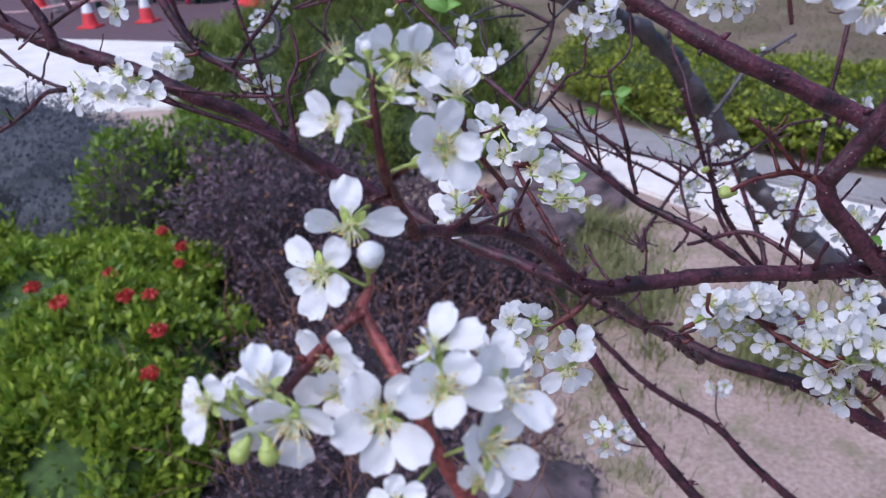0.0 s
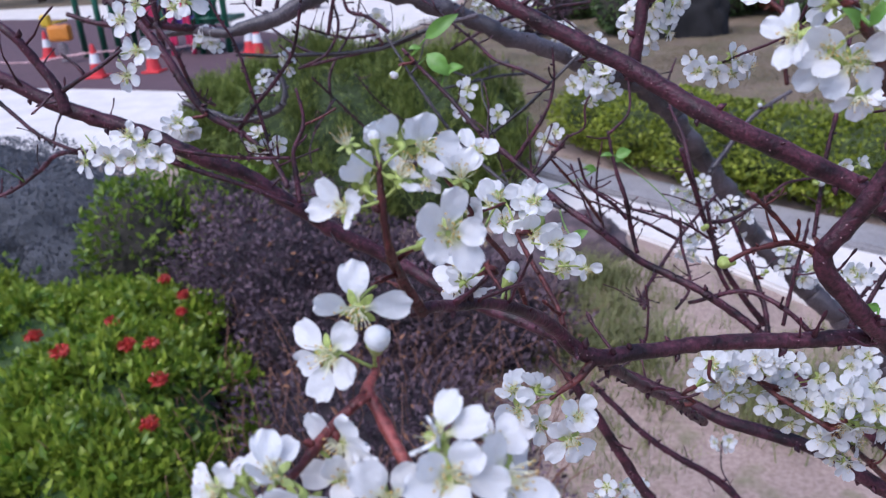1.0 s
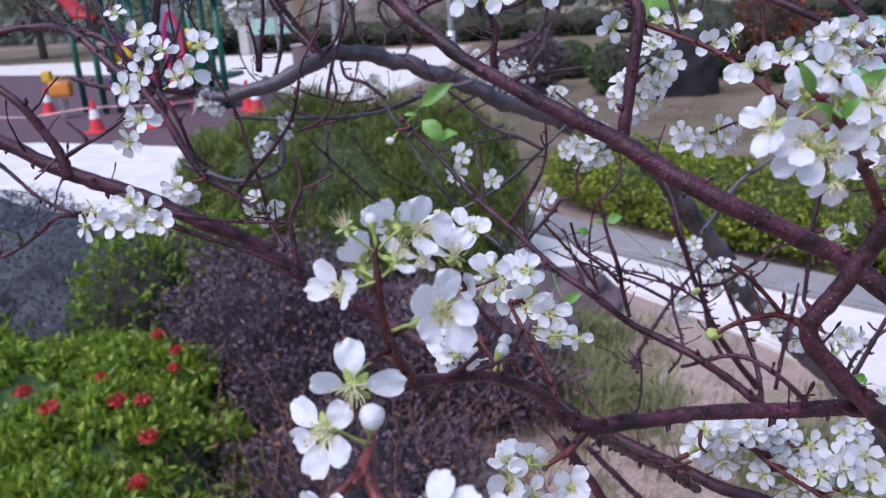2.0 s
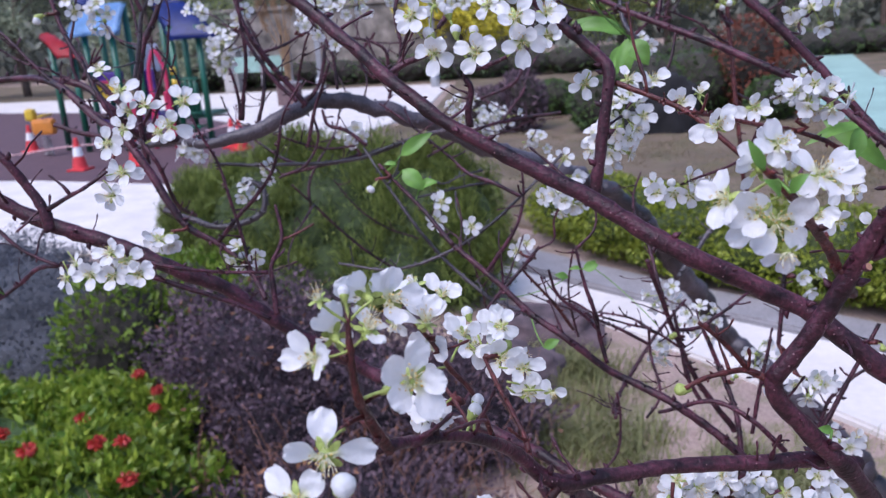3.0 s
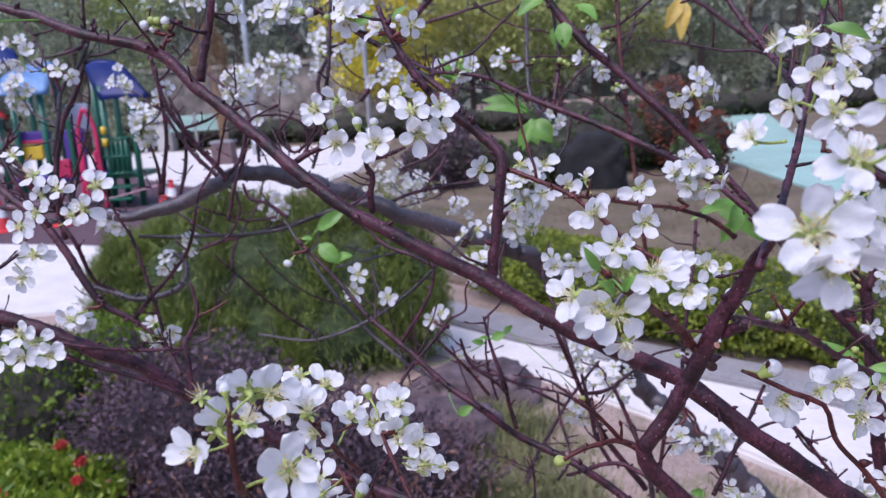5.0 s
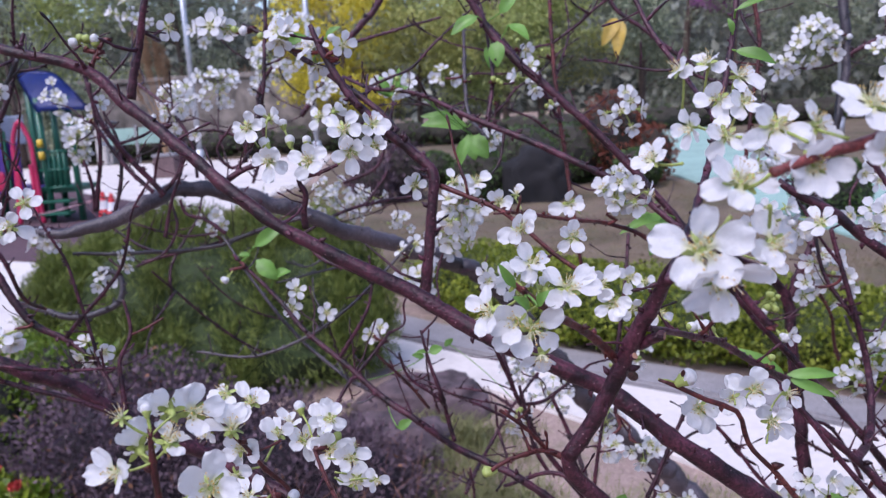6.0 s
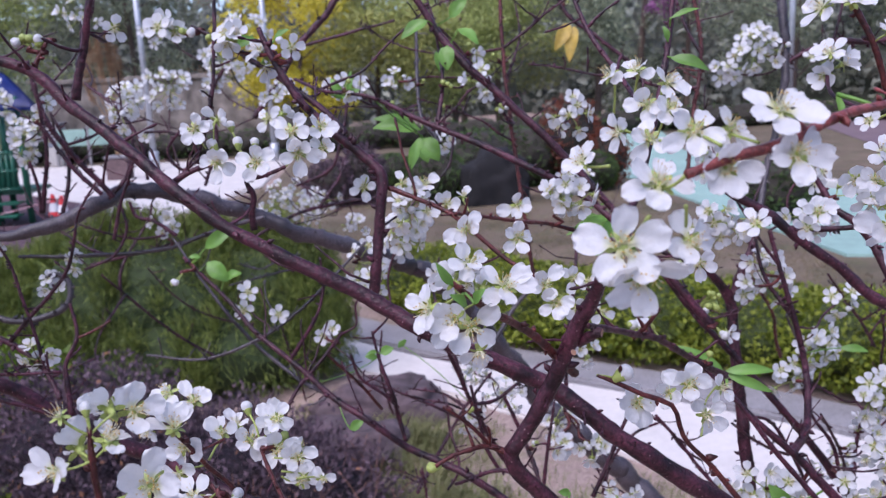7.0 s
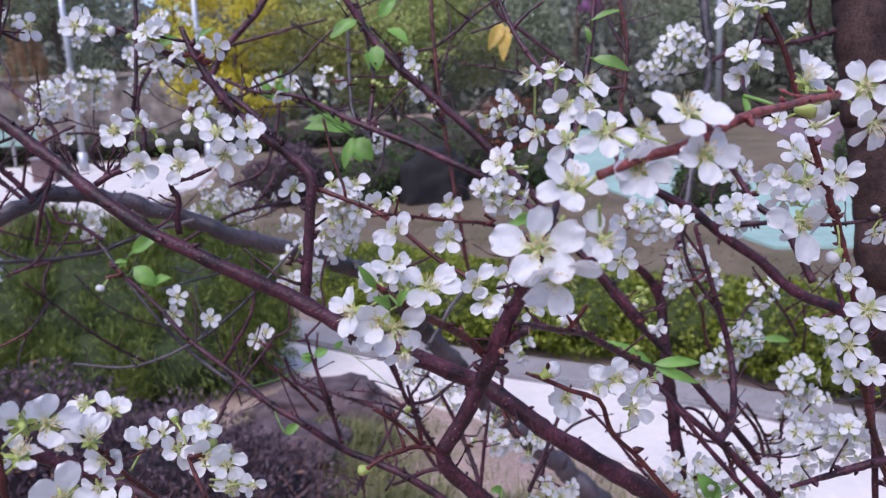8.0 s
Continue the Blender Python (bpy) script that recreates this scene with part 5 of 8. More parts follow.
cluster((-0.0742, 0.3636, 1.6861), 0, 0.0024, 0.0029, 3, 0.0143)
blossom((0.2267, 0.2301, 1.6236), (0.01, -0.99, 0.13), 0.0148, 'open')
blossom((0.2363, 0.2375, 1.5907), (-0.25, -0.94, 0.23), 0.0113, 'open')
blossom((0.2193, 0.2037, 1.5905), (-0.59, -0.80, 0.09), 0.0151, 'open')
blossom((0.2388, 0.2483, 1.5697), (-0.53, -0.25, 0.81), 0.0124, 'open')
blossom((0.2444, 0.2463, 1.5637), (-0.42, -0.90, 0.14), 0.0139, 'open')
blossom((0.2496, 0.2533, 1.5509), (-0.81, -0.57, 0.13), 0.0128, 'open')
blossom((0.2576, 0.2523, 1.5511), (-0.09, -0.95, 0.31), 0.0128, 'open')
blossom((0.2384, 0.3655, 1.5890), (-0.50, -0.43, 0.75), 0.0180, 'open')
blossom((0.2557, 0.3442, 1.5969), (-0.30, -0.90, 0.33), 0.0160, 'open')
blossom((0.2513, 0.3435, 1.5902), (-0.81, -0.54, -0.21), 0.0129, 'open')
cluster((0.2837, 0.4708, 1.5293), 3, 0.0072, 0.0057, 1, 0.0143)
cluster((0.3563, 0.3934, 1.4503), 12, 0.0155, 0.0135, 2, 0.0143)
cluster((0.3227, 0.4795, 1.5978), 4, 0.0086, 0.0072, 3, 0.0143)
cluster((0.2661, 0.4877, 1.6006), 4, 0.0086, 0.0072, 3, 0.0143)
cluster((0.3934, 0.4866, 1.4270), 4, 0.0095, 0.0095, 2, 0.0143)
cluster((0.2933, 0.4435, 1.4022), 7, 0.0129, 0.0093, 2, 0.0143)
bud((0.2292, 0.2349, 1.5983), (0.2324, 0.2349, 1.6008), 0.0043)
cut_end((0.1327, 0.2479, 1.5790), (0.82, -0.57, -0.07), 0.0014)
cut_end((0.1237, 0.2481, 1.5729), (0.35, -0.79, 0.51), 0.0010)
blossom((0.1227, 0.1922, 1.6454), (-0.91, -0.39, -0.14), 0.0103, 'open')



# finer twigs between the limbs
branch('twig', DARK, [(-0.1897, 0.7000, 1.5152, 0.00091), (-0.1726, 0.7120, 1.4906, 0.00101), (-0.1547, 0.7240, 1.4650, 0.00110), (-0.1355, 0.7360, 1.4413, 0.00120), (-0.1123, 0.7480, 1.4195, 0.00130)], 2)
branch('twig', GREY, [(-0.0723, 0.6600, 1.5081, 0.00084), (-0.0499, 0.6720, 1.5103, 0.00096), (-0.0269, 0.6840, 1.5126, 0.00108), (-0.0059, 0.6960, 1.5111, 0.00120)], 2)
branch('twig', GREY, [(-0.0748, 0.7200, 1.5138, 0.00070), (-0.0590, 0.7320, 1.5053, 0.00080), (-0.0416, 0.7440, 1.5101, 0.00090), (-0.0240, 0.7560, 1.5112, 0.00100)], 2)
branch('twig', DARK, [(-0.1655, 0.7500, 1.5089, 0.00063), (-0.1467, 0.7620, 1.4772, 0.00072), (-0.1258, 0.7740, 1.4559, 0.00081), (-0.0949, 0.7860, 1.4395, 0.00090)], 2)
branch('twig', DARK, [(-0.0281, 0.6200, 1.4913, 0.00056), (-0.0247, 0.6320, 1.4618, 0.00064), (-0.0187, 0.6440, 1.4282, 0.00072), (-0.0166, 0.6560, 1.4033, 0.00080)], 2)
branch('twig', DARK, [(0.0534, 0.6000, 1.4781, 0.00070), (0.0500, 0.6120, 1.4469, 0.00080), (0.0514, 0.6240, 1.4236, 0.00090), (0.0573, 0.6360, 1.3941, 0.00100)], 2)
branch('twig', RED, [(0.0208, 0.5000, 1.4945, 0.00084), (0.0304, 0.5120, 1.4785, 0.00096), (0.0406, 0.5240, 1.4619, 0.00108), (0.0512, 0.5360, 1.4405, 0.00120)], 2)
branch('twig', DARK, [(0.3280, 0.4600, 1.4473, 0.00084), (0.3420, 0.4720, 1.4295, 0.00096), (0.3565, 0.4840, 1.4085, 0.00108), (0.3678, 0.4960, 1.3894, 0.00120)], 2)
branch('twig', DARK, [(0.4204, 0.6200, 1.4959, 0.00098), (0.4429, 0.6320, 1.4698, 0.00112), (0.4662, 0.6440, 1.4440, 0.00126), (0.4873, 0.6560, 1.4172, 0.00140)], 2)
branch('twig', DARK, [(0.4417, 0.5800, 1.4722, 0.00084), (0.4532, 0.5920, 1.4486, 0.00096), (0.4599, 0.6040, 1.4244, 0.00108), (0.4706, 0.6160, 1.4018, 0.00120)], 2)
branch('twig', DARK, [(0.2331, 0.5000, 1.4368, 0.00070), (0.2486, 0.5120, 1.4204, 0.00080), (0.2648, 0.5240, 1.3984, 0.00090), (0.2818, 0.5360, 1.3832, 0.00100)], 2)
branch('twig', GREY, [(0.4815, 0.6000, 1.4236, 0.00098), (0.5003, 0.6120, 1.3942, 0.00112), (0.5194, 0.6240, 1.3665, 0.00126), (0.5373, 0.6360, 1.3409, 0.00140)], 2)
branch('twig', DARK, [(0.2799, 0.4800, 1.4365, 0.00084), (0.2992, 0.4920, 1.4187, 0.00096), (0.3193, 0.5040, 1.4037, 0.00108), (0.3378, 0.5160, 1.3923, 0.00120)], 2)
branch('twig', GREY, [(0.4465, 0.5500, 1.4008, 0.00098), (0.4746, 0.5620, 1.3930, 0.00112), (0.5006, 0.5740, 1.3888, 0.00126), (0.5259, 0.5860, 1.3860, 0.00140)], 2)
branch('twig', RED, [(0.3536, 0.6000, 1.4909, 0.00112), (0.3709, 0.6120, 1.4671, 0.00128), (0.3801, 0.6240, 1.4430, 0.00144), (0.3909, 0.6360, 1.4206, 0.00160)], 2)
branch('twig', GREY, [(0.3967, 0.6400, 1.4572, 0.00105), (0.4093, 0.6520, 1.4379, 0.00120), (0.4253, 0.6640, 1.4174, 0.00135), (0.4353, 0.6760, 1.4000, 0.00150)], 2)
branch('twig', DARK, [(0.0367, 0.4800, 1.5008, 0.00084), (0.0411, 0.4800, 1.4860, 0.00096), (0.0577, 0.4800, 1.4707, 0.00108), (0.0643, 0.4800, 1.4630, 0.00120)], 3)
branch('twig', GREY, [(-0.2035, 0.5500, 1.6926, 0.00112), (-0.2113, 0.5500, 1.6802, 0.00124), (-0.2267, 0.5500, 1.6626, 0.00136), (-0.2307, 0.5500, 1.6477, 0.00148), (-0.2391, 0.5500, 1.6213, 0.00160)], 3)
branch('twig', DARK, [(-0.2419, 0.5500, 1.6847, 0.00105), (-0.2323, 0.5500, 1.6760, 0.00128), (-0.2264, 0.5500, 1.6644, 0.00150)], 3)
branch('twig', DARK, [(-0.1801, 0.6000, 1.6773, 0.00119), (-0.1792, 0.6000, 1.6529, 0.00132), (-0.1783, 0.6000, 1.6280, 0.00144), (-0.1839, 0.6000, 1.6031, 0.00157), (-0.1878, 0.6000, 1.5841, 0.00170)], 3)
branch('twig', DARK, [(-0.1782, 0.6000, 1.6446, 0.00126), (-0.1679, 0.6000, 1.6253, 0.00144), (-0.1570, 0.6000, 1.6101, 0.00162), (-0.1437, 0.6000, 1.5958, 0.00180)], 3)
branch('twig', DARK, [(-0.1920, 0.6000, 1.6225, 0.00098), (-0.1882, 0.6000, 1.6033, 0.00119), (-0.1886, 0.6000, 1.5841, 0.00140)], 3)
branch('twig', DARK, [(-0.1170, 0.6000, 1.6225, 0.00105), (-0.1242, 0.6000, 1.6041, 0.00120), (-0.1317, 0.6000, 1.5875, 0.00135), (-0.1390, 0.6000, 1.5621, 0.00150)], 3)
branch('twig', DARK, [(-0.0861, 0.6200, 1.6406, 0.00098), (-0.0988, 0.6200, 1.6222, 0.00112), (-0.0892, 0.6200, 1.6088, 0.00126), (-0.0753, 0.6200, 1.6166, 0.00140)], 3)
branch('twig', DARK, [(-0.1204, 0.6400, 1.6375, 0.00098), (-0.1002, 0.6400, 1.6363, 0.00112), (-0.0832, 0.6400, 1.6266, 0.00126), (-0.0825, 0.6400, 1.6111, 0.00140)], 3)
branch('twig', DARK, [(-0.1867, 0.6600, 1.5659, 0.00077), (-0.1661, 0.6600, 1.5577, 0.00088), (-0.1427, 0.6600, 1.5517, 0.00099), (-0.1187, 0.6600, 1.5529, 0.00110)], 3)
branch('twig', DARK, [(-0.1314, 0.6200, 1.5871, 0.00112), (-0.1282, 0.6200, 1.5759, 0.00128), (-0.1153, 0.6200, 1.5708, 0.00144), (-0.0987, 0.6200, 1.5588, 0.00160)], 3)
branch('twig', DARK, [(-0.2447, 0.5000, 1.6280, 0.00140), (-0.2350, 0.5000, 1.6204, 0.00160), (-0.2260, 0.5000, 1.6093, 0.00180), (-0.2168, 0.5000, 1.5981, 0.00200)], 3)
branch('twig', DARK, [(-0.2613, 0.5200, 1.6050, 0.00112), (-0.2470, 0.5200, 1.5986, 0.00136), (-0.2283, 0.5200, 1.5958, 0.00160)], 3)
branch('twig', DARK, [(-0.2441, 0.5200, 1.6371, 0.00098), (-0.2529, 0.5200, 1.6303, 0.00119), (-0.2580, 0.5200, 1.6233, 0.00140)], 3)
blossom((0.0031, 0.1827, 1.5896), (-0.58, 0.81, 0.05), 0.0155, 'open', ((29, 16, 1), (60, -11, 1), (-82, 63, 1)))
blossom((0.0067, 0.1868, 1.5873), (0.50, -0.86, 0.08), 0.0165, 'open', ((86, 15, 1), (118, 14, 1), (7, 17, 1), (-103, 67, 1)))
blossom((0.0039, 0.1773, 1.5844), (0.53, -0.08, 0.84), 0.0125, 'open', ((52, 16, 1), (-131, 16, 1), (-22, 7, 1)))
blossom((-0.0053, 0.1720, 1.5809), (-0.40, -0.85, 0.35), 0.0143, 'open', ((141, 24, 1), (-168, 21, 1), (-19, 38, 1), (25, 29, 1)))
blossom((-0.0041, 0.1813, 1.5815), (-0.49, 0.87, 0.02), 0.0160, 'open', ((60, -18, 1), (-128, 43, 1), (94, 7, 1), (-81, 64, 1)))
blossom((0.0123, 0.1971, 1.5780), (0.35, -0.23, 0.91), 0.0140, 'open', ((107, 28, 1.25), (85, 47, 1.09), (31, 60, 1.01), (-11, 52, 1.04), (142, 13, 1)))
blossom((0.0126, 0.1749, 1.5746), (0.27, -0.89, 0.37), 0.0187, 'open', ((80, 30, 1), (147, 49, 1), (-144, 43, 1), (-60, 9, 1), (0, 44, 1)))
blossom((0.0045, 0.2007, 1.5770), (-0.07, -0.97, -0.25), 0.0110, 'open', ((-112, -25, 1), (3, 46, 1), (63, 30, 1)))
blossom((-0.0033, 0.1647, 1.5638), (0.21, -0.98, 0.03), 0.0186, 'open', ((93, -21, 1), (147, 19, 1), (13, 8, 1)))
blossom((-0.0070, 0.1579, 1.5583), (-0.19, -0.94, 0.28), 0.0180, 'open', ((154, -9, 1), (52, 12, 1), (-27, 29, 1), (-102, 11, 1), (-162, -7, 1)))
blossom((-0.0183, 0.1315, 1.5496), (-0.19, -0.84, 0.51), 0.0135, 'open', ((160, -12, 1), (-156, -10, 1), (-108, 4, 1), (54, 31, 1)))
blossom((-0.0157, 0.1349, 1.5487), (-0.36, 0.79, -0.50), 0.0125, 'open', ((-178, 65, 1), (52, 58, 1), (-64, 47, 1)))
blossom((-0.0109, 0.1359, 1.5488), (0.20, -0.59, 0.79), 0.0158, 'open', ((103, 20, 1), (68, -10, 1), (141, -18, 1), (-147, 70, 1)))
blossom((-0.0057, 0.1324, 1.5464), (0.14, -0.98, -0.14), 0.0187, 'open', ((117, 25, 1), (-168, 10, 1), (-95, 16, 1), (27, 29, 1)))
blossom((-0.0039, 0.1484, 1.5463), (-0.30, -0.95, 0.07), 0.0172, 'open', ((134, 12, 1), (177, -7, 1), (15, 21, 1), (56, 17, 1), (-11, 33, 1)))
blossom((-0.0025, 0.1445, 1.5423), (0.06, -0.73, 0.69), 0.0163, 'open', ((176, 7, 1), (132, 67, 1), (2, 39, 1), (-70, 53, 1)))
blossom((0.0074, 0.1355, 1.5455), (0.21, -0.83, 0.51), 0.0188, 'open', ((-161, 26, 1), (-109, 11, 1.04), (-42, 28, 1), (45, 33, 1), (125, 28, 1)))
blossom((0.0174, 0.1338, 1.5520), (0.22, -0.86, 0.47), 0.0172, 'open', ((-171, 35, 1), (139, 45, 1), (47, 34, 1), (-5, 11, 1), (-71, 62, 1)))
blossom((0.0151, 0.1401, 1.5543), (-0.30, -0.68, 0.66), 0.0163, 'open', ((84, 8, 1), (-58, 68, 1), (34, 1, 1), (34, 70, 1)))
blossom((0.0249, 0.1392, 1.5486), (0.81, -0.56, 0.17), 0.0188, 'open', ((-68, 52, 1.02), (-2, -13, 1), (-147, 9, 1), (112, 7, 1)))
blossom((0.0230, 0.1441, 1.5501), (0.24, -0.53, 0.81), 0.0130, 'open', ((41, 18, 1), (-28, 34, 1), (103, -15, 1), (-99, 27, 1)))
blossom((0.0232, 0.1335, 1.5422), (0.59, -0.70, 0.40), 0.0182, 'open', ((22, -7, 1), (-43, 23, 1), (-85, -12, 1), (152, 40, 1)))
blossom((0.0100, 0.1291, 1.5337), (0.16, -0.72, 0.68), 0.0108, 'open', ((157, 5, 1), (99, 18, 1), (30, 27, 1), (-74, 32, 1)))
blossom((0.0215, 0.1342, 1.5350), (-0.15, -0.72, 0.68), 0.0110, 'open', ((169, 70, 1), (64, 58, 1), (1, 36, 1)))
blossom((0.0073, 0.2871, 1.5402), (0.02, -0.32, 0.95), 0.0125, 'open', ((145, 42, 1.25), (91, 10, 1), (-32, 33, 1), (-118, 25, 1)))
blossom((0.0115, 0.2837, 1.5354), (0.26, -0.73, 0.63), 0.0158, 'open', ((147, 46, 1), (55, -14, 1), (-36, 39, 1), (-74, -10, 1), (-140, 39, 1)))
blossom((0.0192, 0.2903, 1.5401), (0.17, -0.91, 0.38), 0.0161, 'open', ((126, 0, 1), (72, 26, 1), (-24, 25, 1), (-101, 38, 1), (-165, 46, 1)))
blossom((0.0216, 0.2811, 1.5327), (0.17, -0.94, 0.28), 0.0171, 'open', ((145, 24, 1), (90, 45, 1), (13, 15, 1), (-122, 31, 1), (-43, 48, 1)))
blossom((0.0307, 0.2732, 1.5226), (0.37, -0.37, 0.85), 0.0130, 'open', ((101, 20, 1.25), (41, 47, 1.25), (-33, 29, 1.25), (154, 10, 1)))
blossom((0.0293, 0.2842, 1.5314), (0.55, -0.73, 0.41), 0.0120, 'open', ((109, 51, 1), (-48, -7, 1), (-131, 0, 1), (142, 14, 1)))
blossom((0.0359, 0.2237, 1.5015), (0.22, -0.88, 0.42), 0.0161, 'open', ((124, 28, 1), (49, 4, 1), (-3, 61, 1), (-157, 56, 1), (-76, 67, 1)))
blossom((0.0340, 0.2213, 1.4965), (0.16, -0.97, 0.18), 0.0164, 'open', ((138, 13, 1), (-138, 8, 1), (-84, 1, 1), (-35, -7, 1), (107, 26, 1)))
blossom((0.0196, 0.2321, 1.4974), (0.07, -0.92, 0.38), 0.0188, 'open', ((110, -8, 1.04), (175, 47, 1), (-78, 47, 1), (-8, 68, 1), (64, 33, 1)))
blossom((0.0254, 0.2298, 1.4946), (0.27, -0.92, 0.27), 0.0129, 'open', ((69, -4, 1), (143, 36, 1), (-96, 0, 1), (40, 59, 1)))
blossom((0.0245, 0.2335, 1.5038), (0.06, 0.99, 0.13), 0.0120, 'open', ((94, 9, 1), (-148, 6, 1), (50, 7, 1), (137, -1, 1)))
blossom((0.0176, 0.2350, 1.5026), (-0.25, -0.66, 0.71), 0.0146, 'open', ((-115, 56, 1), (126, -25, 1), (76, 12, 1), (-13, 20, 1)))
blossom((0.1120, 0.1535, 1.6260), (-0.13, -0.96, 0.25), 0.0188, 'open', ((164, -3, 1.05), (93, 28, 1), (18, 37, 1), (-47, 25, 1), (-125, 27, 1)))
blossom((0.1156, 0.1531, 1.6208), (-0.11, -0.94, -0.31), 0.0182, 'open', ((-129, 2, 1), (-82, 30, 1), (44, 37, 1), (145, 41, 1)))
blossom((0.1192, 0.1542, 1.6375), (-0.04, -0.78, 0.62), 0.0151, 'open', ((-167, -8, 1), (-2, -4, 1), (-109, 14, 1), (67, -14, 1), (162, 35, 1)))
blossom((0.1248, 0.1535, 1.6264), (0.02, -0.98, 0.20), 0.0134, 'open', ((109, -2, 1), (1, -24, 1), (-121, 43, 1), (-166, 31, 1), (33, -25, 1)))
blossom((0.1411, 0.1528, 1.6499), (-0.03, -0.66, 0.75), 0.0145, 'open', ((145, 9, 1.1), (-151, 15, 1), (38, 3, 1), (-25, 13, 1.25), (-93, 12, 1)))
blossom((0.1435, 0.1510, 1.6422), (-0.04, -0.99, 0.10), 0.0141, 'open', ((-172, 30, 1), (138, 41, 1), (-7, 3, 1), (-85, 29, 1), (34, -16, 1)))
blossom((0.1306, 0.1517, 1.6402), (-0.09, -0.99, 0.10), 0.0138, 'open', ((-175, 42, 1), (104, 57, 1), (-10, 1, 1), (-77, 31, 1), (-125, 30, 1)))
blossom((0.1287, 0.1624, 1.6467), (-0.18, -0.94, 0.30), 0.0136, 'open', ((-151, 2, 1), (152, 41, 1), (44, -25, 1), (-30, 20, 1), (-91, 28, 1)))
blossom((0.1360, 0.1618, 1.6466), (0.14, -0.87, 0.47), 0.0113, 'open', ((139, 36, 1), (14, -18, 1), (-138, -3, 1), (-58, 15, 1)))
blossom((0.1251, 0.1777, 1.6444), (-0.37, -0.88, 0.30), 0.0113, 'open', ((-177, 50, 1), (105, -24, 1), (-125, 6, 1), (-32, 19, 1)))
blossom((0.1339, 0.2148, 1.6594), (-0.32, -0.58, 0.75), 0.0125, 'open', ((132, -5, 1), (-37, 47, 1), (-28, 5, 1), (-101, 25, 1)))
blossom((0.1413, 0.2135, 1.6559), (0.26, -0.72, 0.64), 0.0130, 'open', ((169, 36, 1), (19, 3, 1), (-45, 12, 1.12), (-119, 8, 1)))
blossom((0.1272, 0.2152, 1.6584), (-0.73, -0.51, 0.46), 0.0120, 'open', ((-70, 41, 1), (0, 41, 1), (-21, 12, 1)))
blossom((0.1347, 0.2089, 1.6508), (-0.37, -0.88, 0.30), 0.0130, 'open', ((-172, 18, 1), (120, 70, 1), (-30, 39, 1), (-86, 26, 1)))
blossom((0.1386, 0.2032, 1.6499), (0.13, -0.92, 0.38), 0.0130, 'open', ((174, 35, 1), (43, -25, 1), (-79, 45, 1), (-130, 18, 1)))
blossom((-0.0127, 0.3531, 1.6465), (-0.13, -0.97, 0.20), 0.0166, 'open', ((176, -18, 1), (60, 36, 1), (2, 14, 1), (-66, 24, 1), (-122, 8, 1)))
blossom((-0.0034, 0.3544, 1.6493), (0.25, 0.94, 0.21), 0.0130, 'open', ((48, -11, 1.25), (132, -3, 1), (-179, -24, 1), (-21, 4, 1)))
blossom((-0.0040, 0.3500, 1.6320), (-0.04, -0.99, 0.09), 0.0187, 'open', ((88, 53, 1), (34, 41, 1), (-31, 3, 1), (-91, 18, 1), (174, -19, 1)))
blossom((0.0124, 0.3492, 1.6311), (-0.03, -0.98, 0.19), 0.0188, 'open', ((82, 36, 1), (31, 6, 1), (163, 5, 1), (-119, 1, 1.04), (-48, 35, 1)))
blossom((0.0280, 0.3511, 1.6435), (-0.03, -0.98, 0.19), 0.0188, 'open', ((143, -11, 1), (55, 4, 1.03), (-12, 20, 1), (-83, 20, 1), (-146, 47, 1)))
blossom((0.0303, 0.3493, 1.6344), (0.01, -1.00, 0.09), 0.0188, 'open', ((-157, 32, 1), (-86, 0, 1.04), (-16, -4, 1.16), (108, 55, 1), (29, 42, 1)))
blossom((0.0396, 0.3560, 1.6446), (0.23, -0.90, 0.37), 0.0178, 'open', ((59, -25, 1), (-12, 14, 1), (-133, 37, 1), (-59, 31, 1), (173, 57, 1)))
blossom((0.0405, 0.3542, 1.6355), (0.17, -0.97, 0.18), 0.0137, 'open', ((147, 11, 1), (-11, 46, 1), (-113, 34, 1), (57, 52, 1)))
blossom((0.0172, 0.3597, 1.6490), (-0.22, -0.89, 0.39), 0.0152, 'open', ((136, -25, 1), (21, 35, 1), (-122, -4, 1), (-28, 11, 1)))
blossom((0.0229, 0.3619, 1.6506), (0.06, 0.94, 0.32), 0.0130, 'open', ((14, 49, 1), (134, -14, 1), (-167, 15, 1)))
blossom((0.1307, 0.3310, 1.5747), (-0.13, -0.97, 0.20), 0.0188, 'open', ((109, 47, 1), (42, 2, 1.05), (-64, 40, 1), (-172, 46, 1)))
blossom((0.1346, 0.3275, 1.5676), (-0.03, -0.98, 0.19), 0.0178, 'open', ((-147, 0, 1), (-85, 36, 1), (4, 37, 1), (-52, 46, 1), (132, 36, 1)))
blossom((0.1431, 0.3331, 1.5769), (0.02, -0.96, 0.29), 0.0139, 'open', ((101, 48, 1), (-33, 49, 1), (-106, -4, 1), (155, 29, 1)))
blossom((0.1443, 0.3325, 1.5637), (0.16, -0.98, 0.08), 0.0125, 'open', ((71, 46, 1), (-42, -25, 1), (-136, 12, 1)))
blossom((0.1536, 0.3259, 1.5630), (0.16, -0.98, 0.08), 0.0130, 'open', ((-130, -2, 1), (-27, 5, 1), (126, 0, 1)))
blossom((0.1497, 0.3343, 1.5742), (0.28, -0.89, 0.36), 0.0111, 'open', ((133, -7, 1), (12, 10, 1), (-147, 10, 1), (-32, -20, 1)))
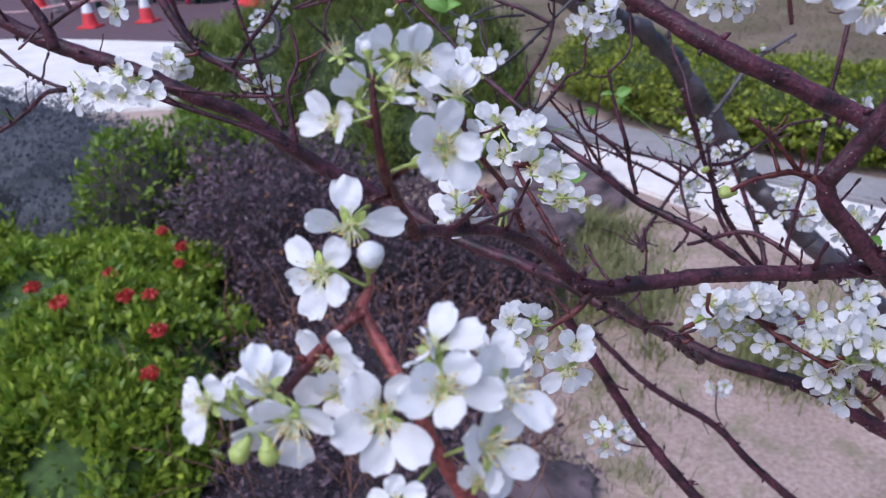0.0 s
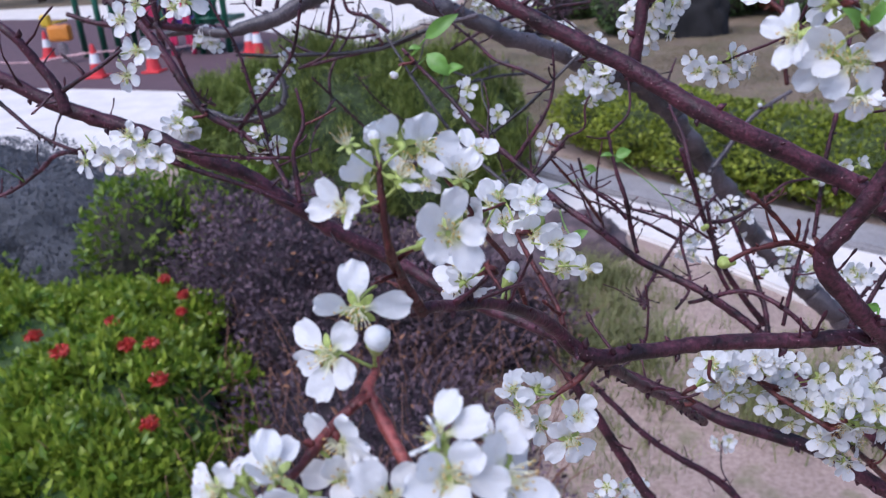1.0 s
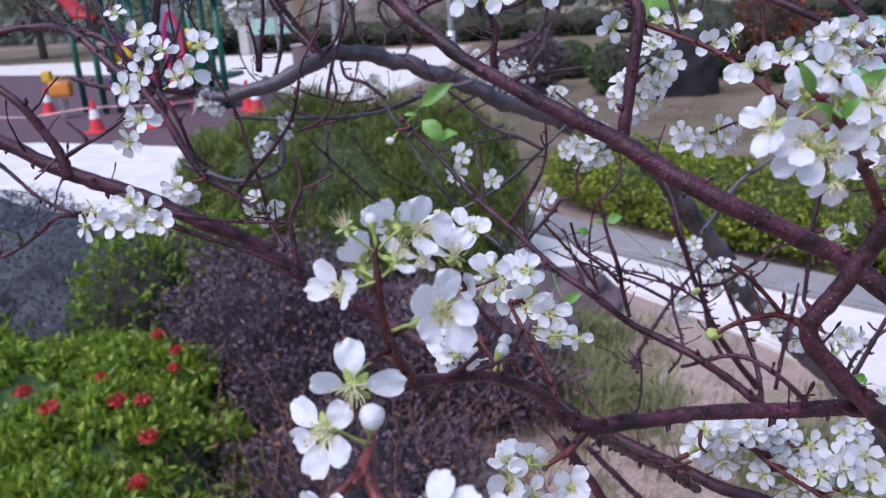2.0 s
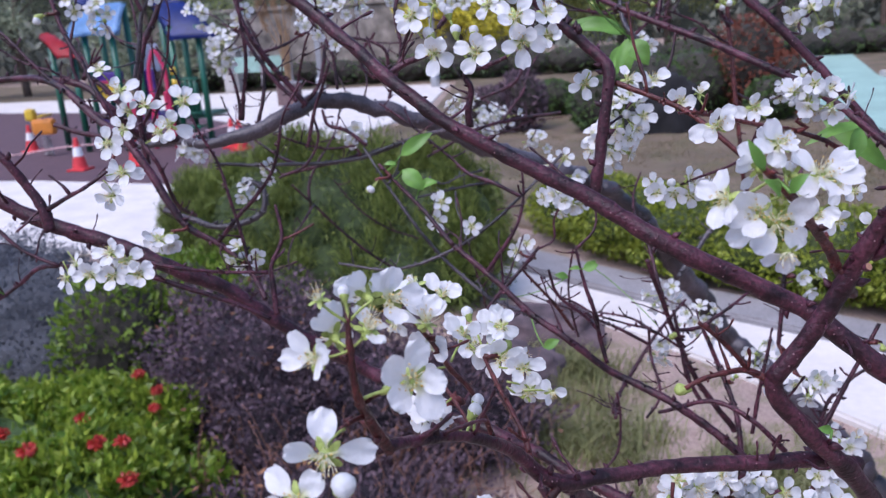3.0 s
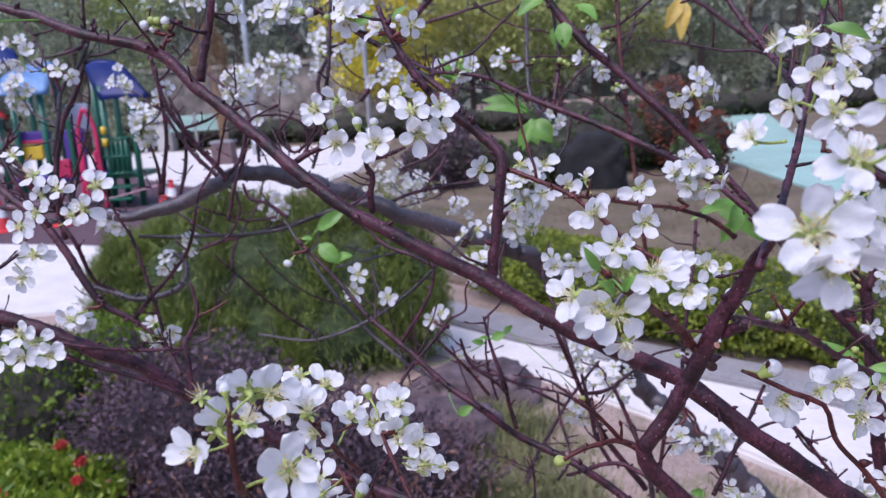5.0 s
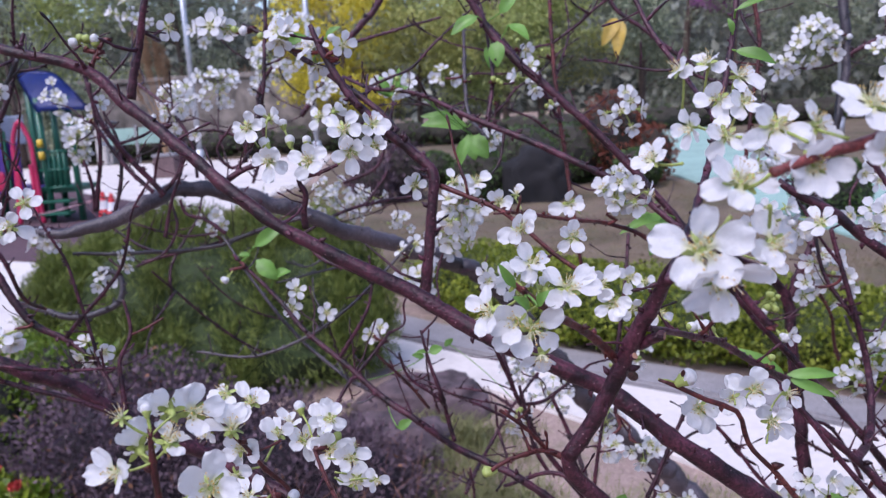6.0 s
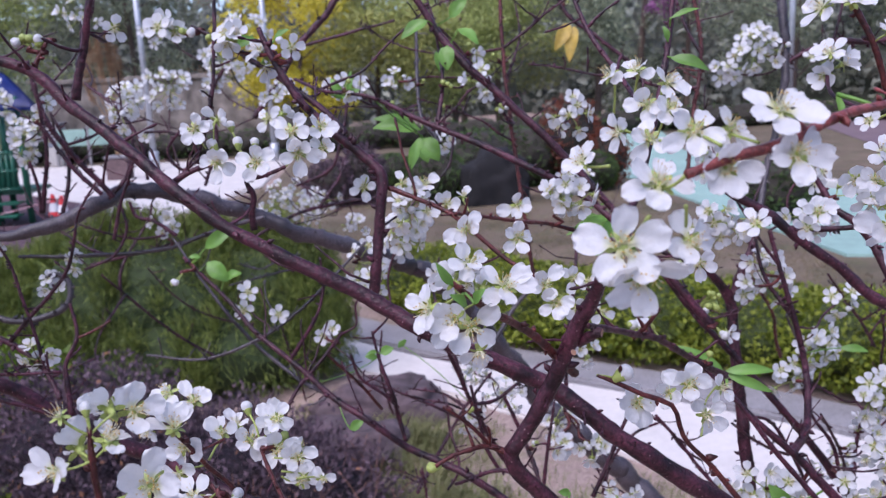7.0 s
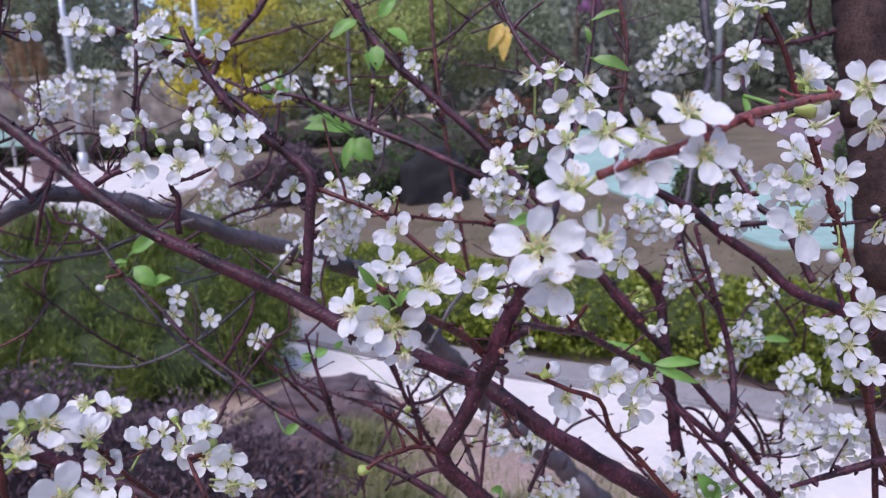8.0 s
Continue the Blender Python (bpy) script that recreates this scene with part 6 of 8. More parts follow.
blossom((0.0770, 0.2012, 1.6034), (-0.78, -0.58, 0.24), 0.0150, 'open', ((167, 32, 1), (125, -3, 1), (-84, 26, 1), (-39, 27, 1)))
blossom((0.0871, 0.2012, 1.5981), (0.14, -0.98, 0.17), 0.0172, 'open', ((-128, 12, 1), (-45, -1, 1), (34, 19, 1.05), (139, 3, 1)))
blossom((0.0888, 0.1997, 1.5920), (-0.03, -0.80, -0.60), 0.0120, 'open', ((180, 23, 1), (-85, 20, 1), (-64, -3, 1)))
blossom((0.0830, 0.2012, 1.6003), (-0.22, -0.96, 0.18), 0.0155, 'open', ((-121, 5, 1.1), (-161, 41, 1), (-92, 54, 1), (130, 45, 1)))
blossom((0.0878, 0.2057, 1.6136), (0.14, -0.85, 0.50), 0.0128, 'open', ((125, 32, 1), (28, -19, 1), (-113, 10, 1), (-164, 23, 1), (-87, 55, 1)))
blossom((0.0964, 0.2050, 1.6067), (0.24, -0.71, 0.67), 0.0165, 'open', ((133, 10, 1), (26, 16, 1), (-4, 12, 1), (-113, 28, 1), (-156, 7, 1)))
blossom((0.0837, 0.2037, 1.6089), (-0.42, 0.90, -0.04), 0.0130, 'open', ((69, 23, 1.07), (17, 3, 1), (-92, 43, 1)))
blossom((0.0907, 0.2043, 1.6071), (-0.13, 0.99, 0.03), 0.0115, 'open', ((-98, 49, 1), (118, 64, 1), (-148, 24, 1)))
blossom((-0.1314, 0.3920, 1.6156), (0.39, -0.84, 0.38), 0.0185, 'open', ((116, -1, 1), (65, -12, 1), (-13, 34, 1), (-83, 10, 1)))
blossom((-0.1382, 0.3890, 1.6048), (0.19, -0.93, 0.31), 0.0188, 'open', ((58, 38, 1), (-15, -17, 1.1), (-83, 20, 1), (152, -25, 1)))
blossom((-0.1435, 0.3879, 1.6019), (-0.02, -0.99, 0.12), 0.0140, 'open', ((151, -7, 1), (-89, 47, 1), (-48, 6, 1), (59, -8, 1)))
blossom((-0.1603, 0.3869, 1.6045), (-0.01, -0.91, 0.41), 0.0151, 'open', ((137, 12, 1), (22, 8, 1), (-49, 5, 1), (-169, -16, 1)))
blossom((-0.1683, 0.3848, 1.5983), (-0.02, -0.99, 0.12), 0.0182, 'open', ((176, -12, 1), (90, 9, 1), (18, 14, 1), (-36, 12, 1), (-87, 31, 1)))
blossom((-0.1612, 0.3907, 1.6220), (-0.10, -0.86, 0.51), 0.0188, 'open', ((129, -4, 1), (30, -7, 1), (-84, 36, 1), (-37, -1, 1)))
blossom((-0.1575, 0.3889, 1.6124), (-0.01, -0.95, 0.32), 0.0131, 'open', ((-178, -1, 1), (48, 1, 1), (-62, 0, 1), (136, -3, 1)))
blossom((-0.1495, 0.3902, 1.6146), (0.10, -0.73, 0.67), 0.0165, 'open', ((117, 26, 1), (-7, 10, 1), (-87, 17, 1), (2, 44, 1)))
blossom((-0.1620, 0.3823, 1.5843), (0.09, -0.98, 0.17), 0.0188, 'open', ((139, -13, 1), (35, 15, 1), (-2, -12, 1), (-60, 39, 1), (-175, -3, 1)))
blossom((-0.1680, 0.3795, 1.5739), (-0.02, -1.00, 0.02), 0.0181, 'open', ((78, 39, 1), (39, 12, 1), (-19, 18, 1), (-119, -15, 1), (-176, 7, 1)))
blossom((-0.1707, 0.3921, 1.6320), (-0.00, -0.65, 0.76), 0.0125, 'open', ((166, -3, 1), (86, 4, 1), (14, -4, 1), (-80, 12, 1)))
blossom((0.0553, 0.3872, 1.6140), (0.09, -0.97, 0.22), 0.0138, 'open', ((82, 36, 1), (-2, 29, 1), (-88, 10, 1), (-161, 0, 1), (145, 35, 1)))
blossom((0.0737, 0.3890, 1.6145), (0.20, -0.85, 0.49), 0.0157, 'open', ((99, -5, 1), (10, -3, 1), (-131, 15, 1), (-62, -12, 1)))
blossom((0.0845, 0.3897, 1.6133), (0.20, -0.79, 0.58), 0.0179, 'open', ((-175, 42, 1), (-139, 30, 1), (24, 18, 1), (-88, 43, 1)))
blossom((0.0936, 0.3763, 1.6051), (0.09, -0.95, 0.31), 0.0157, 'open', ((141, 36, 1), (90, 41, 1), (8, 1, 1), (-46, 39, 1), (-151, 16, 1)))
blossom((0.1018, 0.3777, 1.6081), (0.19, -0.53, 0.83), 0.0120, 'open', ((-172, 38, 1), (38, 53, 1.04), (55, -4, 1)))
blossom((0.0972, 0.3170, 1.6032), (-0.11, -0.97, 0.22), 0.0188, 'open', ((46, 19, 1), (2, 53, 1), (-153, -1, 1.11), (-125, 35, 1), (138, 70, 1)))
blossom((0.1337, 0.4192, 1.5966), (0.09, -0.95, 0.31), 0.0188, 'open', ((-165, -17, 1.25), (115, 55, 1), (12, -14, 1), (-48, 47, 1), (-107, 26, 1)))
blossom((0.1220, 0.3453, 1.5929), (0.19, -0.93, 0.31), 0.0179, 'open', ((152, 29, 1), (98, 38, 1), (6, -25, 1), (-142, -8, 1), (-85, 39, 1)))
blossom((-0.1807, 0.3705, 1.5377), (0.14, -0.96, 0.25), 0.0188, 'open', ((95, 50, 1), (32, 26, 1), (-16, 3, 1), (-74, 28, 1), (-174, 4, 1)))
blossom((-0.1698, 0.3718, 1.5364), (0.14, -0.96, 0.25), 0.0187, 'open', ((85, 53, 1), (29, 0, 1), (-17, 22, 1), (-92, 38, 1), (163, -16, 1)))
blossom((-0.1638, 0.3744, 1.5429), (0.14, -0.93, 0.35), 0.0188, 'open', ((118, -3, 1), (36, -14, 1.08), (-33, 24, 1), (174, -25, 1)))
blossom((-0.1708, 0.3745, 1.5471), (0.04, -0.89, 0.45), 0.0188, 'open', ((-176, 8, 1), (50, 40, 1), (5, 25, 1), (-93, 30, 1)))
blossom((-0.1575, 0.3735, 1.5361), (0.33, -0.91, 0.24), 0.0184, 'open', ((96, 38, 1), (44, 7, 1), (-3, 30, 1), (-82, 45, 1), (-142, 59, 1)))
blossom((-0.1925, 0.3686, 1.5368), (-0.37, -0.89, 0.25), 0.0130, 'open', ((124, 8, 1), (54, -13, 1), (-73, -11, 1.23), (-113, 12, 1)))
blossom((-0.1874, 0.3710, 1.5429), (-0.26, -0.85, 0.45), 0.0120, 'open', ((-146, -9, 1), (83, 10, 1), (19, 12, 1)))
blossom((-0.1474, 0.3791, 1.5517), (0.24, -0.75, 0.61), 0.0163, 'open', ((-161, 49, 1), (97, -24, 1), (-7, 7, 1), (-92, 41, 1)))
blossom((0.1508, 0.2695, 1.5455), (-0.18, -0.96, 0.21), 0.0188, 'open', ((166, 44, 1), (3, 47, 1), (-72, 14, 1.08), (-128, 51, 1), (107, 34, 1)))
blossom((0.1697, 0.2691, 1.5513), (-0.27, -0.91, 0.30), 0.0188, 'open', ((163, 10, 1), (127, 51, 1), (69, 26, 1), (18, 33, 1), (-84, 54, 1)))
blossom((0.1750, 0.2664, 1.5403), (0.00, -1.00, -0.00), 0.0168, 'open', ((126, 10, 1), (38, 16, 1), (-37, 7, 1), (-90, -6, 1)))
blossom((0.1809, 0.2678, 1.5495), (0.42, -0.89, 0.15), 0.0130, 'open', ((124, 16, 1), (-63, 25, 1), (-151, 9, 1)))
blossom((0.1623, 0.2691, 1.5485), (-0.47, -0.83, 0.30), 0.0140, 'open', ((136, 57, 1), (96, -1, 1.25), (-20, 46, 1), (-83, 40, 1)))
blossom((0.2162, 0.2314, 1.6233), (-0.10, -1.00, 0.00), 0.0162, 'open', ((137, 18, 1), (-156, 25, 1), (-115, 33, 1), (19, -25, 1), (-39, 7, 1)))
blossom((0.2106, 0.2322, 1.6249), (-0.37, -0.88, 0.30), 0.0122, 'open', ((146, 33, 1), (-166, 16, 1), (-120, 43, 1), (51, 61, 1)))
blossom((0.1975, 0.2041, 1.6538), (0.23, -0.65, 0.73), 0.0165, 'open', ((98, 41, 1.05), (7, 37, 1), (-1, -7, 1), (50, 31, 1)))
blossom((0.2144, 0.2291, 1.6115), (-0.20, -0.98, 0.01), 0.0188, 'open', ((168, -21, 1.15), (-163, 34, 1), (-87, 15, 1.25), (62, 44, 1)))
blossom((0.2174, 0.2406, 1.6681), (0.07, -0.67, 0.74), 0.0110, 'open', ((-168, 24, 1), (21, -9, 1), (58, 1, 1)))
leaf((0.0825, 0.1956, 1.6104), (0.0786, 0.1937, 1.6169), 0.0024, LEAF)
leaf((0.0855, 0.1946, 1.6053), (0.0810, 0.1919, 1.6091), 0.0026, LEAF)
leaf((0.0877, 0.1950, 1.6056), (0.0906, 0.1934, 1.6096), 0.0026, LEAF)
blossom((0.0142, 0.2098, 1.5800), (0.07, -0.71, 0.70), 0.0125, 'open', ((121, 17, 1), (73, -24, 1), (7, 27, 1), (-123, 48, 1)))
blossom((0.0084, 0.2089, 1.5831), (-0.24, -0.70, 0.67), 0.0120, 'open', ((-173, -7, 1), (151, -25, 1), (-48, 13, 1)))
blossom((0.0094, 0.2143, 1.5653), (-0.08, -0.98, 0.20), 0.0130, 'open', ((128, 36, 1), (20, 27, 1), (-116, -21, 1), (-158, 0, 1), (-16, 34, 1)))
blossom((0.0067, 0.2150, 1.5574), (-0.20, -0.97, -0.10), 0.0115, 'open', ((172, -10, 1), (-121, -3, 1), (27, 1, 1)))
blossom((0.0171, 0.2238, 1.5646), (-0.04, -0.78, 0.62), 0.0120, 'open', ((140, 24, 1.11), (106, -22, 1), (17, 35, 1), (-123, 64, 1)))
blossom((0.0297, 0.2771, 1.5306), (0.12, -0.98, 0.19), 0.0155, 'open', ((141, 31, 1), (98, 30, 1), (19, 24, 1), (-49, 13, 1), (-136, 53, 1)))
blossom((0.0318, 0.2718, 1.5253), (-0.10, -0.99, -0.10), 0.0125, 'open', ((162, 5, 1.07), (83, 3, 1), (17, 10, 1), (-95, -13, 1)))
blossom((0.0387, 0.2692, 1.5255), (0.31, -0.95, -0.04), 0.0115, 'open', ((121, -5, 1), (24, 36, 1), (-167, 55, 1)))
blossom((0.0225, 0.2834, 1.5431), (-0.08, -0.95, 0.30), 0.0130, 'open', ((124, 5, 1.08), (63, -10, 1.04), (-23, -10, 1), (-103, 45, 1), (-170, -23, 1)))

# the trunk down to the ground
branch("trunk", TRUNK, [(0.47, 0.52, 0.98, 0.030), (0.475, 0.53, 0.8, 0.036), (0.47, 0.54, 0.5, 0.040), (0.47, 0.52, 0.15, 0.046), (0.47, 0.52, -0.03, 0.062)], 0)


# fine side twigs in the depth of the crown
td = rng("side twigs")
homes = [line for line in LINES if len(line) > 20 and sum(q.y for q in line) / len(line) > 0.42]
for k in range(56):
    line = homes[td.randrange(len(homes))]
    q = line[td.randrange(3, len(line) - 2)]
    if q.y < 0.38 or q.z < 1.25 or q.z < 1.5 and -0.05 < q.x < 0.08:
        continue
    d = Vector((td.uniform(-1, 1), td.uniform(-0.3, 0.6), td.uniform(-0.1, 1.2))).normalized()
    rows, p, r, n = [], q.copy(), td.uniform(0.0009, 0.0016), td.randrange(5, 9)
    for i in range(n):
        rows.append((p.x, p.y, p.z, r * (1 - 0.7 * i / n)))
        p = p + d * td.uniform(0.012, 0.024)
        d = (d + Vector((td.uniform(-1, 1), td.uniform(-0.6, 0.6), td.uniform(-0.8, 1.0))) * 0.35).normalized()
    branch("twig", DARK, rows, 2)

# small spurs of buds and late blossoms along the thinner limbs
sd = rng("spurs")
for line, slim in zip(list(LINES), list(SLIM)):
    if not slim or len(line) < 12:
        continue
    for k in range(1 + len(line) // 45):
        q = line[sd.randrange(4, len(line) - 2)]
        if q.y < 0.3 or q.x < 0.11 and q.z < 1.515 or q.x < 0.03 and q.z < 1.62:  # the low inner shoots are bare
            continue
        kind = sd.random()
        if kind < 0.4:
            continue
        flowers, closed = (0, sd.randrange(1, 4)) if kind < 0.8 else (sd.randrange(1, 3), 1) if kind < 0.95 else (4, 2)
        spread = 0.004 + 0.0035 * flowers
        cluster(q + Vector((sd.uniform(-0.008, 0.008), -0.004, sd.uniform(0.002, 0.008))), flowers, spread, spread, closed, 0.0140)


# ---- the ground and paving ----
def soil_material():
    m, n, l, b = material("soil", 0.95)
    c = coords(n)
    big, mid, fine = noise_tex(n, l, 0.9, 4, c), noise_tex(n, l, 6, 5, c), noise_tex(n, l, 60, 6, c)
    r = ramp(n, [(0.3, (0.22, 0.152, 0.125)), (0.55, (0.34, 0.247, 0.208)), (0.75, (0.41, 0.315, 0.27))])
    l.new(fine.outputs[0], r.inputs[0])
    g = ramp(n, [(0.52, (0, 0, 0)), (0.70, (0.7, 0.7, 0.7))])
    l.new(mid.outputs[0], g.inputs[0])
    col = mix(n, l, r.outputs[0], (0.13, 0.13, 0.05), g.outputs[0])
    s = ramp(n, [(0.35, (0.75, 0.75, 0.75)), (0.65, (1.1, 1.1, 1.1))])
    l.new(big.outputs[0], s.inputs[0])
    l.new(mix(n, l, col, s.outputs[0], 1.0, "MULTIPLY"), b.inputs["Base Color"])
    bump(n, l, b, fine.outputs[0], 0.5, 0.008)
    return m


SOIL = soil_material()
CONCRETE = plain("pale_paving", (0.60, 0.555, 0.52), 0.75, 25, 0.06, 0.002)
# grey of cap stones and fittings, and of the painted shade by the hedge
STONE_AND_SHADE = plain("grey_stone_and_shade", (0.25, 0.235, 0.24), 0.7, 60, 0.2, 0.002)
RUBBER = plain("maroon_rubber", (0.085, 0.045, 0.055), 0.9, 30, 0.25, 0.003)
ROCK = plain("garden_rock", (0.095, 0.066, 0.072), 0.9, 9, 0.6, 0.04)
COURT = plain("mint_court", (0.27, 0.41, 0.35), 0.8, 8, 0.12)


def ground():
    bm = bmesh.new()
    n = 60
    for i in range(n + 1):
        for j in range(n + 1):
            u, v = 2 * i / n - 1, 2 * j / n - 1
            x, y = math.copysign(abs(u) ** 4, u) * 1500 + u * 9, math.copysign(abs(v) ** 4, v) * 1500 + v * 9 + 4
            near = max(0.0, 1 - math.hypot(x, y - 3) / 12)
            bm.verts.new((x, y, 0.03 * near * noise.noise((x * 1.3, y * 1.3, 0)) - 0.03))
    bm.verts.ensure_lookup_table()
    for i in range(n):
        for j in range(n):
            a = i * (n + 1) + j
            bm.faces.new([bm.verts[k] for k in (a, a + n + 1, a + n + 2, a + 1)])
    me = bpy.data.meshes.new("ground")
    bm.to_mesh(me)
    bm.free()
    me.materials.append(SOIL)
    put("ground", me, None, "dry brown soil with thin patches of grass", "ground", kind="structure")


ground()


def slab(name, outline, low, high, mat, label, category, rim=0.015):
    """A flat paved area with a rounded edge."""
    bm = bmesh.new()
    face = bm.faces.new([bm.verts.new((x, y, low)) for x, y in outline])
    top = bmesh.ops.extrude_face_region(bm, geom=[face])
    vs = [v for v in top["geom"] if isinstance(v, bmesh.types.BMVert)]
    bmesh.ops.translate(bm, verts=vs, vec=(0, 0, high - low))
    bmesh.ops.recalc_face_normals(bm, faces=bm.faces[:])
    edges = [e for e in bm.edges if all(abs(v.co.z - high) < 1e-6 for v in e.verts) and len(e.link_faces) == 2]
    bmesh.ops.bevel(bm, geom=edges, offset=rim, segments=2, affect="EDGES")
    me = bpy.data.meshes.new(name)
    bm.to_mesh(me)
    bm.free()
    me.materials.append(mat)
    return put(name, me, None, label, category, kind="structure")


def bent(points, step=0.4):
    return [tuple(p[:2]) for p, r in smooth_line([(x, y, 0, 1) for x, y in points], step)]


NEAR_EDGE = bent([(-9.0, 6.0), (-4.65, 5.9), (-3.3, 6.1), (-1.6, 5.55), (-0.36, 4.81), (0.32, 4.2), (1.1, 3.3), (1.42, 2.85), (2.3, 1.2), (3.2, -1.0), (5.0, -6.0), (8.0, -14.0)])
PATH_FAR = bent([(-9.0, 9.8), (-7.2, 9.75), (-4.6, 9.0), (-2.6, 7.6), (-0.95, 6.2), (-0.2, 5.25), (0.52, 4.6), (1.07, 4.2), (2.0, 3.45), (2.5, 2.9), (3.4, 1.55), (4.6, -1.0), (6.6, -6.0), (9.8, -14.0)])
slab("pavement", NEAR_EDGE + PATH_FAR[::-1], -0.08, 0.0, CONCRETE, "pale smooth concrete garden walkway", "path")
# raised grey strip added where the hedge only shades the walkway
SHADE_STRIP_FAR = bent([(-2.6, 7.9), (-0.85, 6.5), (-0.05, 5.6), (0.68, 4.92), (1.2, 4.5), (2.15, 3.75), (2.68, 3.15), (3.6, 1.8), (4.9, -1.0), (6.9, -6.0), (10.1, -14.0)])
SHADE_STRIP_NEAR = bent([(-2.6, 7.604), (-0.946, 6.21), (-0.195, 5.258), (0.525, 4.607), (1.075, 4.207), (2.005, 3.457), (2.506, 2.905), (3.407, 1.553), (4.61, -1.0), (6.61, -6.0), (9.81, -14.0)])
slab("kerb", SHADE_STRIP_NEAR + SHADE_STRIP_FAR[::-1], -0.08, 0.03, STONE_AND_SHADE, "grey walkway strip along the hedge, with the hedge's shade in its colour", "kerb")
slab("playground_floor", [(-22, 9.81), (-9.0, 9.81), (-7.2, 9.76), (-4.6, 9.01), (-4.2, 11.5), (-5.0, 14.0), (-9.5, 19.0), (-22, 24)], -0.08, 0.012, RUBBER, "dark maroon rubber playground surface", "playground floor")
slab("far_pavement", [(-4.19, 11.6), (-3.2, 13.0), (-2.6, 16.0), (-3.0, 24.0), (-22, 27), (-22, 24.05), (-9.5, 19.05), (-4.98, 14.03)], -0.08, 0.0, CONCRETE, "pale paved plaza behind the playground", "pavement")
slab("sports_court", [(4.2, 6.9), (7.4, 5.9), (6.9, 9.4), (6.3, 12.0), (7.2, 19.0), (9.4, 27.0), (5.6, 27.0), (4.3, 16.0)], -0.08, 0.02, COURT, "faded mint-green painted sports court", "court")
slab("court_border", [(7.42, 5.9), (7.65, 5.9), (7.12, 9.45), (6.53, 12.05), (7.4, 18.9), (7.22, 19.0), (6.32, 12.0), (6.92, 9.4)], -0.08, 0.12, CONCRETE, "pale concrete edge of the sports court", "kerb")


def lawn_material():
    m, n, l, b = material("dry_lawn", 0.95)
    c = coords(n)
    r = ramp(n, [(0.3, (0.08, 0.062, 0.036)), (0.5, (0.14, 0.10, 0.066)), (0.72, (0.205, 0.15, 0.105))])
    l.new(noise_tex(n, l, 1.1, 6, c).outputs[0], r.inputs[0])
    patch = ramp(n, [(0.48, (0, 0, 0)), (0.66, (0.5, 0.5, 0.5))])
    l.new(noise_tex(n, l, 2.6, 5, c, 0.65).outputs[0], patch.inputs[0])
    col = mix(n, l, r.outputs[0], (0.085, 0.10, 0.03), patch.outputs[0])
    g = ramp(n, [(0.3, (0.6, 0.6, 0.6)), (0.7, (1.2, 1.2, 1.2))])
    fine = noise_tex(n, l, 28, 6, c, 0.7)
    l.new(fine.outputs[0], g.inputs[0])
    l.new(mix(n, l, col, g.outputs[0], 1.0, "MULTIPLY"), b.inputs["Base Color"])
    bump(n, l, b, fine.outputs[0], 0.6, 0.02)
    return m


LAWN = lawn_material()
slab("lawn", [(-2.4, 8.4), (-0.6, 6.9), (0.6, 5.6), (2.4, 4.35), (3.4, 2.6), (4.2, 1.2), (30, 0), (34, 40), (-30, 40), (-30, 26), (-2.9, 25), (-2.4, 16), (-2.9, 12.8), (-4.0, 11.0)], -0.08, -0.005, LAWN, "dry tan lawn beyond the hedge", "lawn")


# ---- foliage ----
def leaf_cloud(blobs, count, length, width, seed, shell=0.35, droop=0.0, lumps=0.18, upright=0.0):
    """Leaves scattered over the outer shell of overlapping rounded masses: (centre, radii) rows."""
    r = np.random.RandomState(seed)
    vol = np.array([b[1][0] * b[1][1] + b[1][1] * b[1][2] + b[1][0] * b[1][2] for b in blobs])
    pick = r.choice(len(blobs), count, p=vol / vol.sum())
    cen, rad = np.array([b[0] for b in blobs])[pick], np.array([b[1] for b in blobs])[pick]
    d = r.normal(size=(count, 3))
    d /= np.linalg.norm(d, axis=1)[:, None]
    f = np.sin(d[:, 0] * 7 + pick * 2.1) * np.sin(d[:, 1] * 6 + pick) * np.cos(d[:, 2] * 8 + pick * 0.7)
    f2 = np.sin(d[:, 0] * 17 + pick) * np.sin(d[:, 1] * 19 + 2 * pick) * np.cos(d[:, 2] * 15)
    q = (1 - shell * r.rand(count) ** 1.6) * (1 + lumps * f + 0.6 * lumps * f2)
    p = cen + d * rad * q[:, None]
    keep = p[:, 2] > 0.0
    p, d = p[keep], d[keep]
    n = len(p)
    along = d + r.normal(size=(n, 3)) * 0.75 + np.array([0, 0, upright - droop])
    along /= np.linalg.norm(along, axis=1)[:, None]
    side = np.cross(along, r.normal(size=(n, 3)))
    side /= np.linalg.norm(side, axis=1)[:, None]
    nor = np.cross(along, side)
    L = length * r.uniform(0.6, 1.25, n)[:, None]
    Wd = width * r.uniform(0.7, 1.2, n)[:, None]
    v = np.stack([p - along * L * 0.5, p + side * Wd * 0.5 + nor * Wd * 0.18, p + along * L * 0.5 - nor * L * 0.1, p - side * Wd * 0.5 + nor * Wd * 0.18], 1).reshape(-1, 3)
    k = np.arange(n)[:, None] * 4
    faces = np.concatenate([k + np.array([[0, 1, 2]]), k + np.array([[0, 2, 3]])], 1).reshape(-1, 3)
    return v, faces


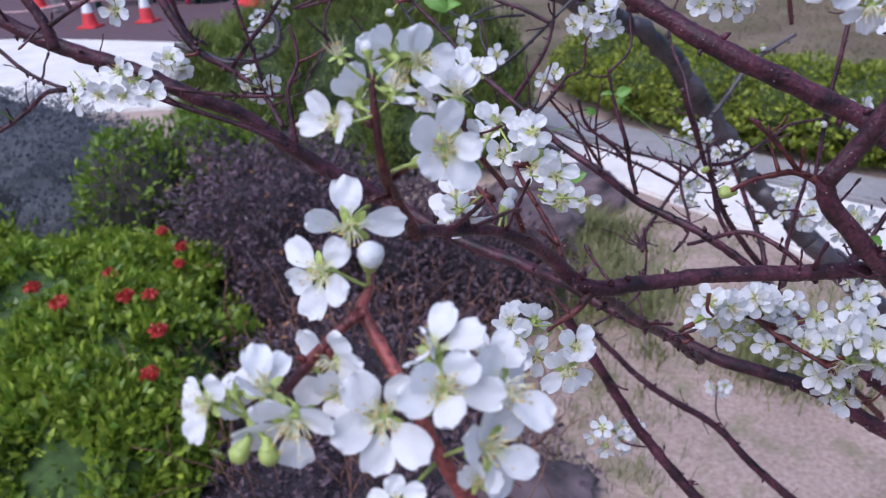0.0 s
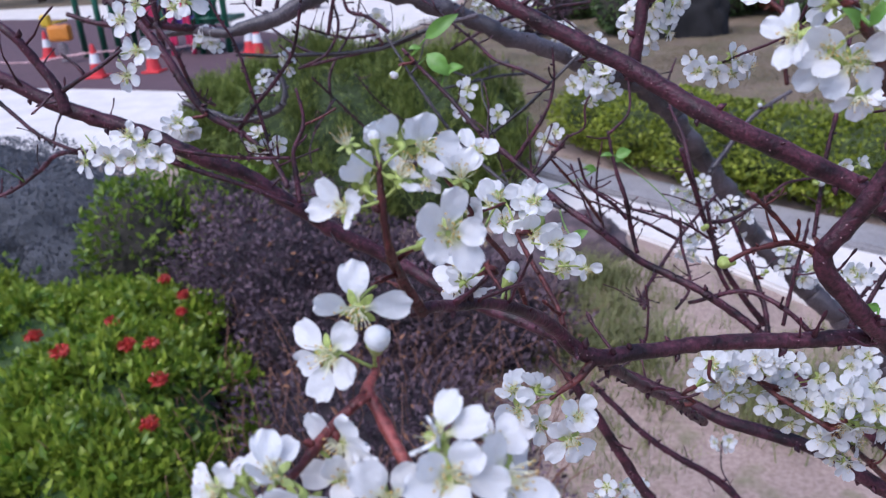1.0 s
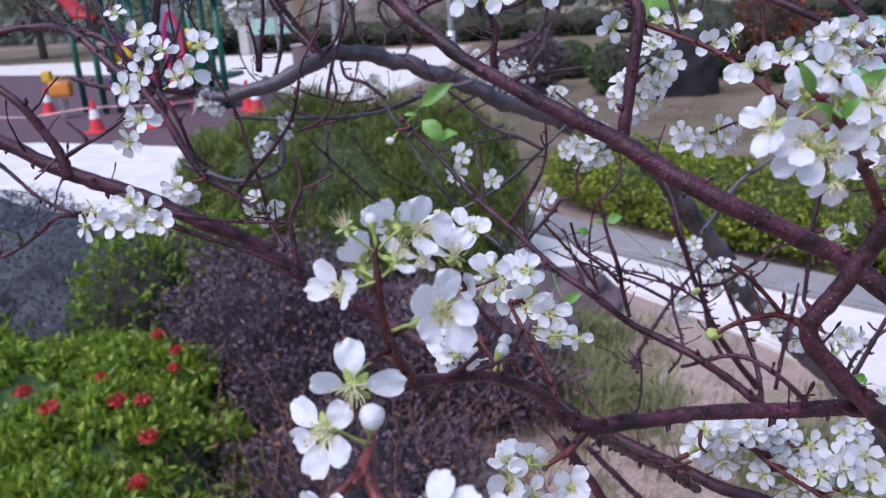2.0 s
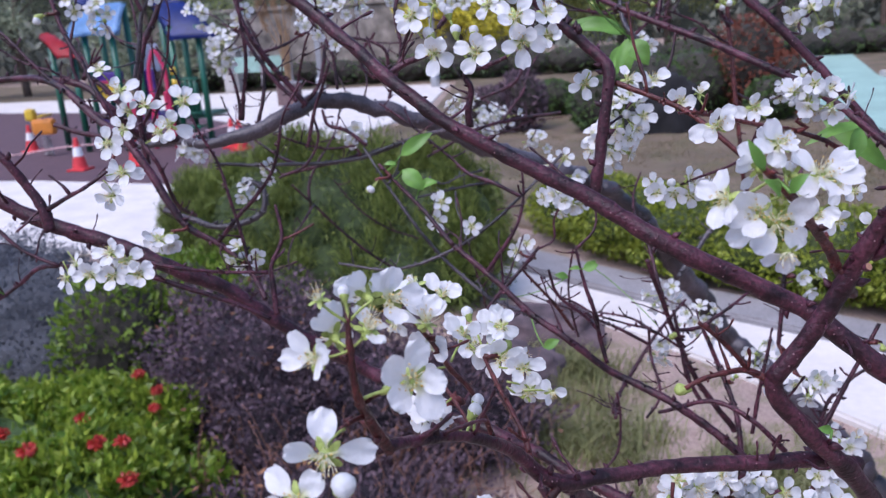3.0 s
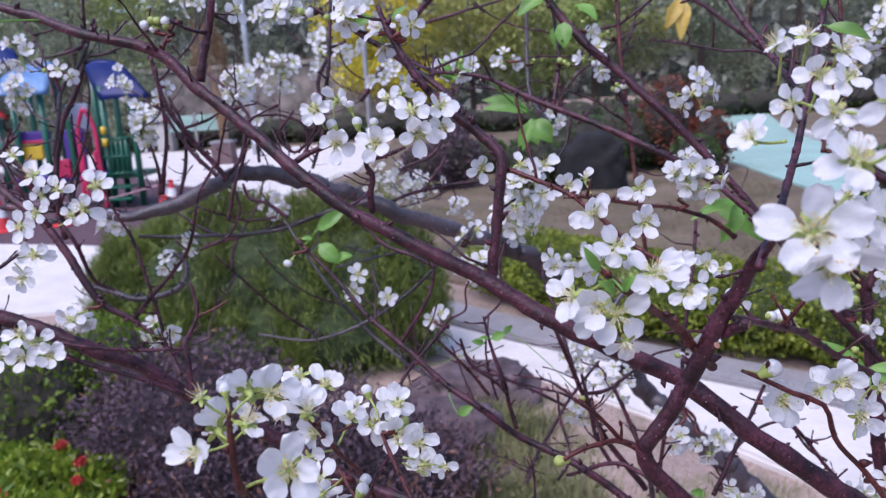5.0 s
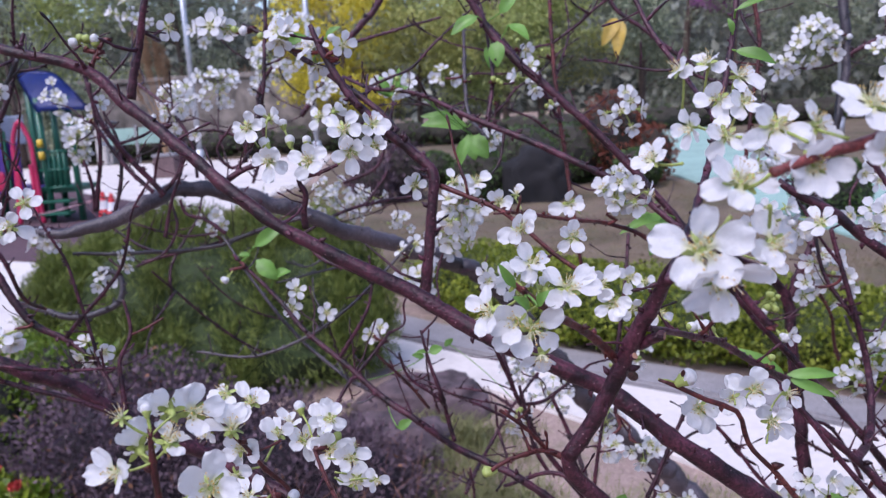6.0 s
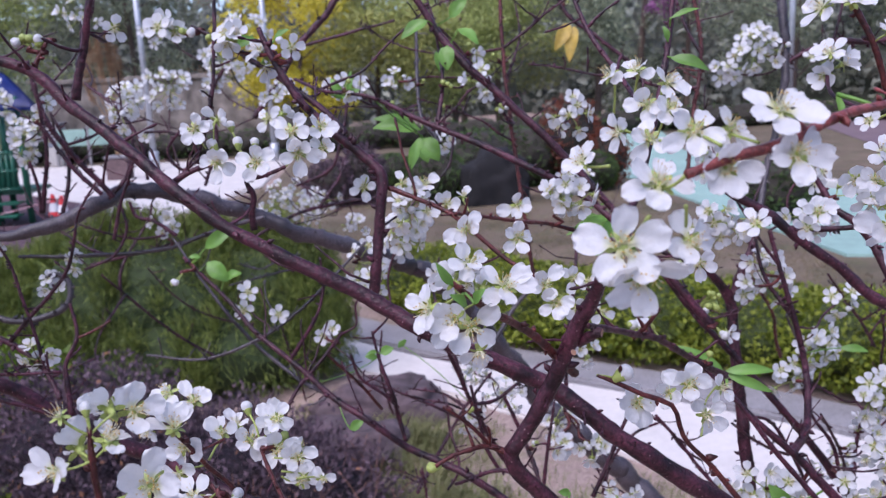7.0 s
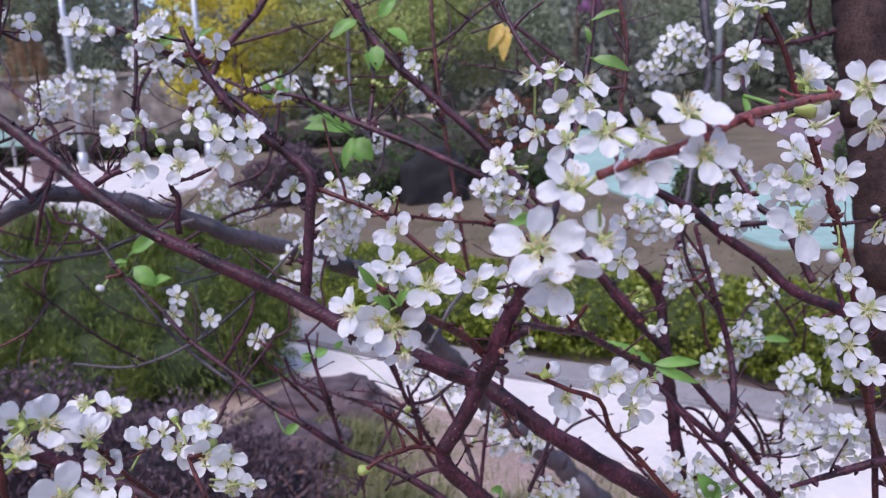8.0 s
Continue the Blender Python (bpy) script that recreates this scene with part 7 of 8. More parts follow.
def fast_mesh(name, verts, faces, mat, smooth=False):
    me = bpy.data.meshes.new(name)
    nf, w = faces.shape
    me.vertices.add(len(verts))
    me.vertices.foreach_set("co", np.ascontiguousarray(verts, dtype=np.float32).ravel())
    me.loops.add(nf * w)
    me.loops.foreach_set("vertex_index", np.ascontiguousarray(faces, dtype=np.int32).ravel())
    me.polygons.add(nf)
    me.polygons.foreach_set("loop_start", np.arange(0, nf * w, w, dtype=np.int32))
    me.update(calc_edges=True)
    me.materials.append(mat)
    return me


def core(blobs, shrink, mat, parent, name="shade_core"):
    """Solid blobs inside a shrub, their dark colour standing in for shade between the leaves."""
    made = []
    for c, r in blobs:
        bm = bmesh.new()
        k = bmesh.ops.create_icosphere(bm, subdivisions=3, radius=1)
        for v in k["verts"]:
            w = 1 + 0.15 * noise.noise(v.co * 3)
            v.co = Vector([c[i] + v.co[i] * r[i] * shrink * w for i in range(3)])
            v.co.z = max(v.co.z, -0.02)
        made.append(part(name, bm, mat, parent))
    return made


# near-black core colour: the shade deep in the foliage, painted
INNER = plain("inner_shade", (0.035, 0.03, 0.022), 0.95, 30, 0.4, 0.02)


def shrub(name, at, blobs, count, length, width, mat, label, category, seed, group="", shell=0.35, droop=0.0, lumps=0.18, upright=0.0, inner=0.78, inner_mat=None):
    top = empty(name, at, label, category, group)
    off = Matrix.Translation((-at[0], -at[1], -at[2]))
    v, f = leaf_cloud(blobs, count, length, width, seed, shell, droop, lumps, upright)
    ob = put("foliage", fast_mesh("foliage", v, f, mat), top)
    ob.matrix_parent_inverse = off
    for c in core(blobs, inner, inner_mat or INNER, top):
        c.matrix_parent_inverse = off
    return top, off


IXORA = leafy("ixora_leaf", (0.075, 0.145, 0.012), (0.25, 0.34, 0.04), 0.35, 0.4, 6)
PURPLE = leafy("purple_leaf", (0.060, 0.040, 0.052), (0.175, 0.112, 0.138), 0.15, 0.75, 5)
SLATE = leafy("slate_leaf", (0.075, 0.078, 0.092), (0.14, 0.143, 0.168), 0.15, 0.75, 4)
JUNIPER = leafy("juniper", (0.055, 0.09, 0.014), (0.20, 0.25, 0.045), 0.2, 0.6, 3)
HEDGE = leafy("hedge_leaf", (0.075, 0.115, 0.008), (0.30, 0.34, 0.028), 0.3, 0.6, 3)
RED_FLOWER = leafy("ixora_flower", (0.42, 0.03, 0.025), (0.62, 0.07, 0.05), 0.25, 0.5, 20)
RUST = leafy("rust_leaf", (0.14, 0.035, 0.02), (0.24, 0.07, 0.035), 0.25, 0.6, 4)

ix_blobs = [((-2.05, 2.25, 0.12), (0.72, 0.60, 0.33)), ((-1.55, 2.05, 0.10), (0.48, 0.52, 0.33)), ((-1.42, 1.72, 0.08), (0.40, 0.35, 0.30)), ((-2.6, 2.5, 0.12), (0.55, 0.55, 0.36)), ((-1.75, 2.55, 0.12), (0.50, 0.30, 0.30)), ((-2.1, 1.5, 0.10), (0.7, 0.5, 0.36))]
xd = rng("ixora clumps")
ix_clumps = []
while len(ix_clumps) < 300:
    c, r = ix_blobs[xd.randrange(len(ix_blobs))]
    a, e = xd.uniform(0, 6.28), xd.uniform(-0.1, 1.5)
    p = Vector((c[0] + r[0] * math.cos(a) * math.cos(e), c[1] + r[1] * math.sin(a) * math.cos(e), c[2] + r[2] * math.sin(e)))
    if p.z > 0.03 and not any(((p.x - k[0]) / q[0]) ** 2 + ((p.y - k[1]) / q[1]) ** 2 + ((p.z - k[2]) / q[2]) ** 2 < 0.75 for k, q in ix_blobs):
        s = xd.uniform(0.055, 0.10)
        ix_clumps.append((tuple(p - Vector((0, 0, s * 0.4))), (s, s, s * xd.uniform(0.7, 1.0))))
ixora, ix_off = shrub("flowering_shrub", (-1.9, 2.2, 0.0), ix_blobs, 16000, 0.045, 0.020, IXORA, "leafy green ixora shrub with small red flower heads", "shrub", 3, lumps=0.2, upright=0.5, shell=0.3, inner=0.80, inner_mat=plain("ixora_inner_shade", (0.05, 0.09, 0.02), 0.9, 30, 0.4, 0.02))
v, f = leaf_cloud(ix_clumps, 42000, 0.045, 0.021, 13, 0.7, 0.0, 0.15, 0.8)
put("young_foliage", fast_mesh("young_foliage", v, f, leafy("ixora_shoot", (0.10, 0.19, 0.015), (0.36, 0.44, 0.05), 0.4, 0.4, 9)), ixora, "lighter yellow-green shoot tips").matrix_parent_inverse = ix_off
ir = rng("ixora")
HEADS = ((-1.556, 2.242, 0.452), (-1.588, 2.006, 0.471), (-1.402, 2.084, 0.455), (-1.344, 2.127, 0.438), (-1.245, 1.968, 0.399), (-1.19, 1.788, 0.365), (-1.763, 2.123, 0.459), (-1.574, 2.657, 0.423), (-1.452, 2.558, 0.405), (-1.418, 2.465, 0.38))
for k, p in enumerate(HEADS):
    s = ir.uniform(0.024, 0.032) * (0.75 if k > 6 else 1.0)
    v, f = leaf_cloud([((0, 0, 0.2), (s, s, s * 0.65))], 120, 0.018, 0.011, 100 + k, 0.6)
    ob = put("flower_head", fast_mesh("flower_head", v - np.array([0, 0, 0.2]), f, RED_FLOWER), ixora, "small red flower head")
    ob.matrix_parent_inverse = ix_off
    ob.location = p


shrub("purple_shrub", (-1.15, 2.95, 0.0), [((-1.2, 3.0, 0.26), (0.52, 0.42, 0.42)), ((-0.75, 2.95, 0.16), (0.5, 0.40, 0.36)), ((-0.35, 2.9, 0.10), (0.36, 0.34, 0.30)), ((-1.05, 2.75, 0.1), (0.4, 0.32, 0.36)), ((-0.75, 2.35, 0.02), (0.55, 0.45, 0.22)), ((-0.42, 1.85, 0.0), (0.42, 0.5, 0.13)), ((-0.85, 1.75, 0.0), (0.4, 0.4, 0.14))], 80000, 0.028, 0.013, PURPLE, "dark purple-leaved shrub with dry brown twigs", "shrub", 5, upright=0.4, shell=0.5, lumps=0.3, inner=0.66, inner_mat=plain("purple_inner_shade", (0.022, 0.015, 0.02), 0.95, 30, 0.4, 0.02))
shrub("slate_shrub", (-3.0, 3.8, 0.0), [((-2.75, 3.75, 0.2), (0.62, 0.5, 0.42)), ((-3.4, 4.0, 0.22), (0.7, 0.6, 0.46)), ((-2.4, 3.35, 0.1), (0.4, 0.35, 0.3)), ((-3.2, 3.3, 0.1), (0.6, 0.45, 0.34))], 60000, 0.020, 0.012, SLATE, "low slate-grey leaved shrub", "shrub", 6, shell=0.2, inner=0.86, inner_mat=plain("slate_inner_shade", (0.05, 0.053, 0.062), 0.95, 30, 0.3, 0.02))
shrub("small_green_shrub", (-1.95, 3.2, 0.0), [((-2.0, 3.25, 0.3), (0.30, 0.28, 0.38)), ((-1.75, 3.5, 0.3), (0.32, 0.28, 0.40))], 5500, 0.045, 0.02, IXORA, "small bright green shrub", "shrub", 7, upright=0.5)
jn_blobs = [((-1.45, 4.8, 0.40), (0.90, 0.48, 0.62)), ((-0.72, 4.72, 0.38), (0.50, 0.34, 0.56)), ((-2.1, 5.0, 0.3), (0.55, 0.48, 0.52)), ((-1.3, 4.7, 0.2), (1.05, 0.5, 0.42))]
jd = rng("juniper")
sprays = []
while len(sprays) < 190:
    c, r = jn_blobs[jd.randrange(4)]
    a, e = jd.uniform(0, 6.28), jd.uniform(-0.2, 1.5)
    p = Vector((c[0] + r[0] * 0.9 * math.cos(a) * math.cos(e), c[1] + r[1] * 0.9 * math.sin(a) * math.cos(e), c[2] + r[2] * 0.88 * math.sin(e)))
    if p.z > 0.05 and not any(((p.x - k[0]) / q[0]) ** 2 + ((p.y - k[1]) / q[1]) ** 2 + ((p.z - k[2]) / q[2]) ** 2 < 0.55 for k, q in jn_blobs):
        s = jd.uniform(0.07, 0.13)
        sprays.append((tuple(p), (s, s, s * jd.uniform(1.3, 2.0))))
juniper, jn_off = shrub("juniper", (-1.25, 4.8, 0.0), jn_blobs, 30000, 0.07, 0.007, JUNIPER, "rounded dark green juniper mound", "juniper", 8, droop=0.9, lumps=0.12, shell=0.3, inner=0.84, inner_mat=plain("juniper_inner_shade", (0.035, 0.055, 0.015), 0.9, 30, 0.4, 0.02))
v, f = leaf_cloud(sprays, 70000, 0.07, 0.006, 9, 0.8, 0.0, 0.2, 1.6)
put("spray_foliage", fast_mesh("spray_foliage", v, f, leafy("juniper_spray", (0.075, 0.12, 0.02), (0.29, 0.34, 0.07), 0.25, 0.6, 1.5)), juniper, "lighter upright sprays").matrix_parent_inverse = jn_off


def hedge(name, line, half, high, count, mat, label, seed):
    blobs = []
    for i, (x, y) in enumerate(line):
        blobs.append(((x, y, high * 0.45), (half * 1.05, half * 1.05, high * 0.56)))
    return shrub(name, (line[0][0], line[0][1], 0.0), blobs, count, 0.040, 0.022, mat, label, "hedge", seed, lumps=0.10, shell=0.24, inner=0.74, inner_mat=plain("hedge_inner_shade", (0.035, 0.05, 0.008), 0.9, 30, 0.4, 0.02))


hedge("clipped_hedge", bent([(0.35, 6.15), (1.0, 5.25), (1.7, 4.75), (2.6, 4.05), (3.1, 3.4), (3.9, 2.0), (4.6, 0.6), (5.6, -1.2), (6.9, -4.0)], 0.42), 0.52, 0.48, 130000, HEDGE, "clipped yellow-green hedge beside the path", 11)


# ---- rocks ----
def rock(at, size, seed, label, mat=ROCK):
    bm = bmesh.new()
    bmesh.ops.create_icosphere(bm, subdivisions=4, radius=1)
    for v in bm.verts:
        n = v.co.normalized()
        w = 1 + 0.30 * noise.noise(n * 1.3 + Vector((seed, 0, 0))) + 0.20 * noise.noise(n * 3.5 + Vector((0, seed, 0))) + 0.08 * noise.noise(n * 9)
        flat = Vector([math.copysign(abs(c) ** 0.75, c) for c in n])
        v.co = Vector([flat[i] * size[i] * w for i in range(3)])
        v.co.z = max(v.co.z, -0.25 * size[2])
    me = bpy.data.meshes.new("garden_rock")
    bm.to_mesh(me)
    bm.free()
    me.materials.append(mat)
    me.polygons.foreach_set("use_smooth", [True] * len(me.polygons))
    ob = put("garden_rock", me, None, label, "rock", "rocks beside the path")
    ob.location = at


rock((-0.06, 4.02, 0.0), (0.33, 0.20, 0.17), 1.7, "low flat brown garden rock beside the path")
rock((-0.24, 3.52, 0.0), (0.27, 0.18, 0.16), 4.2, "rounded dark brown garden rock on bare soil")
rock((-0.16, 1.72, -0.02), (0.26, 0.18, 0.10), 7.9, "dark slate-coloured rock under the plum tree")


# ---- grass tufts and weeds on the soil ----
def tufts():
    """Thin dry blades over the bare soil, thick and green in a few weedy patches."""
    r = np.random.RandomState(21)
    cen = np.stack([r.uniform(-0.6, 1.6, 150), r.uniform(1.6, 4.2, 150)], 1)
    weeds = np.concatenate([np.array(c) + r.normal(size=(k, 2)) * np.array(d) for c, k, d in (((0.13, 3.0), 34, (0.16, 0.18)), ((0.78, 2.55), 26, (0.14, 0.14)), ((0.15, 3.6), 20, (0.12, 0.1)))])
    cen, patch = np.concatenate([cen, weeds]), np.array([0] * 150 + [1] * len(weeds))
    keep = cen[:, 1] < 4.25 - 0.95 * np.maximum(0, cen[:, 0])
    cen, patch = np.repeat(cen[keep], 40, 0), np.repeat(patch[keep], 40)
    n = len(cen)
    base = cen + r.normal(size=(n, 2)) * 0.055
    h = r.uniform(0.015, 0.06, n) + patch * r.uniform(0.02, 0.09, n)
    lean = r.normal(size=(n, 2)) * 0.9
    a = r.uniform(0, 6.28, n)
    sx = np.stack([np.cos(a), np.sin(a), np.zeros(n)], 1) * (0.0016 + 0.0012 * patch[:, None])
    b3 = np.concatenate([base, np.full((n, 1), -0.03)], 1)
    mid = b3 + np.concatenate([lean * h[:, None] * 0.35, h[:, None] * 0.65 + 0.02], 1)
    tip = b3 + np.concatenate([lean * h[:, None], h[:, None] * 0.9 + 0.02], 1)
    v = np.stack([b3 - sx, b3 + sx, mid + sx * 0.8, mid - sx * 0.8, tip], 1).reshape(-1, 3)
    k = np.arange(n)[:, None] * 5
    f = np.concatenate([k + np.array([[0, 1, 2]]), k + np.array([[0, 2, 3]]), k + np.array([[3, 2, 4]])], 1).reshape(-1, 3)
    put("grass_tufts", fast_mesh("grass_tufts", v, f, leafy("grass", (0.13, 0.15, 0.045), (0.27, 0.26, 0.11), 0.3, 0.6, 5)), None, "sparse short grass tufts on dry soil", "grass", kind="stuff")


tufts()


def lawn_grass():
    """Short dry blades over the lawn, greener in patches, with bare ground between."""
    r = np.random.RandomState(33)
    n = 150000
    x, y = r.uniform(-3.0, 9.0, n), 4.2 + 11.5 * r.rand(n) ** 1.4
    patch = np.sin(x * 2.3 + 1.7 * np.sin(y * 1.1)) * np.sin(y * 1.9 + 1.3 * np.sin(x * 1.4)) + 0.5 * np.sin(x * 6.1 + y * 2.0) * np.sin(y * 5.3)
    edge = 5.75 - 0.95 * x + 0.04 * x * x
    court = (x > 4.0) & (y > 5.6)
    keep = (y > edge + 0.25) & ~court & (patch + r.normal(size=n) * 0.35 > -0.25)
    x, y, patch = x[keep], y[keep], patch[keep]
    n = len(x)
    h = r.uniform(0.012, 0.035, n) + 0.018 * np.maximum(0, patch)
    a = r.uniform(0, 6.28, n)
    sx = np.stack([np.cos(a), np.sin(a), np.zeros(n)], 1) * r.uniform(0.002, 0.0045, n)[:, None]
    b3 = np.stack([x, y, np.full(n, -0.006)], 1)
    tip = b3 + np.stack([r.normal(size=n) * 0.9 * h, r.normal(size=n) * 0.9 * h, h], 1)
    v = np.stack([b3 - sx, b3 + sx, tip], 1).reshape(-1, 3)
    f = np.arange(3 * n).reshape(-1, 3)
    put("lawn_grass", fast_mesh("lawn_grass", v, f, leafy("dry_grass", (0.09, 0.075, 0.03), (0.30, 0.235, 0.13), 0.25, 0.8, 1.6)), None, "short dry tan and olive grass on the lawn", "grass", kind="stuff")


lawn_grass()


# ---- dry stems among the purple shrub ----
def dry_stems():
    rd = rng("stems")
    verts, faces = [], []
    for k in range(320):
        p = Vector((rd.uniform(-1.5, 0.0), rd.uniform(1.6, 3.1), 0.05))
        d = Vector((rd.uniform(-0.5, 0.5), rd.uniform(-0.6, 0.1), 1)).normalized()
        rows = []
        for i in range(6):
            rows.append((p.copy(), 0.0024 * (1 - i / 9)))
            p = p + d * rd.uniform(0.04, 0.09)
            d = (d + Vector((rd.uniform(-1, 1), rd.uniform(-1, 1), rd.uniform(-0.8, 0.6))) * 0.3).normalized()
        v, f = tube_data(rows, 4)
        n = len(verts)
        verts += v
        faces += [tuple(a + n for a in q) for q in f]
    stems = put("dry_stems", mesh_from("dry_stems", verts, faces, [plain("dry_stem", (0.22, 0.105, 0.07), 0.9, 200, 0.4)]), None, "tangled dry brown stems in a shrub", "stems", kind="stuff")
    v, f = leaf_cloud([((-0.75, 2.4, 0.22), (0.75, 0.75, 0.32)), ((-1.1, 2.95, 0.45), (0.5, 0.4, 0.3))], 550, 0.030, 0.013, 91, 1.0, 0.4)
    put("withered_foliage", fast_mesh("withered_foliage", v, f, leafy("withered_leaf", (0.12, 0.05, 0.03), (0.30, 0.14, 0.07), 0.2, 0.8, 8)), stems, "curled rust-brown dead leaves")


dry_stems()

# ---- playground ----
POST = plain("green_paint", (0.008, 0.095, 0.055), 0.35, 20, 0.12)
NAVY = plain("navy_plastic", (0.012, 0.03, 0.20), 0.35, 15, 0.15)
SKYBLUE = plain("blue_plastic", (0.22, 0.42, 0.72), 0.35, 15, 0.12)
SCARLET = plain("red_plastic", (0.50, 0.02, 0.03), 0.35, 15, 0.12)
VIOLET = plain("purple_plastic", (0.07, 0.03, 0.22), 0.4, 15, 0.15)
YELLOW = plain("yellow_plastic", (0.62, 0.42, 0.03), 0.4, 15, 0.1)
CRIMSON = plain("crimson_paint", (0.45, 0.02, 0.08), 0.4, 15, 0.12)


def rod(a, b, r, bm=None, sides=12):
    """A straight round bar from a to b."""
    bm = bm or bmesh.new()
    a, b = Vector(a), Vector(b)
    d = b - a
    m = Matrix.Translation((a + b) / 2) @ d.to_track_quat("Z", "Y").to_matrix().to_4x4()
    bmesh.ops.create_cone(bm, cap_ends=True, segments=sides, radius1=r, radius2=r, depth=d.length, matrix=m)
    for fc in bm.faces:
        fc.smooth = len(fc.verts) == 4
    return bm


def roof_leaf(low_a, low_b, high_b, high_a, thick=0.06):
    """A thick bulging plastic roof leaf between its lower and its upper edge."""
    bm = bmesh.new()
    la, lb, hb, ha = (Vector(p) for p in (low_a, low_b, high_b, high_a))
    out = (lb - la).cross(ha - la).normalized()
    n = 8
    grid = []
    for i in range(n + 1):
        u = i / n
        rows = []
        for j in range(n + 1):
            v = j / n
            p = la.lerp(lb, u).lerp(ha.lerp(hb, u), v)
            rows.append(bm.verts.new(p + out * 0.06 * math.sin(math.pi * v) + out * 0.03 * math.sin(math.pi * u) + Vector((0, 0, -0.05 * (2 * abs(u - 0.5)) ** 4 * v))))
        grid.append(rows)
    faces = [bm.faces.new((grid[i][j], grid[i + 1][j], grid[i + 1][j + 1], grid[i][j + 1])) for i in range(n) for j in range(n)]
    bmesh.ops.solidify(bm, geom=faces, thickness=thick)
    for fc in bm.faces:
        fc.smooth = True
    return bm


def hoop(points, r):
    """A bent round tube through the points."""
    v, f = tube_data(smooth_line([(*p, r) for p in points], 0.05), 8)
    bm = bmesh.new()
    vs = [bm.verts.new(p) for p in v]
    for q in f:
        bm.faces.new([vs[k] for k in q]).smooth = True
    return bm


def tower():
    x0, y0 = -6.4, 12.6
    top = empty("play_tower", (x0, y0, 0), "green and purple climbing frame with curved navy and blue roofs", "climbing frame")
    off = Matrix.Translation((-x0, -y0, 0))

    def add(name, bm, mat, label=""):
        ob = part(name, bm, mat, top, label)
        ob.matrix_parent_inverse = off
        return ob

    for x, y, h in ((-5.93, 12.3, 1.92), (-5.47, 12.3, 1.92), (-6.3, 12.82, 2.30), (-5.95, 12.82, 2.30), (-6.92, 12.3, 1.96), (-7.39, 12.3, 1.98), (-6.9, 12.78, 2.34), (-7.55, 13.1, 2.45), (-7.65, 12.3, 1.62), (-8.2, 12.6, 1.85)):
        add("post", rod((x, y, 0.012), (x, y, h), 0.05), POST)
    add("roof", roof_leaf((-5.88, 12.15, 1.70), (-5.05, 12.15, 1.69), (-5.80, 12.85, 2.32), (-6.46, 12.85, 2.35)), NAVY, "curved navy roof")
    add("roof", roof_leaf((-7.66, 12.15, 1.84), (-6.69, 12.15, 1.84), (-6.84, 12.8, 2.40), (-7.70, 12.8, 2.26)), SKYBLUE, "pale blue roof")
    add("roof", roof_leaf((-7.79, 12.8, 2.40), (-7.44, 12.8, 2.24), (-7.81, 13.3, 2.70), (-8.24, 13.3, 2.70)), NAVY, "curved navy roof")
    add("roof", roof_leaf((-7.80, 12.1, 1.54), (-7.34, 12.1, 1.50), (-8.16, 12.7, 1.95), (-8.46, 12.7, 1.94)), SCARLET, "red roof")
    add("platform", box((1.5, 0.8, 0.08), (-6.80, 12.75, 0.52), 0.02), VIOLET, "purple platform")
    add("platform", box((0.62, 0.8, 0.08), (-5.78, 12.72, 0.50), 0.02), POST, "green platform")
    add("panel", box((0.34, 0.05, 0.76), (-6.53, 12.42, 0.90), 0.03), VIOLET, "purple panel")
    add("panel", box((0.50, 0.05, 0.17), (-7.15, 12.42, 1.20), 0.03), VIOLET, "purple panel")
    add("panel", box((0.42, 0.05, 0.26), (-7.26, 12.40, 0.96), 0.03), YELLOW, "yellow panel")
    add("panel", box((0.30, 0.05, 0.30), (-6.76, 12.36, 0.67), 0.03), CRIMSON, "crimson panel")
    add("panel", box((0.56, 0.05, 0.05), (-7.15, 12.38, 1.12), 0.015), CRIMSON)
    add("panel", box((0.38, 0.05, 0.46), (-6.74, 13.05, 1.45), 0.03), plain("pale_blue_panel", (0.42, 0.47, 0.58), 0.4, 15, 0.1), "pale blue panel")
    add("panel", box((0.07, 0.06, 0.95), (-6.54, 12.34, 0.98), 0.02), POST)
    add("handrail", hoop([(-6.40, 12.2, 0.02), (-6.37, 12.25, 0.8), (-6.345, 12.3, 1.40), (-6.25, 12.3, 1.58), (-6.15, 12.3, 1.40), (-6.08, 12.25, 0.8), (-6.04, 12.2, 0.02)], 0.035), CRIMSON, "crimson hoop handrail")
    for x in (-6.33, -6.12):
        add("step_side", box((0.06, 0.05, 0.75), (x, 12.22, 0.55), 0.02), CRIMSON)
    for x in (-5.95, -5.87, -5.79, -5.71, -5.63):
        add("bar", rod((x, 12.28, 0.52), (x, 12.28, 1.10), 0.022), POST)
    for z in (0.55, 0.82, 1.10):
        add("rung", rod((-6.02, 12.28, z), (-5.56, 12.28, z), 0.025), POST)
    add("barrier", box((0.40, 0.04, 0.50), (-5.79, 12.32, 0.78), 0.02), POST, "green barrier panel")
    for x, z in ((-5.92, 1.24), (-5.92, 1.05)):
        add("knob", rod((x, 12.2, z - 0.06), (x, 12.2, z + 0.06), 0.045), YELLOW, "yellow knob")
    for z in (0.16, 0.34):
        add("stair_tread", box((0.44, 0.25, 0.04), (-5.79, 12.1 + z * 0.5, z), 0.01), POST)


tower()


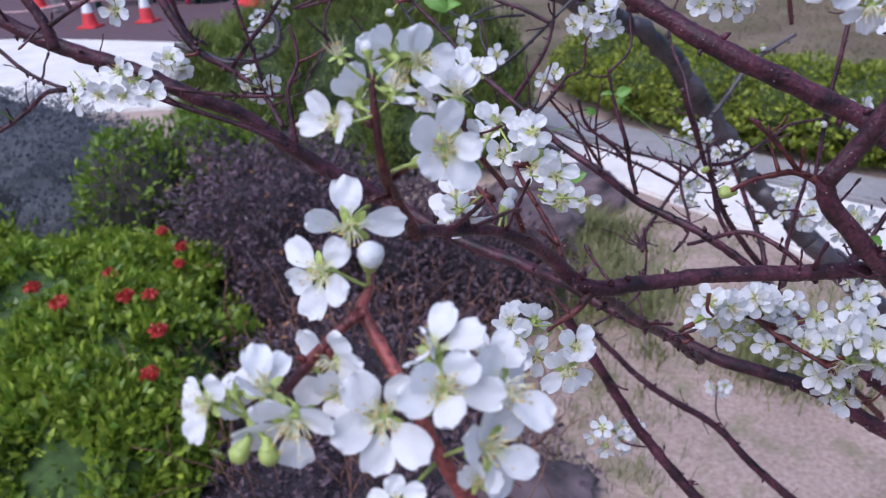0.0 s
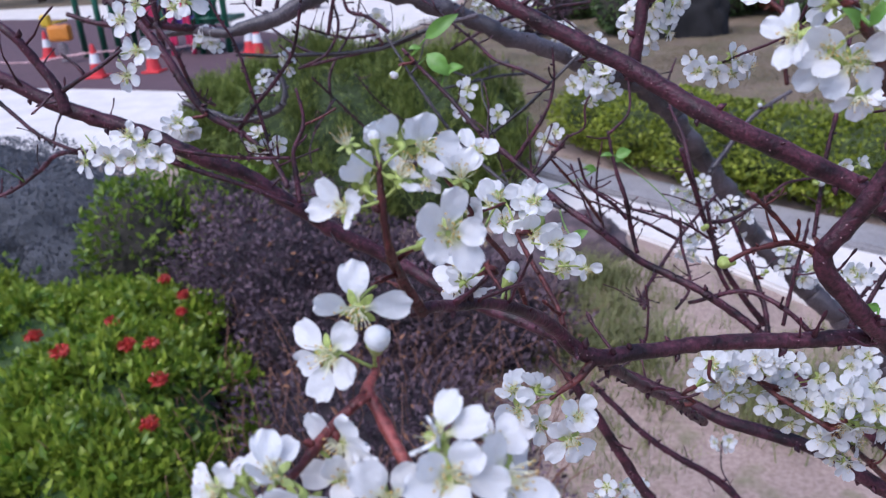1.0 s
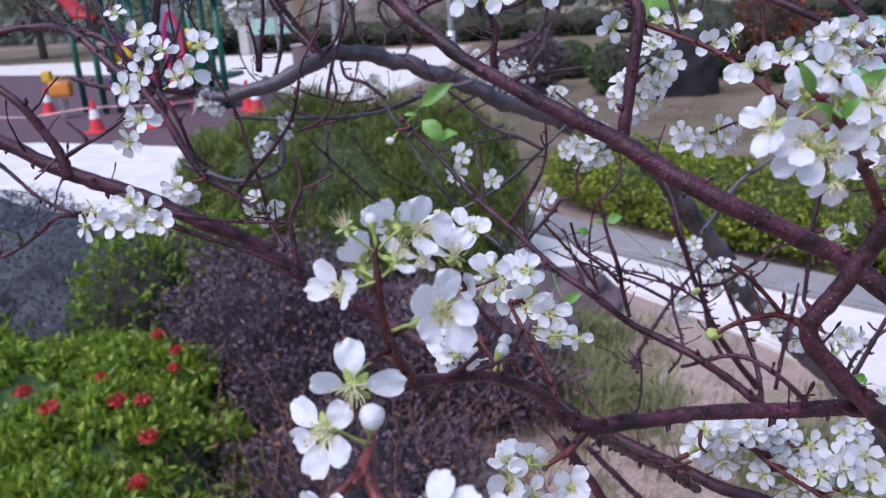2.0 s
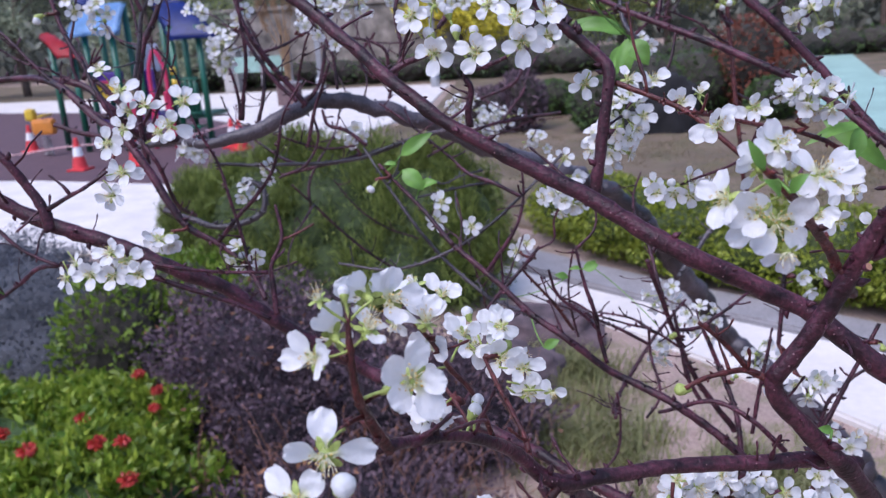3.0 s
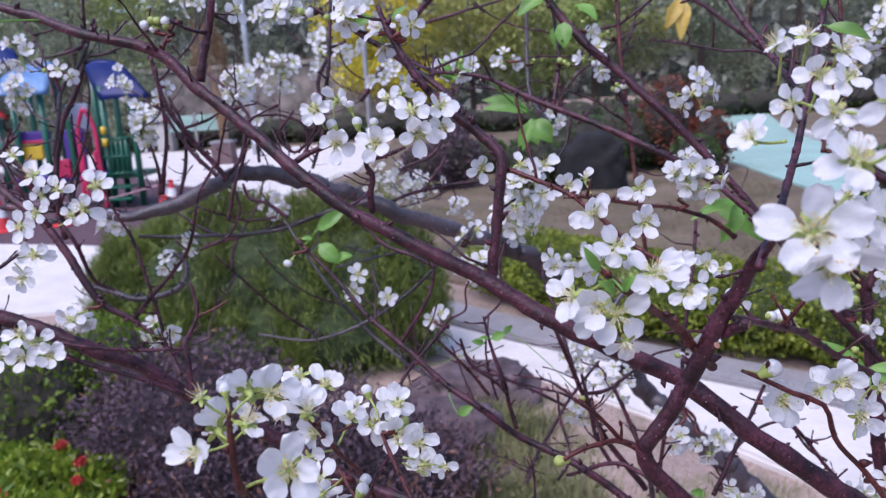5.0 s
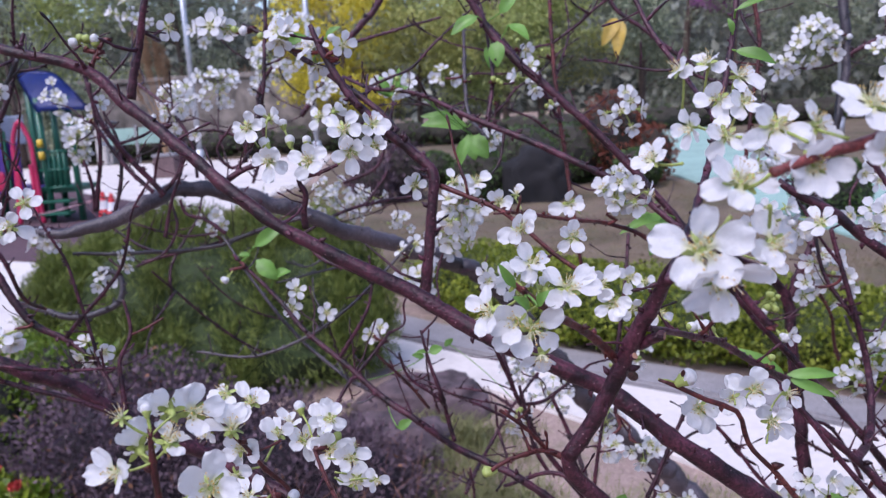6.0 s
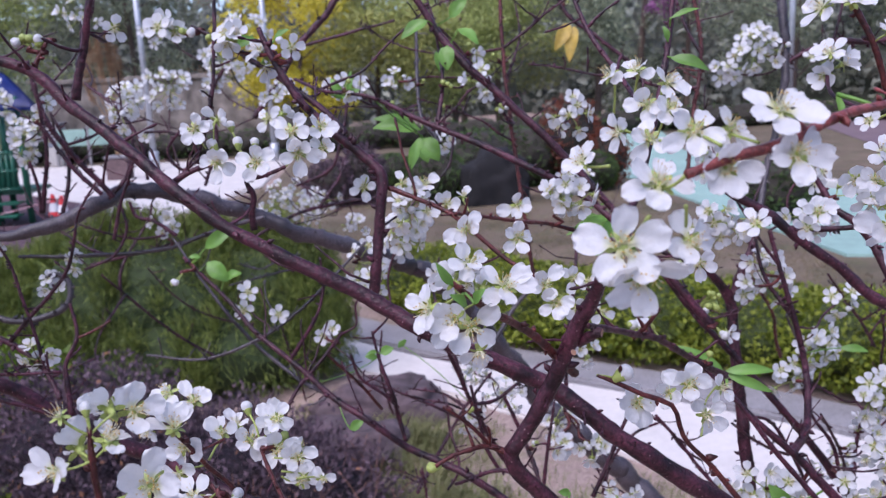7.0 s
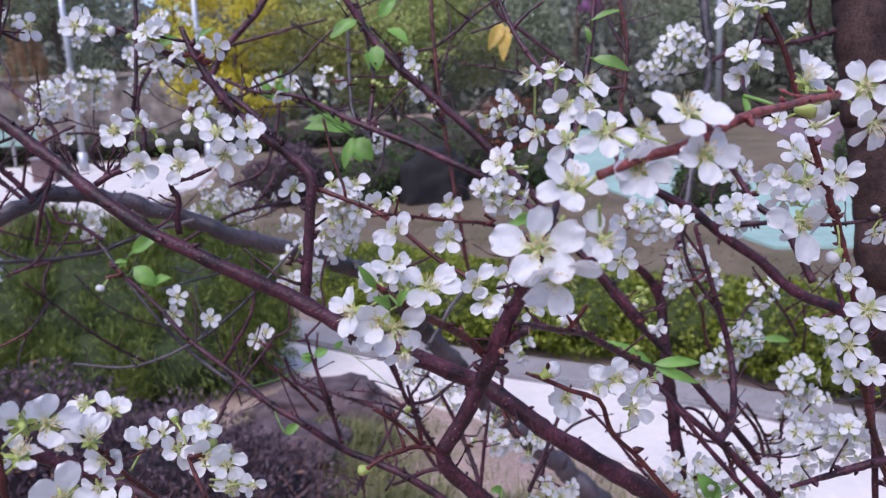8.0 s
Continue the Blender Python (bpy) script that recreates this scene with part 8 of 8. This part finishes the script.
def spring_rider(at):
    top = empty("spring_rider", at, "orange and yellow playground rider on a spring", "play equipment")
    part("spring", hoop([(0.07 * math.cos(1.2 * k), 0.07 * math.sin(1.2 * k), 0.012 + 0.010 * k) for k in range(32)], 0.011), STONE_AND_SHADE, top, "grey steel coil")
    part("body", box((0.38, 0.16, 0.26), (0, 0, 0.48), 0.06), plain("orange_plastic", (0.62, 0.22, 0.03), 0.4, 15, 0.1), top)
    part("head", box((0.16, 0.13, 0.20), (-0.2, 0, 0.68), 0.05), YELLOW, top, "yellow head")
    part("handle", rod((0.05, -0.18, 0.66), (0.05, 0.18, 0.66), 0.02), YELLOW, top)


spring_rider((-8.15, 11.95, 0.012))

CONE_RED = plain("cone_red", (0.60, 0.035, 0.04), 0.45, 20, 0.12)
CONE_WHITE = plain("cone_white", (0.75, 0.74, 0.74), 0.4, 20, 0.06)


def cone(at):
    top = empty("traffic_cone", at, "red traffic cone with a white band", "traffic cone", "cones round the playground")
    part("base", box((0.27, 0.27, 0.03), (0, 0, 0.015), 0.01), CONE_RED, top)

    def ring(z0, r0, z1, r1):
        bm = bmesh.new()
        bmesh.ops.create_cone(bm, cap_ends=True, segments=20, radius1=r0, radius2=r1, depth=z1 - z0, matrix=Matrix.Translation((0, 0, (z0 + z1) / 2)))
        return bm

    part("lower_shell", ring(0.03, 0.105, 0.20, 0.073), CONE_RED, top)
    part("reflective_band", ring(0.20, 0.075, 0.33, 0.050), CONE_WHITE, top, "white reflective band")
    part("tip", ring(0.33, 0.048, 0.46, 0.024), CONE_RED, top)
    return top


first = cone((-6.62, 10.35, 0.012))
for x, y in ((-5.0, 12.0), (-8.9, 12.6), (-4.75, 11.7), (-5.9, 10.6)):
    copy_thing(first, pose(x, y, 0.012))


def barrier_tape():
    rows = smooth_line([(-9.5, 11.0, 0.30, 0.012), (-8.0, 10.7, 0.22, 0.012), (-6.62, 10.35, 0.36, 0.012), (-5.6, 11.2, 0.28, 0.012), (-5.0, 12.0, 0.38, 0.012)], 0.1)
    v, f = tube_data(rows, 5)
    put("barrier_tape", mesh_from("barrier_tape", v, f, [plain("tape", (0.65, 0.4, 0.4), 0.5, 6, 0.4)]), None, "pink barrier tape strung between the cones", "tape")


barrier_tape()


def bollard(at):
    top = empty("stone_bollard", at, "low square stone block on the plaza", "stone block")
    part("body", box((0.52, 0.45, 0.52), (0, 0, 0.26), 0.03), plain("brown_stone", (0.15, 0.095, 0.095), 0.8, 20, 0.25, 0.004), top)
    part("cap", box((0.56, 0.49, 0.06), (0, 0, 0.545), 0.015), STONE_AND_SHADE, top, "grey cap stone")


bollard((-6.5, 19.5, 0.0))

STEEL = plain("galvanised_steel", (0.45, 0.47, 0.50), 0.4, 12, 0.12, 0, 0.5)


def lamp_post(at, high):
    top = empty("street_lamp", at, "tall pale grey steel lamp post", "street lamp", "lamp posts")
    part("base", rod((0, 0, 0), (0, 0, 0.5), 0.13), STEEL, top)
    part("pole", rod((0, 0, 0.5), (0, 0, high), 0.075), STEEL, top)
    part("arm", rod((0, 0, high - 0.05), (0.7, 0, high + 0.12), 0.04), STEEL, top)
    part("lamp_head", box((0.5, 0.2, 0.1), (0.85, 0, high + 0.15), 0.04), STEEL, top)
    return top


lp = lamp_post((-6.4, 22.0, 0.0), 6.0)
for x, y in ((-3.3, 23.0), (10.3, 20.0)):
    copy_thing(lp, pose(x, y, 0))

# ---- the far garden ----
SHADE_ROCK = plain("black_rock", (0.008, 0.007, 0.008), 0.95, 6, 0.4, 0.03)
TOPIARY = leafy("topiary_leaf", (0.035, 0.075, 0.018), (0.09, 0.15, 0.03), 0.25, 0.6, 2)
for k, (x, y, r) in enumerate(((1.55, 13.4, 0.66), (2.35, 13.8, 0.66), (0.75, 12.2, 0.5), (3.3, 12.6, 0.4), (9.5, 8.6, 0.6), (10.8, 10.0, 0.7), (8.3, 11.2, 0.5), (0.05, 14.5, 0.4), (4.6, 9.0, 0.45), (3.0, 14.6, 0.6))):
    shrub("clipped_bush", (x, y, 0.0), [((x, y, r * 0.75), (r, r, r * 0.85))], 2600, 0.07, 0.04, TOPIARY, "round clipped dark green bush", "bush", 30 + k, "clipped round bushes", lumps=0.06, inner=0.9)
shrub("rust_shrub", (3.15, 13.6, 0.0), [((3.15, 13.6, 0.8), (0.55, 0.5, 0.75)), ((3.7, 13.2, 0.5), (0.4, 0.35, 0.5))], 2600, 0.09, 0.045, RUST, "rust-red leaved garden shrub", "shrub", 44)
shrub("dark_red_shrub", (-0.45, 12.6, 0.0), [((-0.45, 12.6, 0.45), (0.42, 0.35, 0.5)), ((-0.95, 12.3, 0.35), (0.4, 0.3, 0.4))], 2200, 0.10, 0.04, PURPLE, "small dark red-leaved shrub on the lawn", "shrub", 45, upright=0.6)
rock((1.62, 11.9, 0.1), (0.52, 0.42, 0.66), 3.3, "large black boulder in the garden", SHADE_ROCK)
for k, (line, hi) in enumerate(((((-12.0, 27.0), (-7.0, 26.5), (-2.0, 26.0), (3.0, 26.5), (8.0, 27.5), (14.0, 28.0), (20.0, 27.0)), 0.85), (((9.0, 11.5), (11.0, 12.0), (13.0, 11.5)), 0.9))):
    pts = bent(line, 1.2)
    shrub("low_hedge", (pts[0][0], pts[0][1], 0.0), [((x, y, hi * 0.45), (0.85, 0.8, hi * 0.55)) for x, y in pts], 9000, 0.14, 0.08, TOPIARY, "low dark green hedge", "hedge", 60 + k, inner=0.88)

WALL = plain("grey_stone_wall", (0.225, 0.195, 0.17), 0.9, 2.2, 0.6, 0.05)


def retaining_wall():
    """A weathered stone wall with a coping, leaning back against the slope."""
    bm = box((15.0, 0.8, 2.6), (-9.0, 30.0, 1.3), 0.06)
    box((15.2, 0.95, 0.18), (-9.0, 29.98, 2.694), 0.04, bm=bm)
    me = bpy.data.meshes.new("retaining_wall")
    bm.to_mesh(me)
    bm.free()
    me.materials.append(WALL)
    put("retaining_wall", me, None, "weathered grey stone retaining wall behind the plaza", "wall", kind="structure")


retaining_wall()


def mint_wall():
    top = empty("mint_panel_fence", (-10.2, 25.2, 0.0), "low fence of mint-green painted panels behind the plaza", "fence")
    for k in range(2):
        part("panel", box((0.9, 0.06, 0.5), (0.45 + 0.98 * k, 0, 0.86), 0.02), COURT, top, "mint-green panel")
    for k in range(3):
        part("post", box((0.08, 0.1, 1.2), (-0.04 + 0.98 * k, 0, 0.6), 0.01), STONE_AND_SHADE, top)


mint_wall()


def plume_grass(at):
    """Tall dry grass with drooping feathery plumes."""
    rd = rng("plumes")
    top = empty("plume_grass", at, "tall dry tan plume grass behind the plaza", "grass")
    for k in range(9):
        lean = Vector((rd.uniform(-0.45, 0.45), rd.uniform(-0.3, 0.3), 0))
        h = rd.uniform(2.3, 3.6)
        rows = smooth_line([(lean.x * 0.1, lean.y * 0.1, 0, 0.03), (lean.x * 0.5, lean.y * 0.5, h * 0.55, 0.022), (lean.x * 1.6, lean.y * 1.4, h, 0.008)], 0.2)
        v, f = tube_data(rows, 5)
        stem = put("stem", mesh_from("stem", v, f, [TAN]), top)
        tip = rows[-1][0]
        blobs = [(tuple(tip + Vector((0, 0, 0.3 - 0.22 * j)) - lean * 0.12 * j), (0.11, 0.11, 0.20)) for j in range(4)]
        v, f = leaf_cloud(blobs, 500, 0.13, 0.012, 700 + k, 0.9, 0.5)
        put("plume", fast_mesh("plume", v, f, TAN), stem)


TAN = leafy("dry_plume", (0.26, 0.15, 0.08), (0.46, 0.30, 0.17), 0.3, 0.8, 2)
plume_grass((-8.1, 24.4, 0.0))


def pillar(at):
    top = empty("stone_pillar", at, "pale square stone pillar at the plaza edge", "pillar")
    part("shaft", box((0.5, 0.5, 1.25), (0, 0, 0.625), 0.02), plain("pale_stone", (0.5, 0.47, 0.44), 0.8, 12, 0.12), top)
    part("cap", box((0.62, 0.62, 0.1), (0, 0, 1.304), 0.02), STONE_AND_SHADE, top, "grey cap stone")


pillar((-10.4, 25.6, 0.0))
TRACK = plain("plum_track", (0.17, 0.115, 0.13), 0.9, 5, 0.2)
slab("running_track", [(9.6, 13.5), (13.5, 14.5), (30, 24), (34, 32), (16, 30)], -0.08, 0.008, TRACK, "dull plum rubber track beyond the bushes", "track")

# ---- trees behind ----
TREE_BARK = plain("tree_bark", (0.10, 0.07, 0.055), 0.9, 12, 0.4, 0.02)


def tree(at, high, spread, mat, label, seed, count=12000, leaf_len=0.17, clear=0.35, group="trees behind the garden"):
    """A tapered trunk with limbs and a crown of leaf clumps."""
    rd = rng("tree", seed)
    top = empty("tree", at, label, "tree", group)
    verts, faces = [], []
    clumps = []
    base = smooth_line([(0, 0, -0.05, 0.02 * high), (rd.uniform(-0.1, 0.1), 0, high * 0.3, 0.016 * high), (rd.uniform(-0.3, 0.3), rd.uniform(-0.2, 0.2), high * 0.65, 0.009 * high), (rd.uniform(-0.3, 0.3), 0, high * 0.92, 0.004 * high)], 0.3)
    verts, faces = tube_data(base, 9, 0.15, seed)
    for k in range(13):
        t = rd.uniform(clear, 0.92)
        p = base[int(t * (len(base) - 1))][0]
        a = rd.uniform(0, 6.28)
        reach = spread * rd.uniform(0.5, 1.0) * (1.15 - 0.55 * abs(t - 0.5))
        tip = p + Vector((math.cos(a) * reach, math.sin(a) * reach, rd.uniform(0.05, 0.3) * spread))
        v, f = tube_data(smooth_line([(*p, 0.006 * high), (*(p.lerp(tip, 0.5) + Vector((0, 0, 0.12 * spread))), 0.004 * high), (*tip, 0.0015 * high)], 0.25), 6)
        n = len(verts)
        verts += v
        faces += [tuple(q + n for q in g) for g in f]
        for s in (0.6, 1.0):
            c = p.lerp(tip, s)
            r = spread * rd.uniform(0.22, 0.42)
            clumps.append((tuple(c), (r, r, r * rd.uniform(0.6, 0.9))))
    clumps.append((tuple(base[-1][0]), (spread * 0.4, spread * 0.4, spread * 0.35)))
    put("trunk", mesh_from("trunk", verts, faces, [TREE_BARK]), top)
    v, f = leaf_cloud(clumps, count, leaf_len, leaf_len * 0.5, seed + 500, 0.7, 0.2, 0.25)
    put("crown", fast_mesh("crown", v, f, mat), top)
    return top


# the dark leaves are lightened and blued: distance haze put into their colour
T_DARK = leafy("tree_leaf_dark", (0.11, 0.145, 0.095), (0.38, 0.41, 0.25), 0.3, 0.6, 0.8)
T_GREEN = leafy("tree_leaf_green", (0.21, 0.26, 0.08), (0.50, 0.56, 0.17), 0.35, 0.6, 0.8)
T_YELLOW = leafy("tree_leaf_yellow", (0.45, 0.40, 0.03), (0.82, 0.70, 0.07), 0.4, 0.6, 0.8)
T_OLIVE = leafy("tree_leaf_olive", (0.23, 0.25, 0.065), (0.54, 0.54, 0.16), 0.3, 0.6, 0.8)
T_PINK = leafy("tree_flower_pink", (0.22, 0.06, 0.20), (0.42, 0.14, 0.36), 0.3, 0.6, 0.8)
T_BROWN = leafy("tree_leaf_brown", (0.24, 0.14, 0.075), (0.42, 0.26, 0.14), 0.3, 0.6, 0.8)
row = ((-21, 30, 8, 3.6, T_DARK), (-17, 33, 9, 3.8, T_GREEN), (-13.5, 26.5, 5.5, 2.4, T_DARK), (-10.5, 35, 9, 3.2, T_DARK), (-6, 36, 8, 3.4, T_BROWN), (-2.9, 27.5, 5.6, 2.2, T_YELLOW), (-0.4, 30, 6.0, 2.8, T_OLIVE), (2.6, 31, 7.0, 3.2, T_GREEN), (5.0, 36, 9, 3.6, T_OLIVE), (8.2, 31, 7.5, 3.2, T_DARK), (11.5, 36, 10, 4.2, T_DARK), (15.5, 30, 8, 3.6, T_DARK), (20, 27, 8, 3.8, T_DARK), (25, 23, 8, 3.8, T_GREEN), (30, 18, 8, 3.8, T_DARK), (-26, 25, 8, 3.8, T_DARK), (-31, 18, 8, 3.8, T_GREEN))
KINDS = {"tree_leaf_dark": "dark green broadleaf tree", "tree_leaf_green": "mid-green broadleaf tree", "tree_leaf_yellow": "tree with bright yellow leaves", "tree_leaf_olive": "olive-green broadleaf tree", "tree_leaf_brown": "tree with dry brown leaves", "tree_flower_pink": "tree with purple-pink flowers"}
for k, (x, y, h, s, mat) in enumerate(row):
    tree((x, y, 0.0), h, s, mat, KINDS[mat.name] + " behind the garden", 200 + k, 9000 if mat is T_YELLOW else 12000, clear=0.2)
tree((3.2, 34, 0.0), 7.5, 1.6, T_PINK, KINDS["tree_flower_pink"] + " behind the garden", 260, 1600, 0.2, 0.6)
tree((12.5, 33, 0.0), 7.5, 1.6, T_PINK, KINDS["tree_flower_pink"] + " behind the garden", 261, 1400, 0.2, 0.6)

# a wooded slope closes the distance
# leaf tones greyed to paint in the haze of distance
WOODS = leafy("far_woods", (0.13, 0.145, 0.12), (0.34, 0.355, 0.28), 0.25, 0.7, 0.2)


def far_woods():
    blobs = []
    rd = rng("woods")
    for k in range(150):
        a = 2 * math.pi * k / 150
        R = rd.uniform(48, 70)
        blobs.append(((R * math.sin(a), 4 + R * math.cos(a), rd.uniform(1, 6)), (rd.uniform(4, 6), rd.uniform(4, 6), rd.uniform(4, 8))))
    v, f = leaf_cloud(blobs, 90000, 0.9, 0.5, 77, 0.3)
    put("far_woods", fast_mesh("far_woods", v, f, WOODS), None, "dark wooded slope far behind the garden", "woods", kind="stuff")
    bm = bmesh.new()
    rings = []
    for i in range(9):
        u = i / 8
        ring = []
        for k in range(150):
            a = 2 * math.pi * k / 150
            R = 54 + 26 * u + 3 * noise.noise((math.sin(a) * 6, math.cos(a) * 6, u * 3))
            z = 12.5 * math.sin(u * math.pi / 2) * (0.85 + 0.35 * noise.noise((math.sin(a) * 5, math.cos(a) * 5, 3)) + 0.15 * noise.noise((math.sin(a) * 21, math.cos(a) * 21, 5))) - 0.5
            ring.append(bm.verts.new((R * math.sin(a), 4 + R * math.cos(a), z)))
        rings.append(ring)
    for i in range(8):
        for k in range(150):
            bm.faces.new((rings[i][k], rings[i + 1][k], rings[i + 1][(k + 1) % 150], rings[i][(k + 1) % 150]))
    me = bpy.data.meshes.new("backdrop")
    bm.to_mesh(me)
    bm.free()
    me.materials.append(plain("woods_shade", (0.035, 0.04, 0.025), 0.95, 0.6, 0.4))
    put("backdrop", me, None, "dark wooded slope closing the distance", "woods", kind="structure")


far_woods()
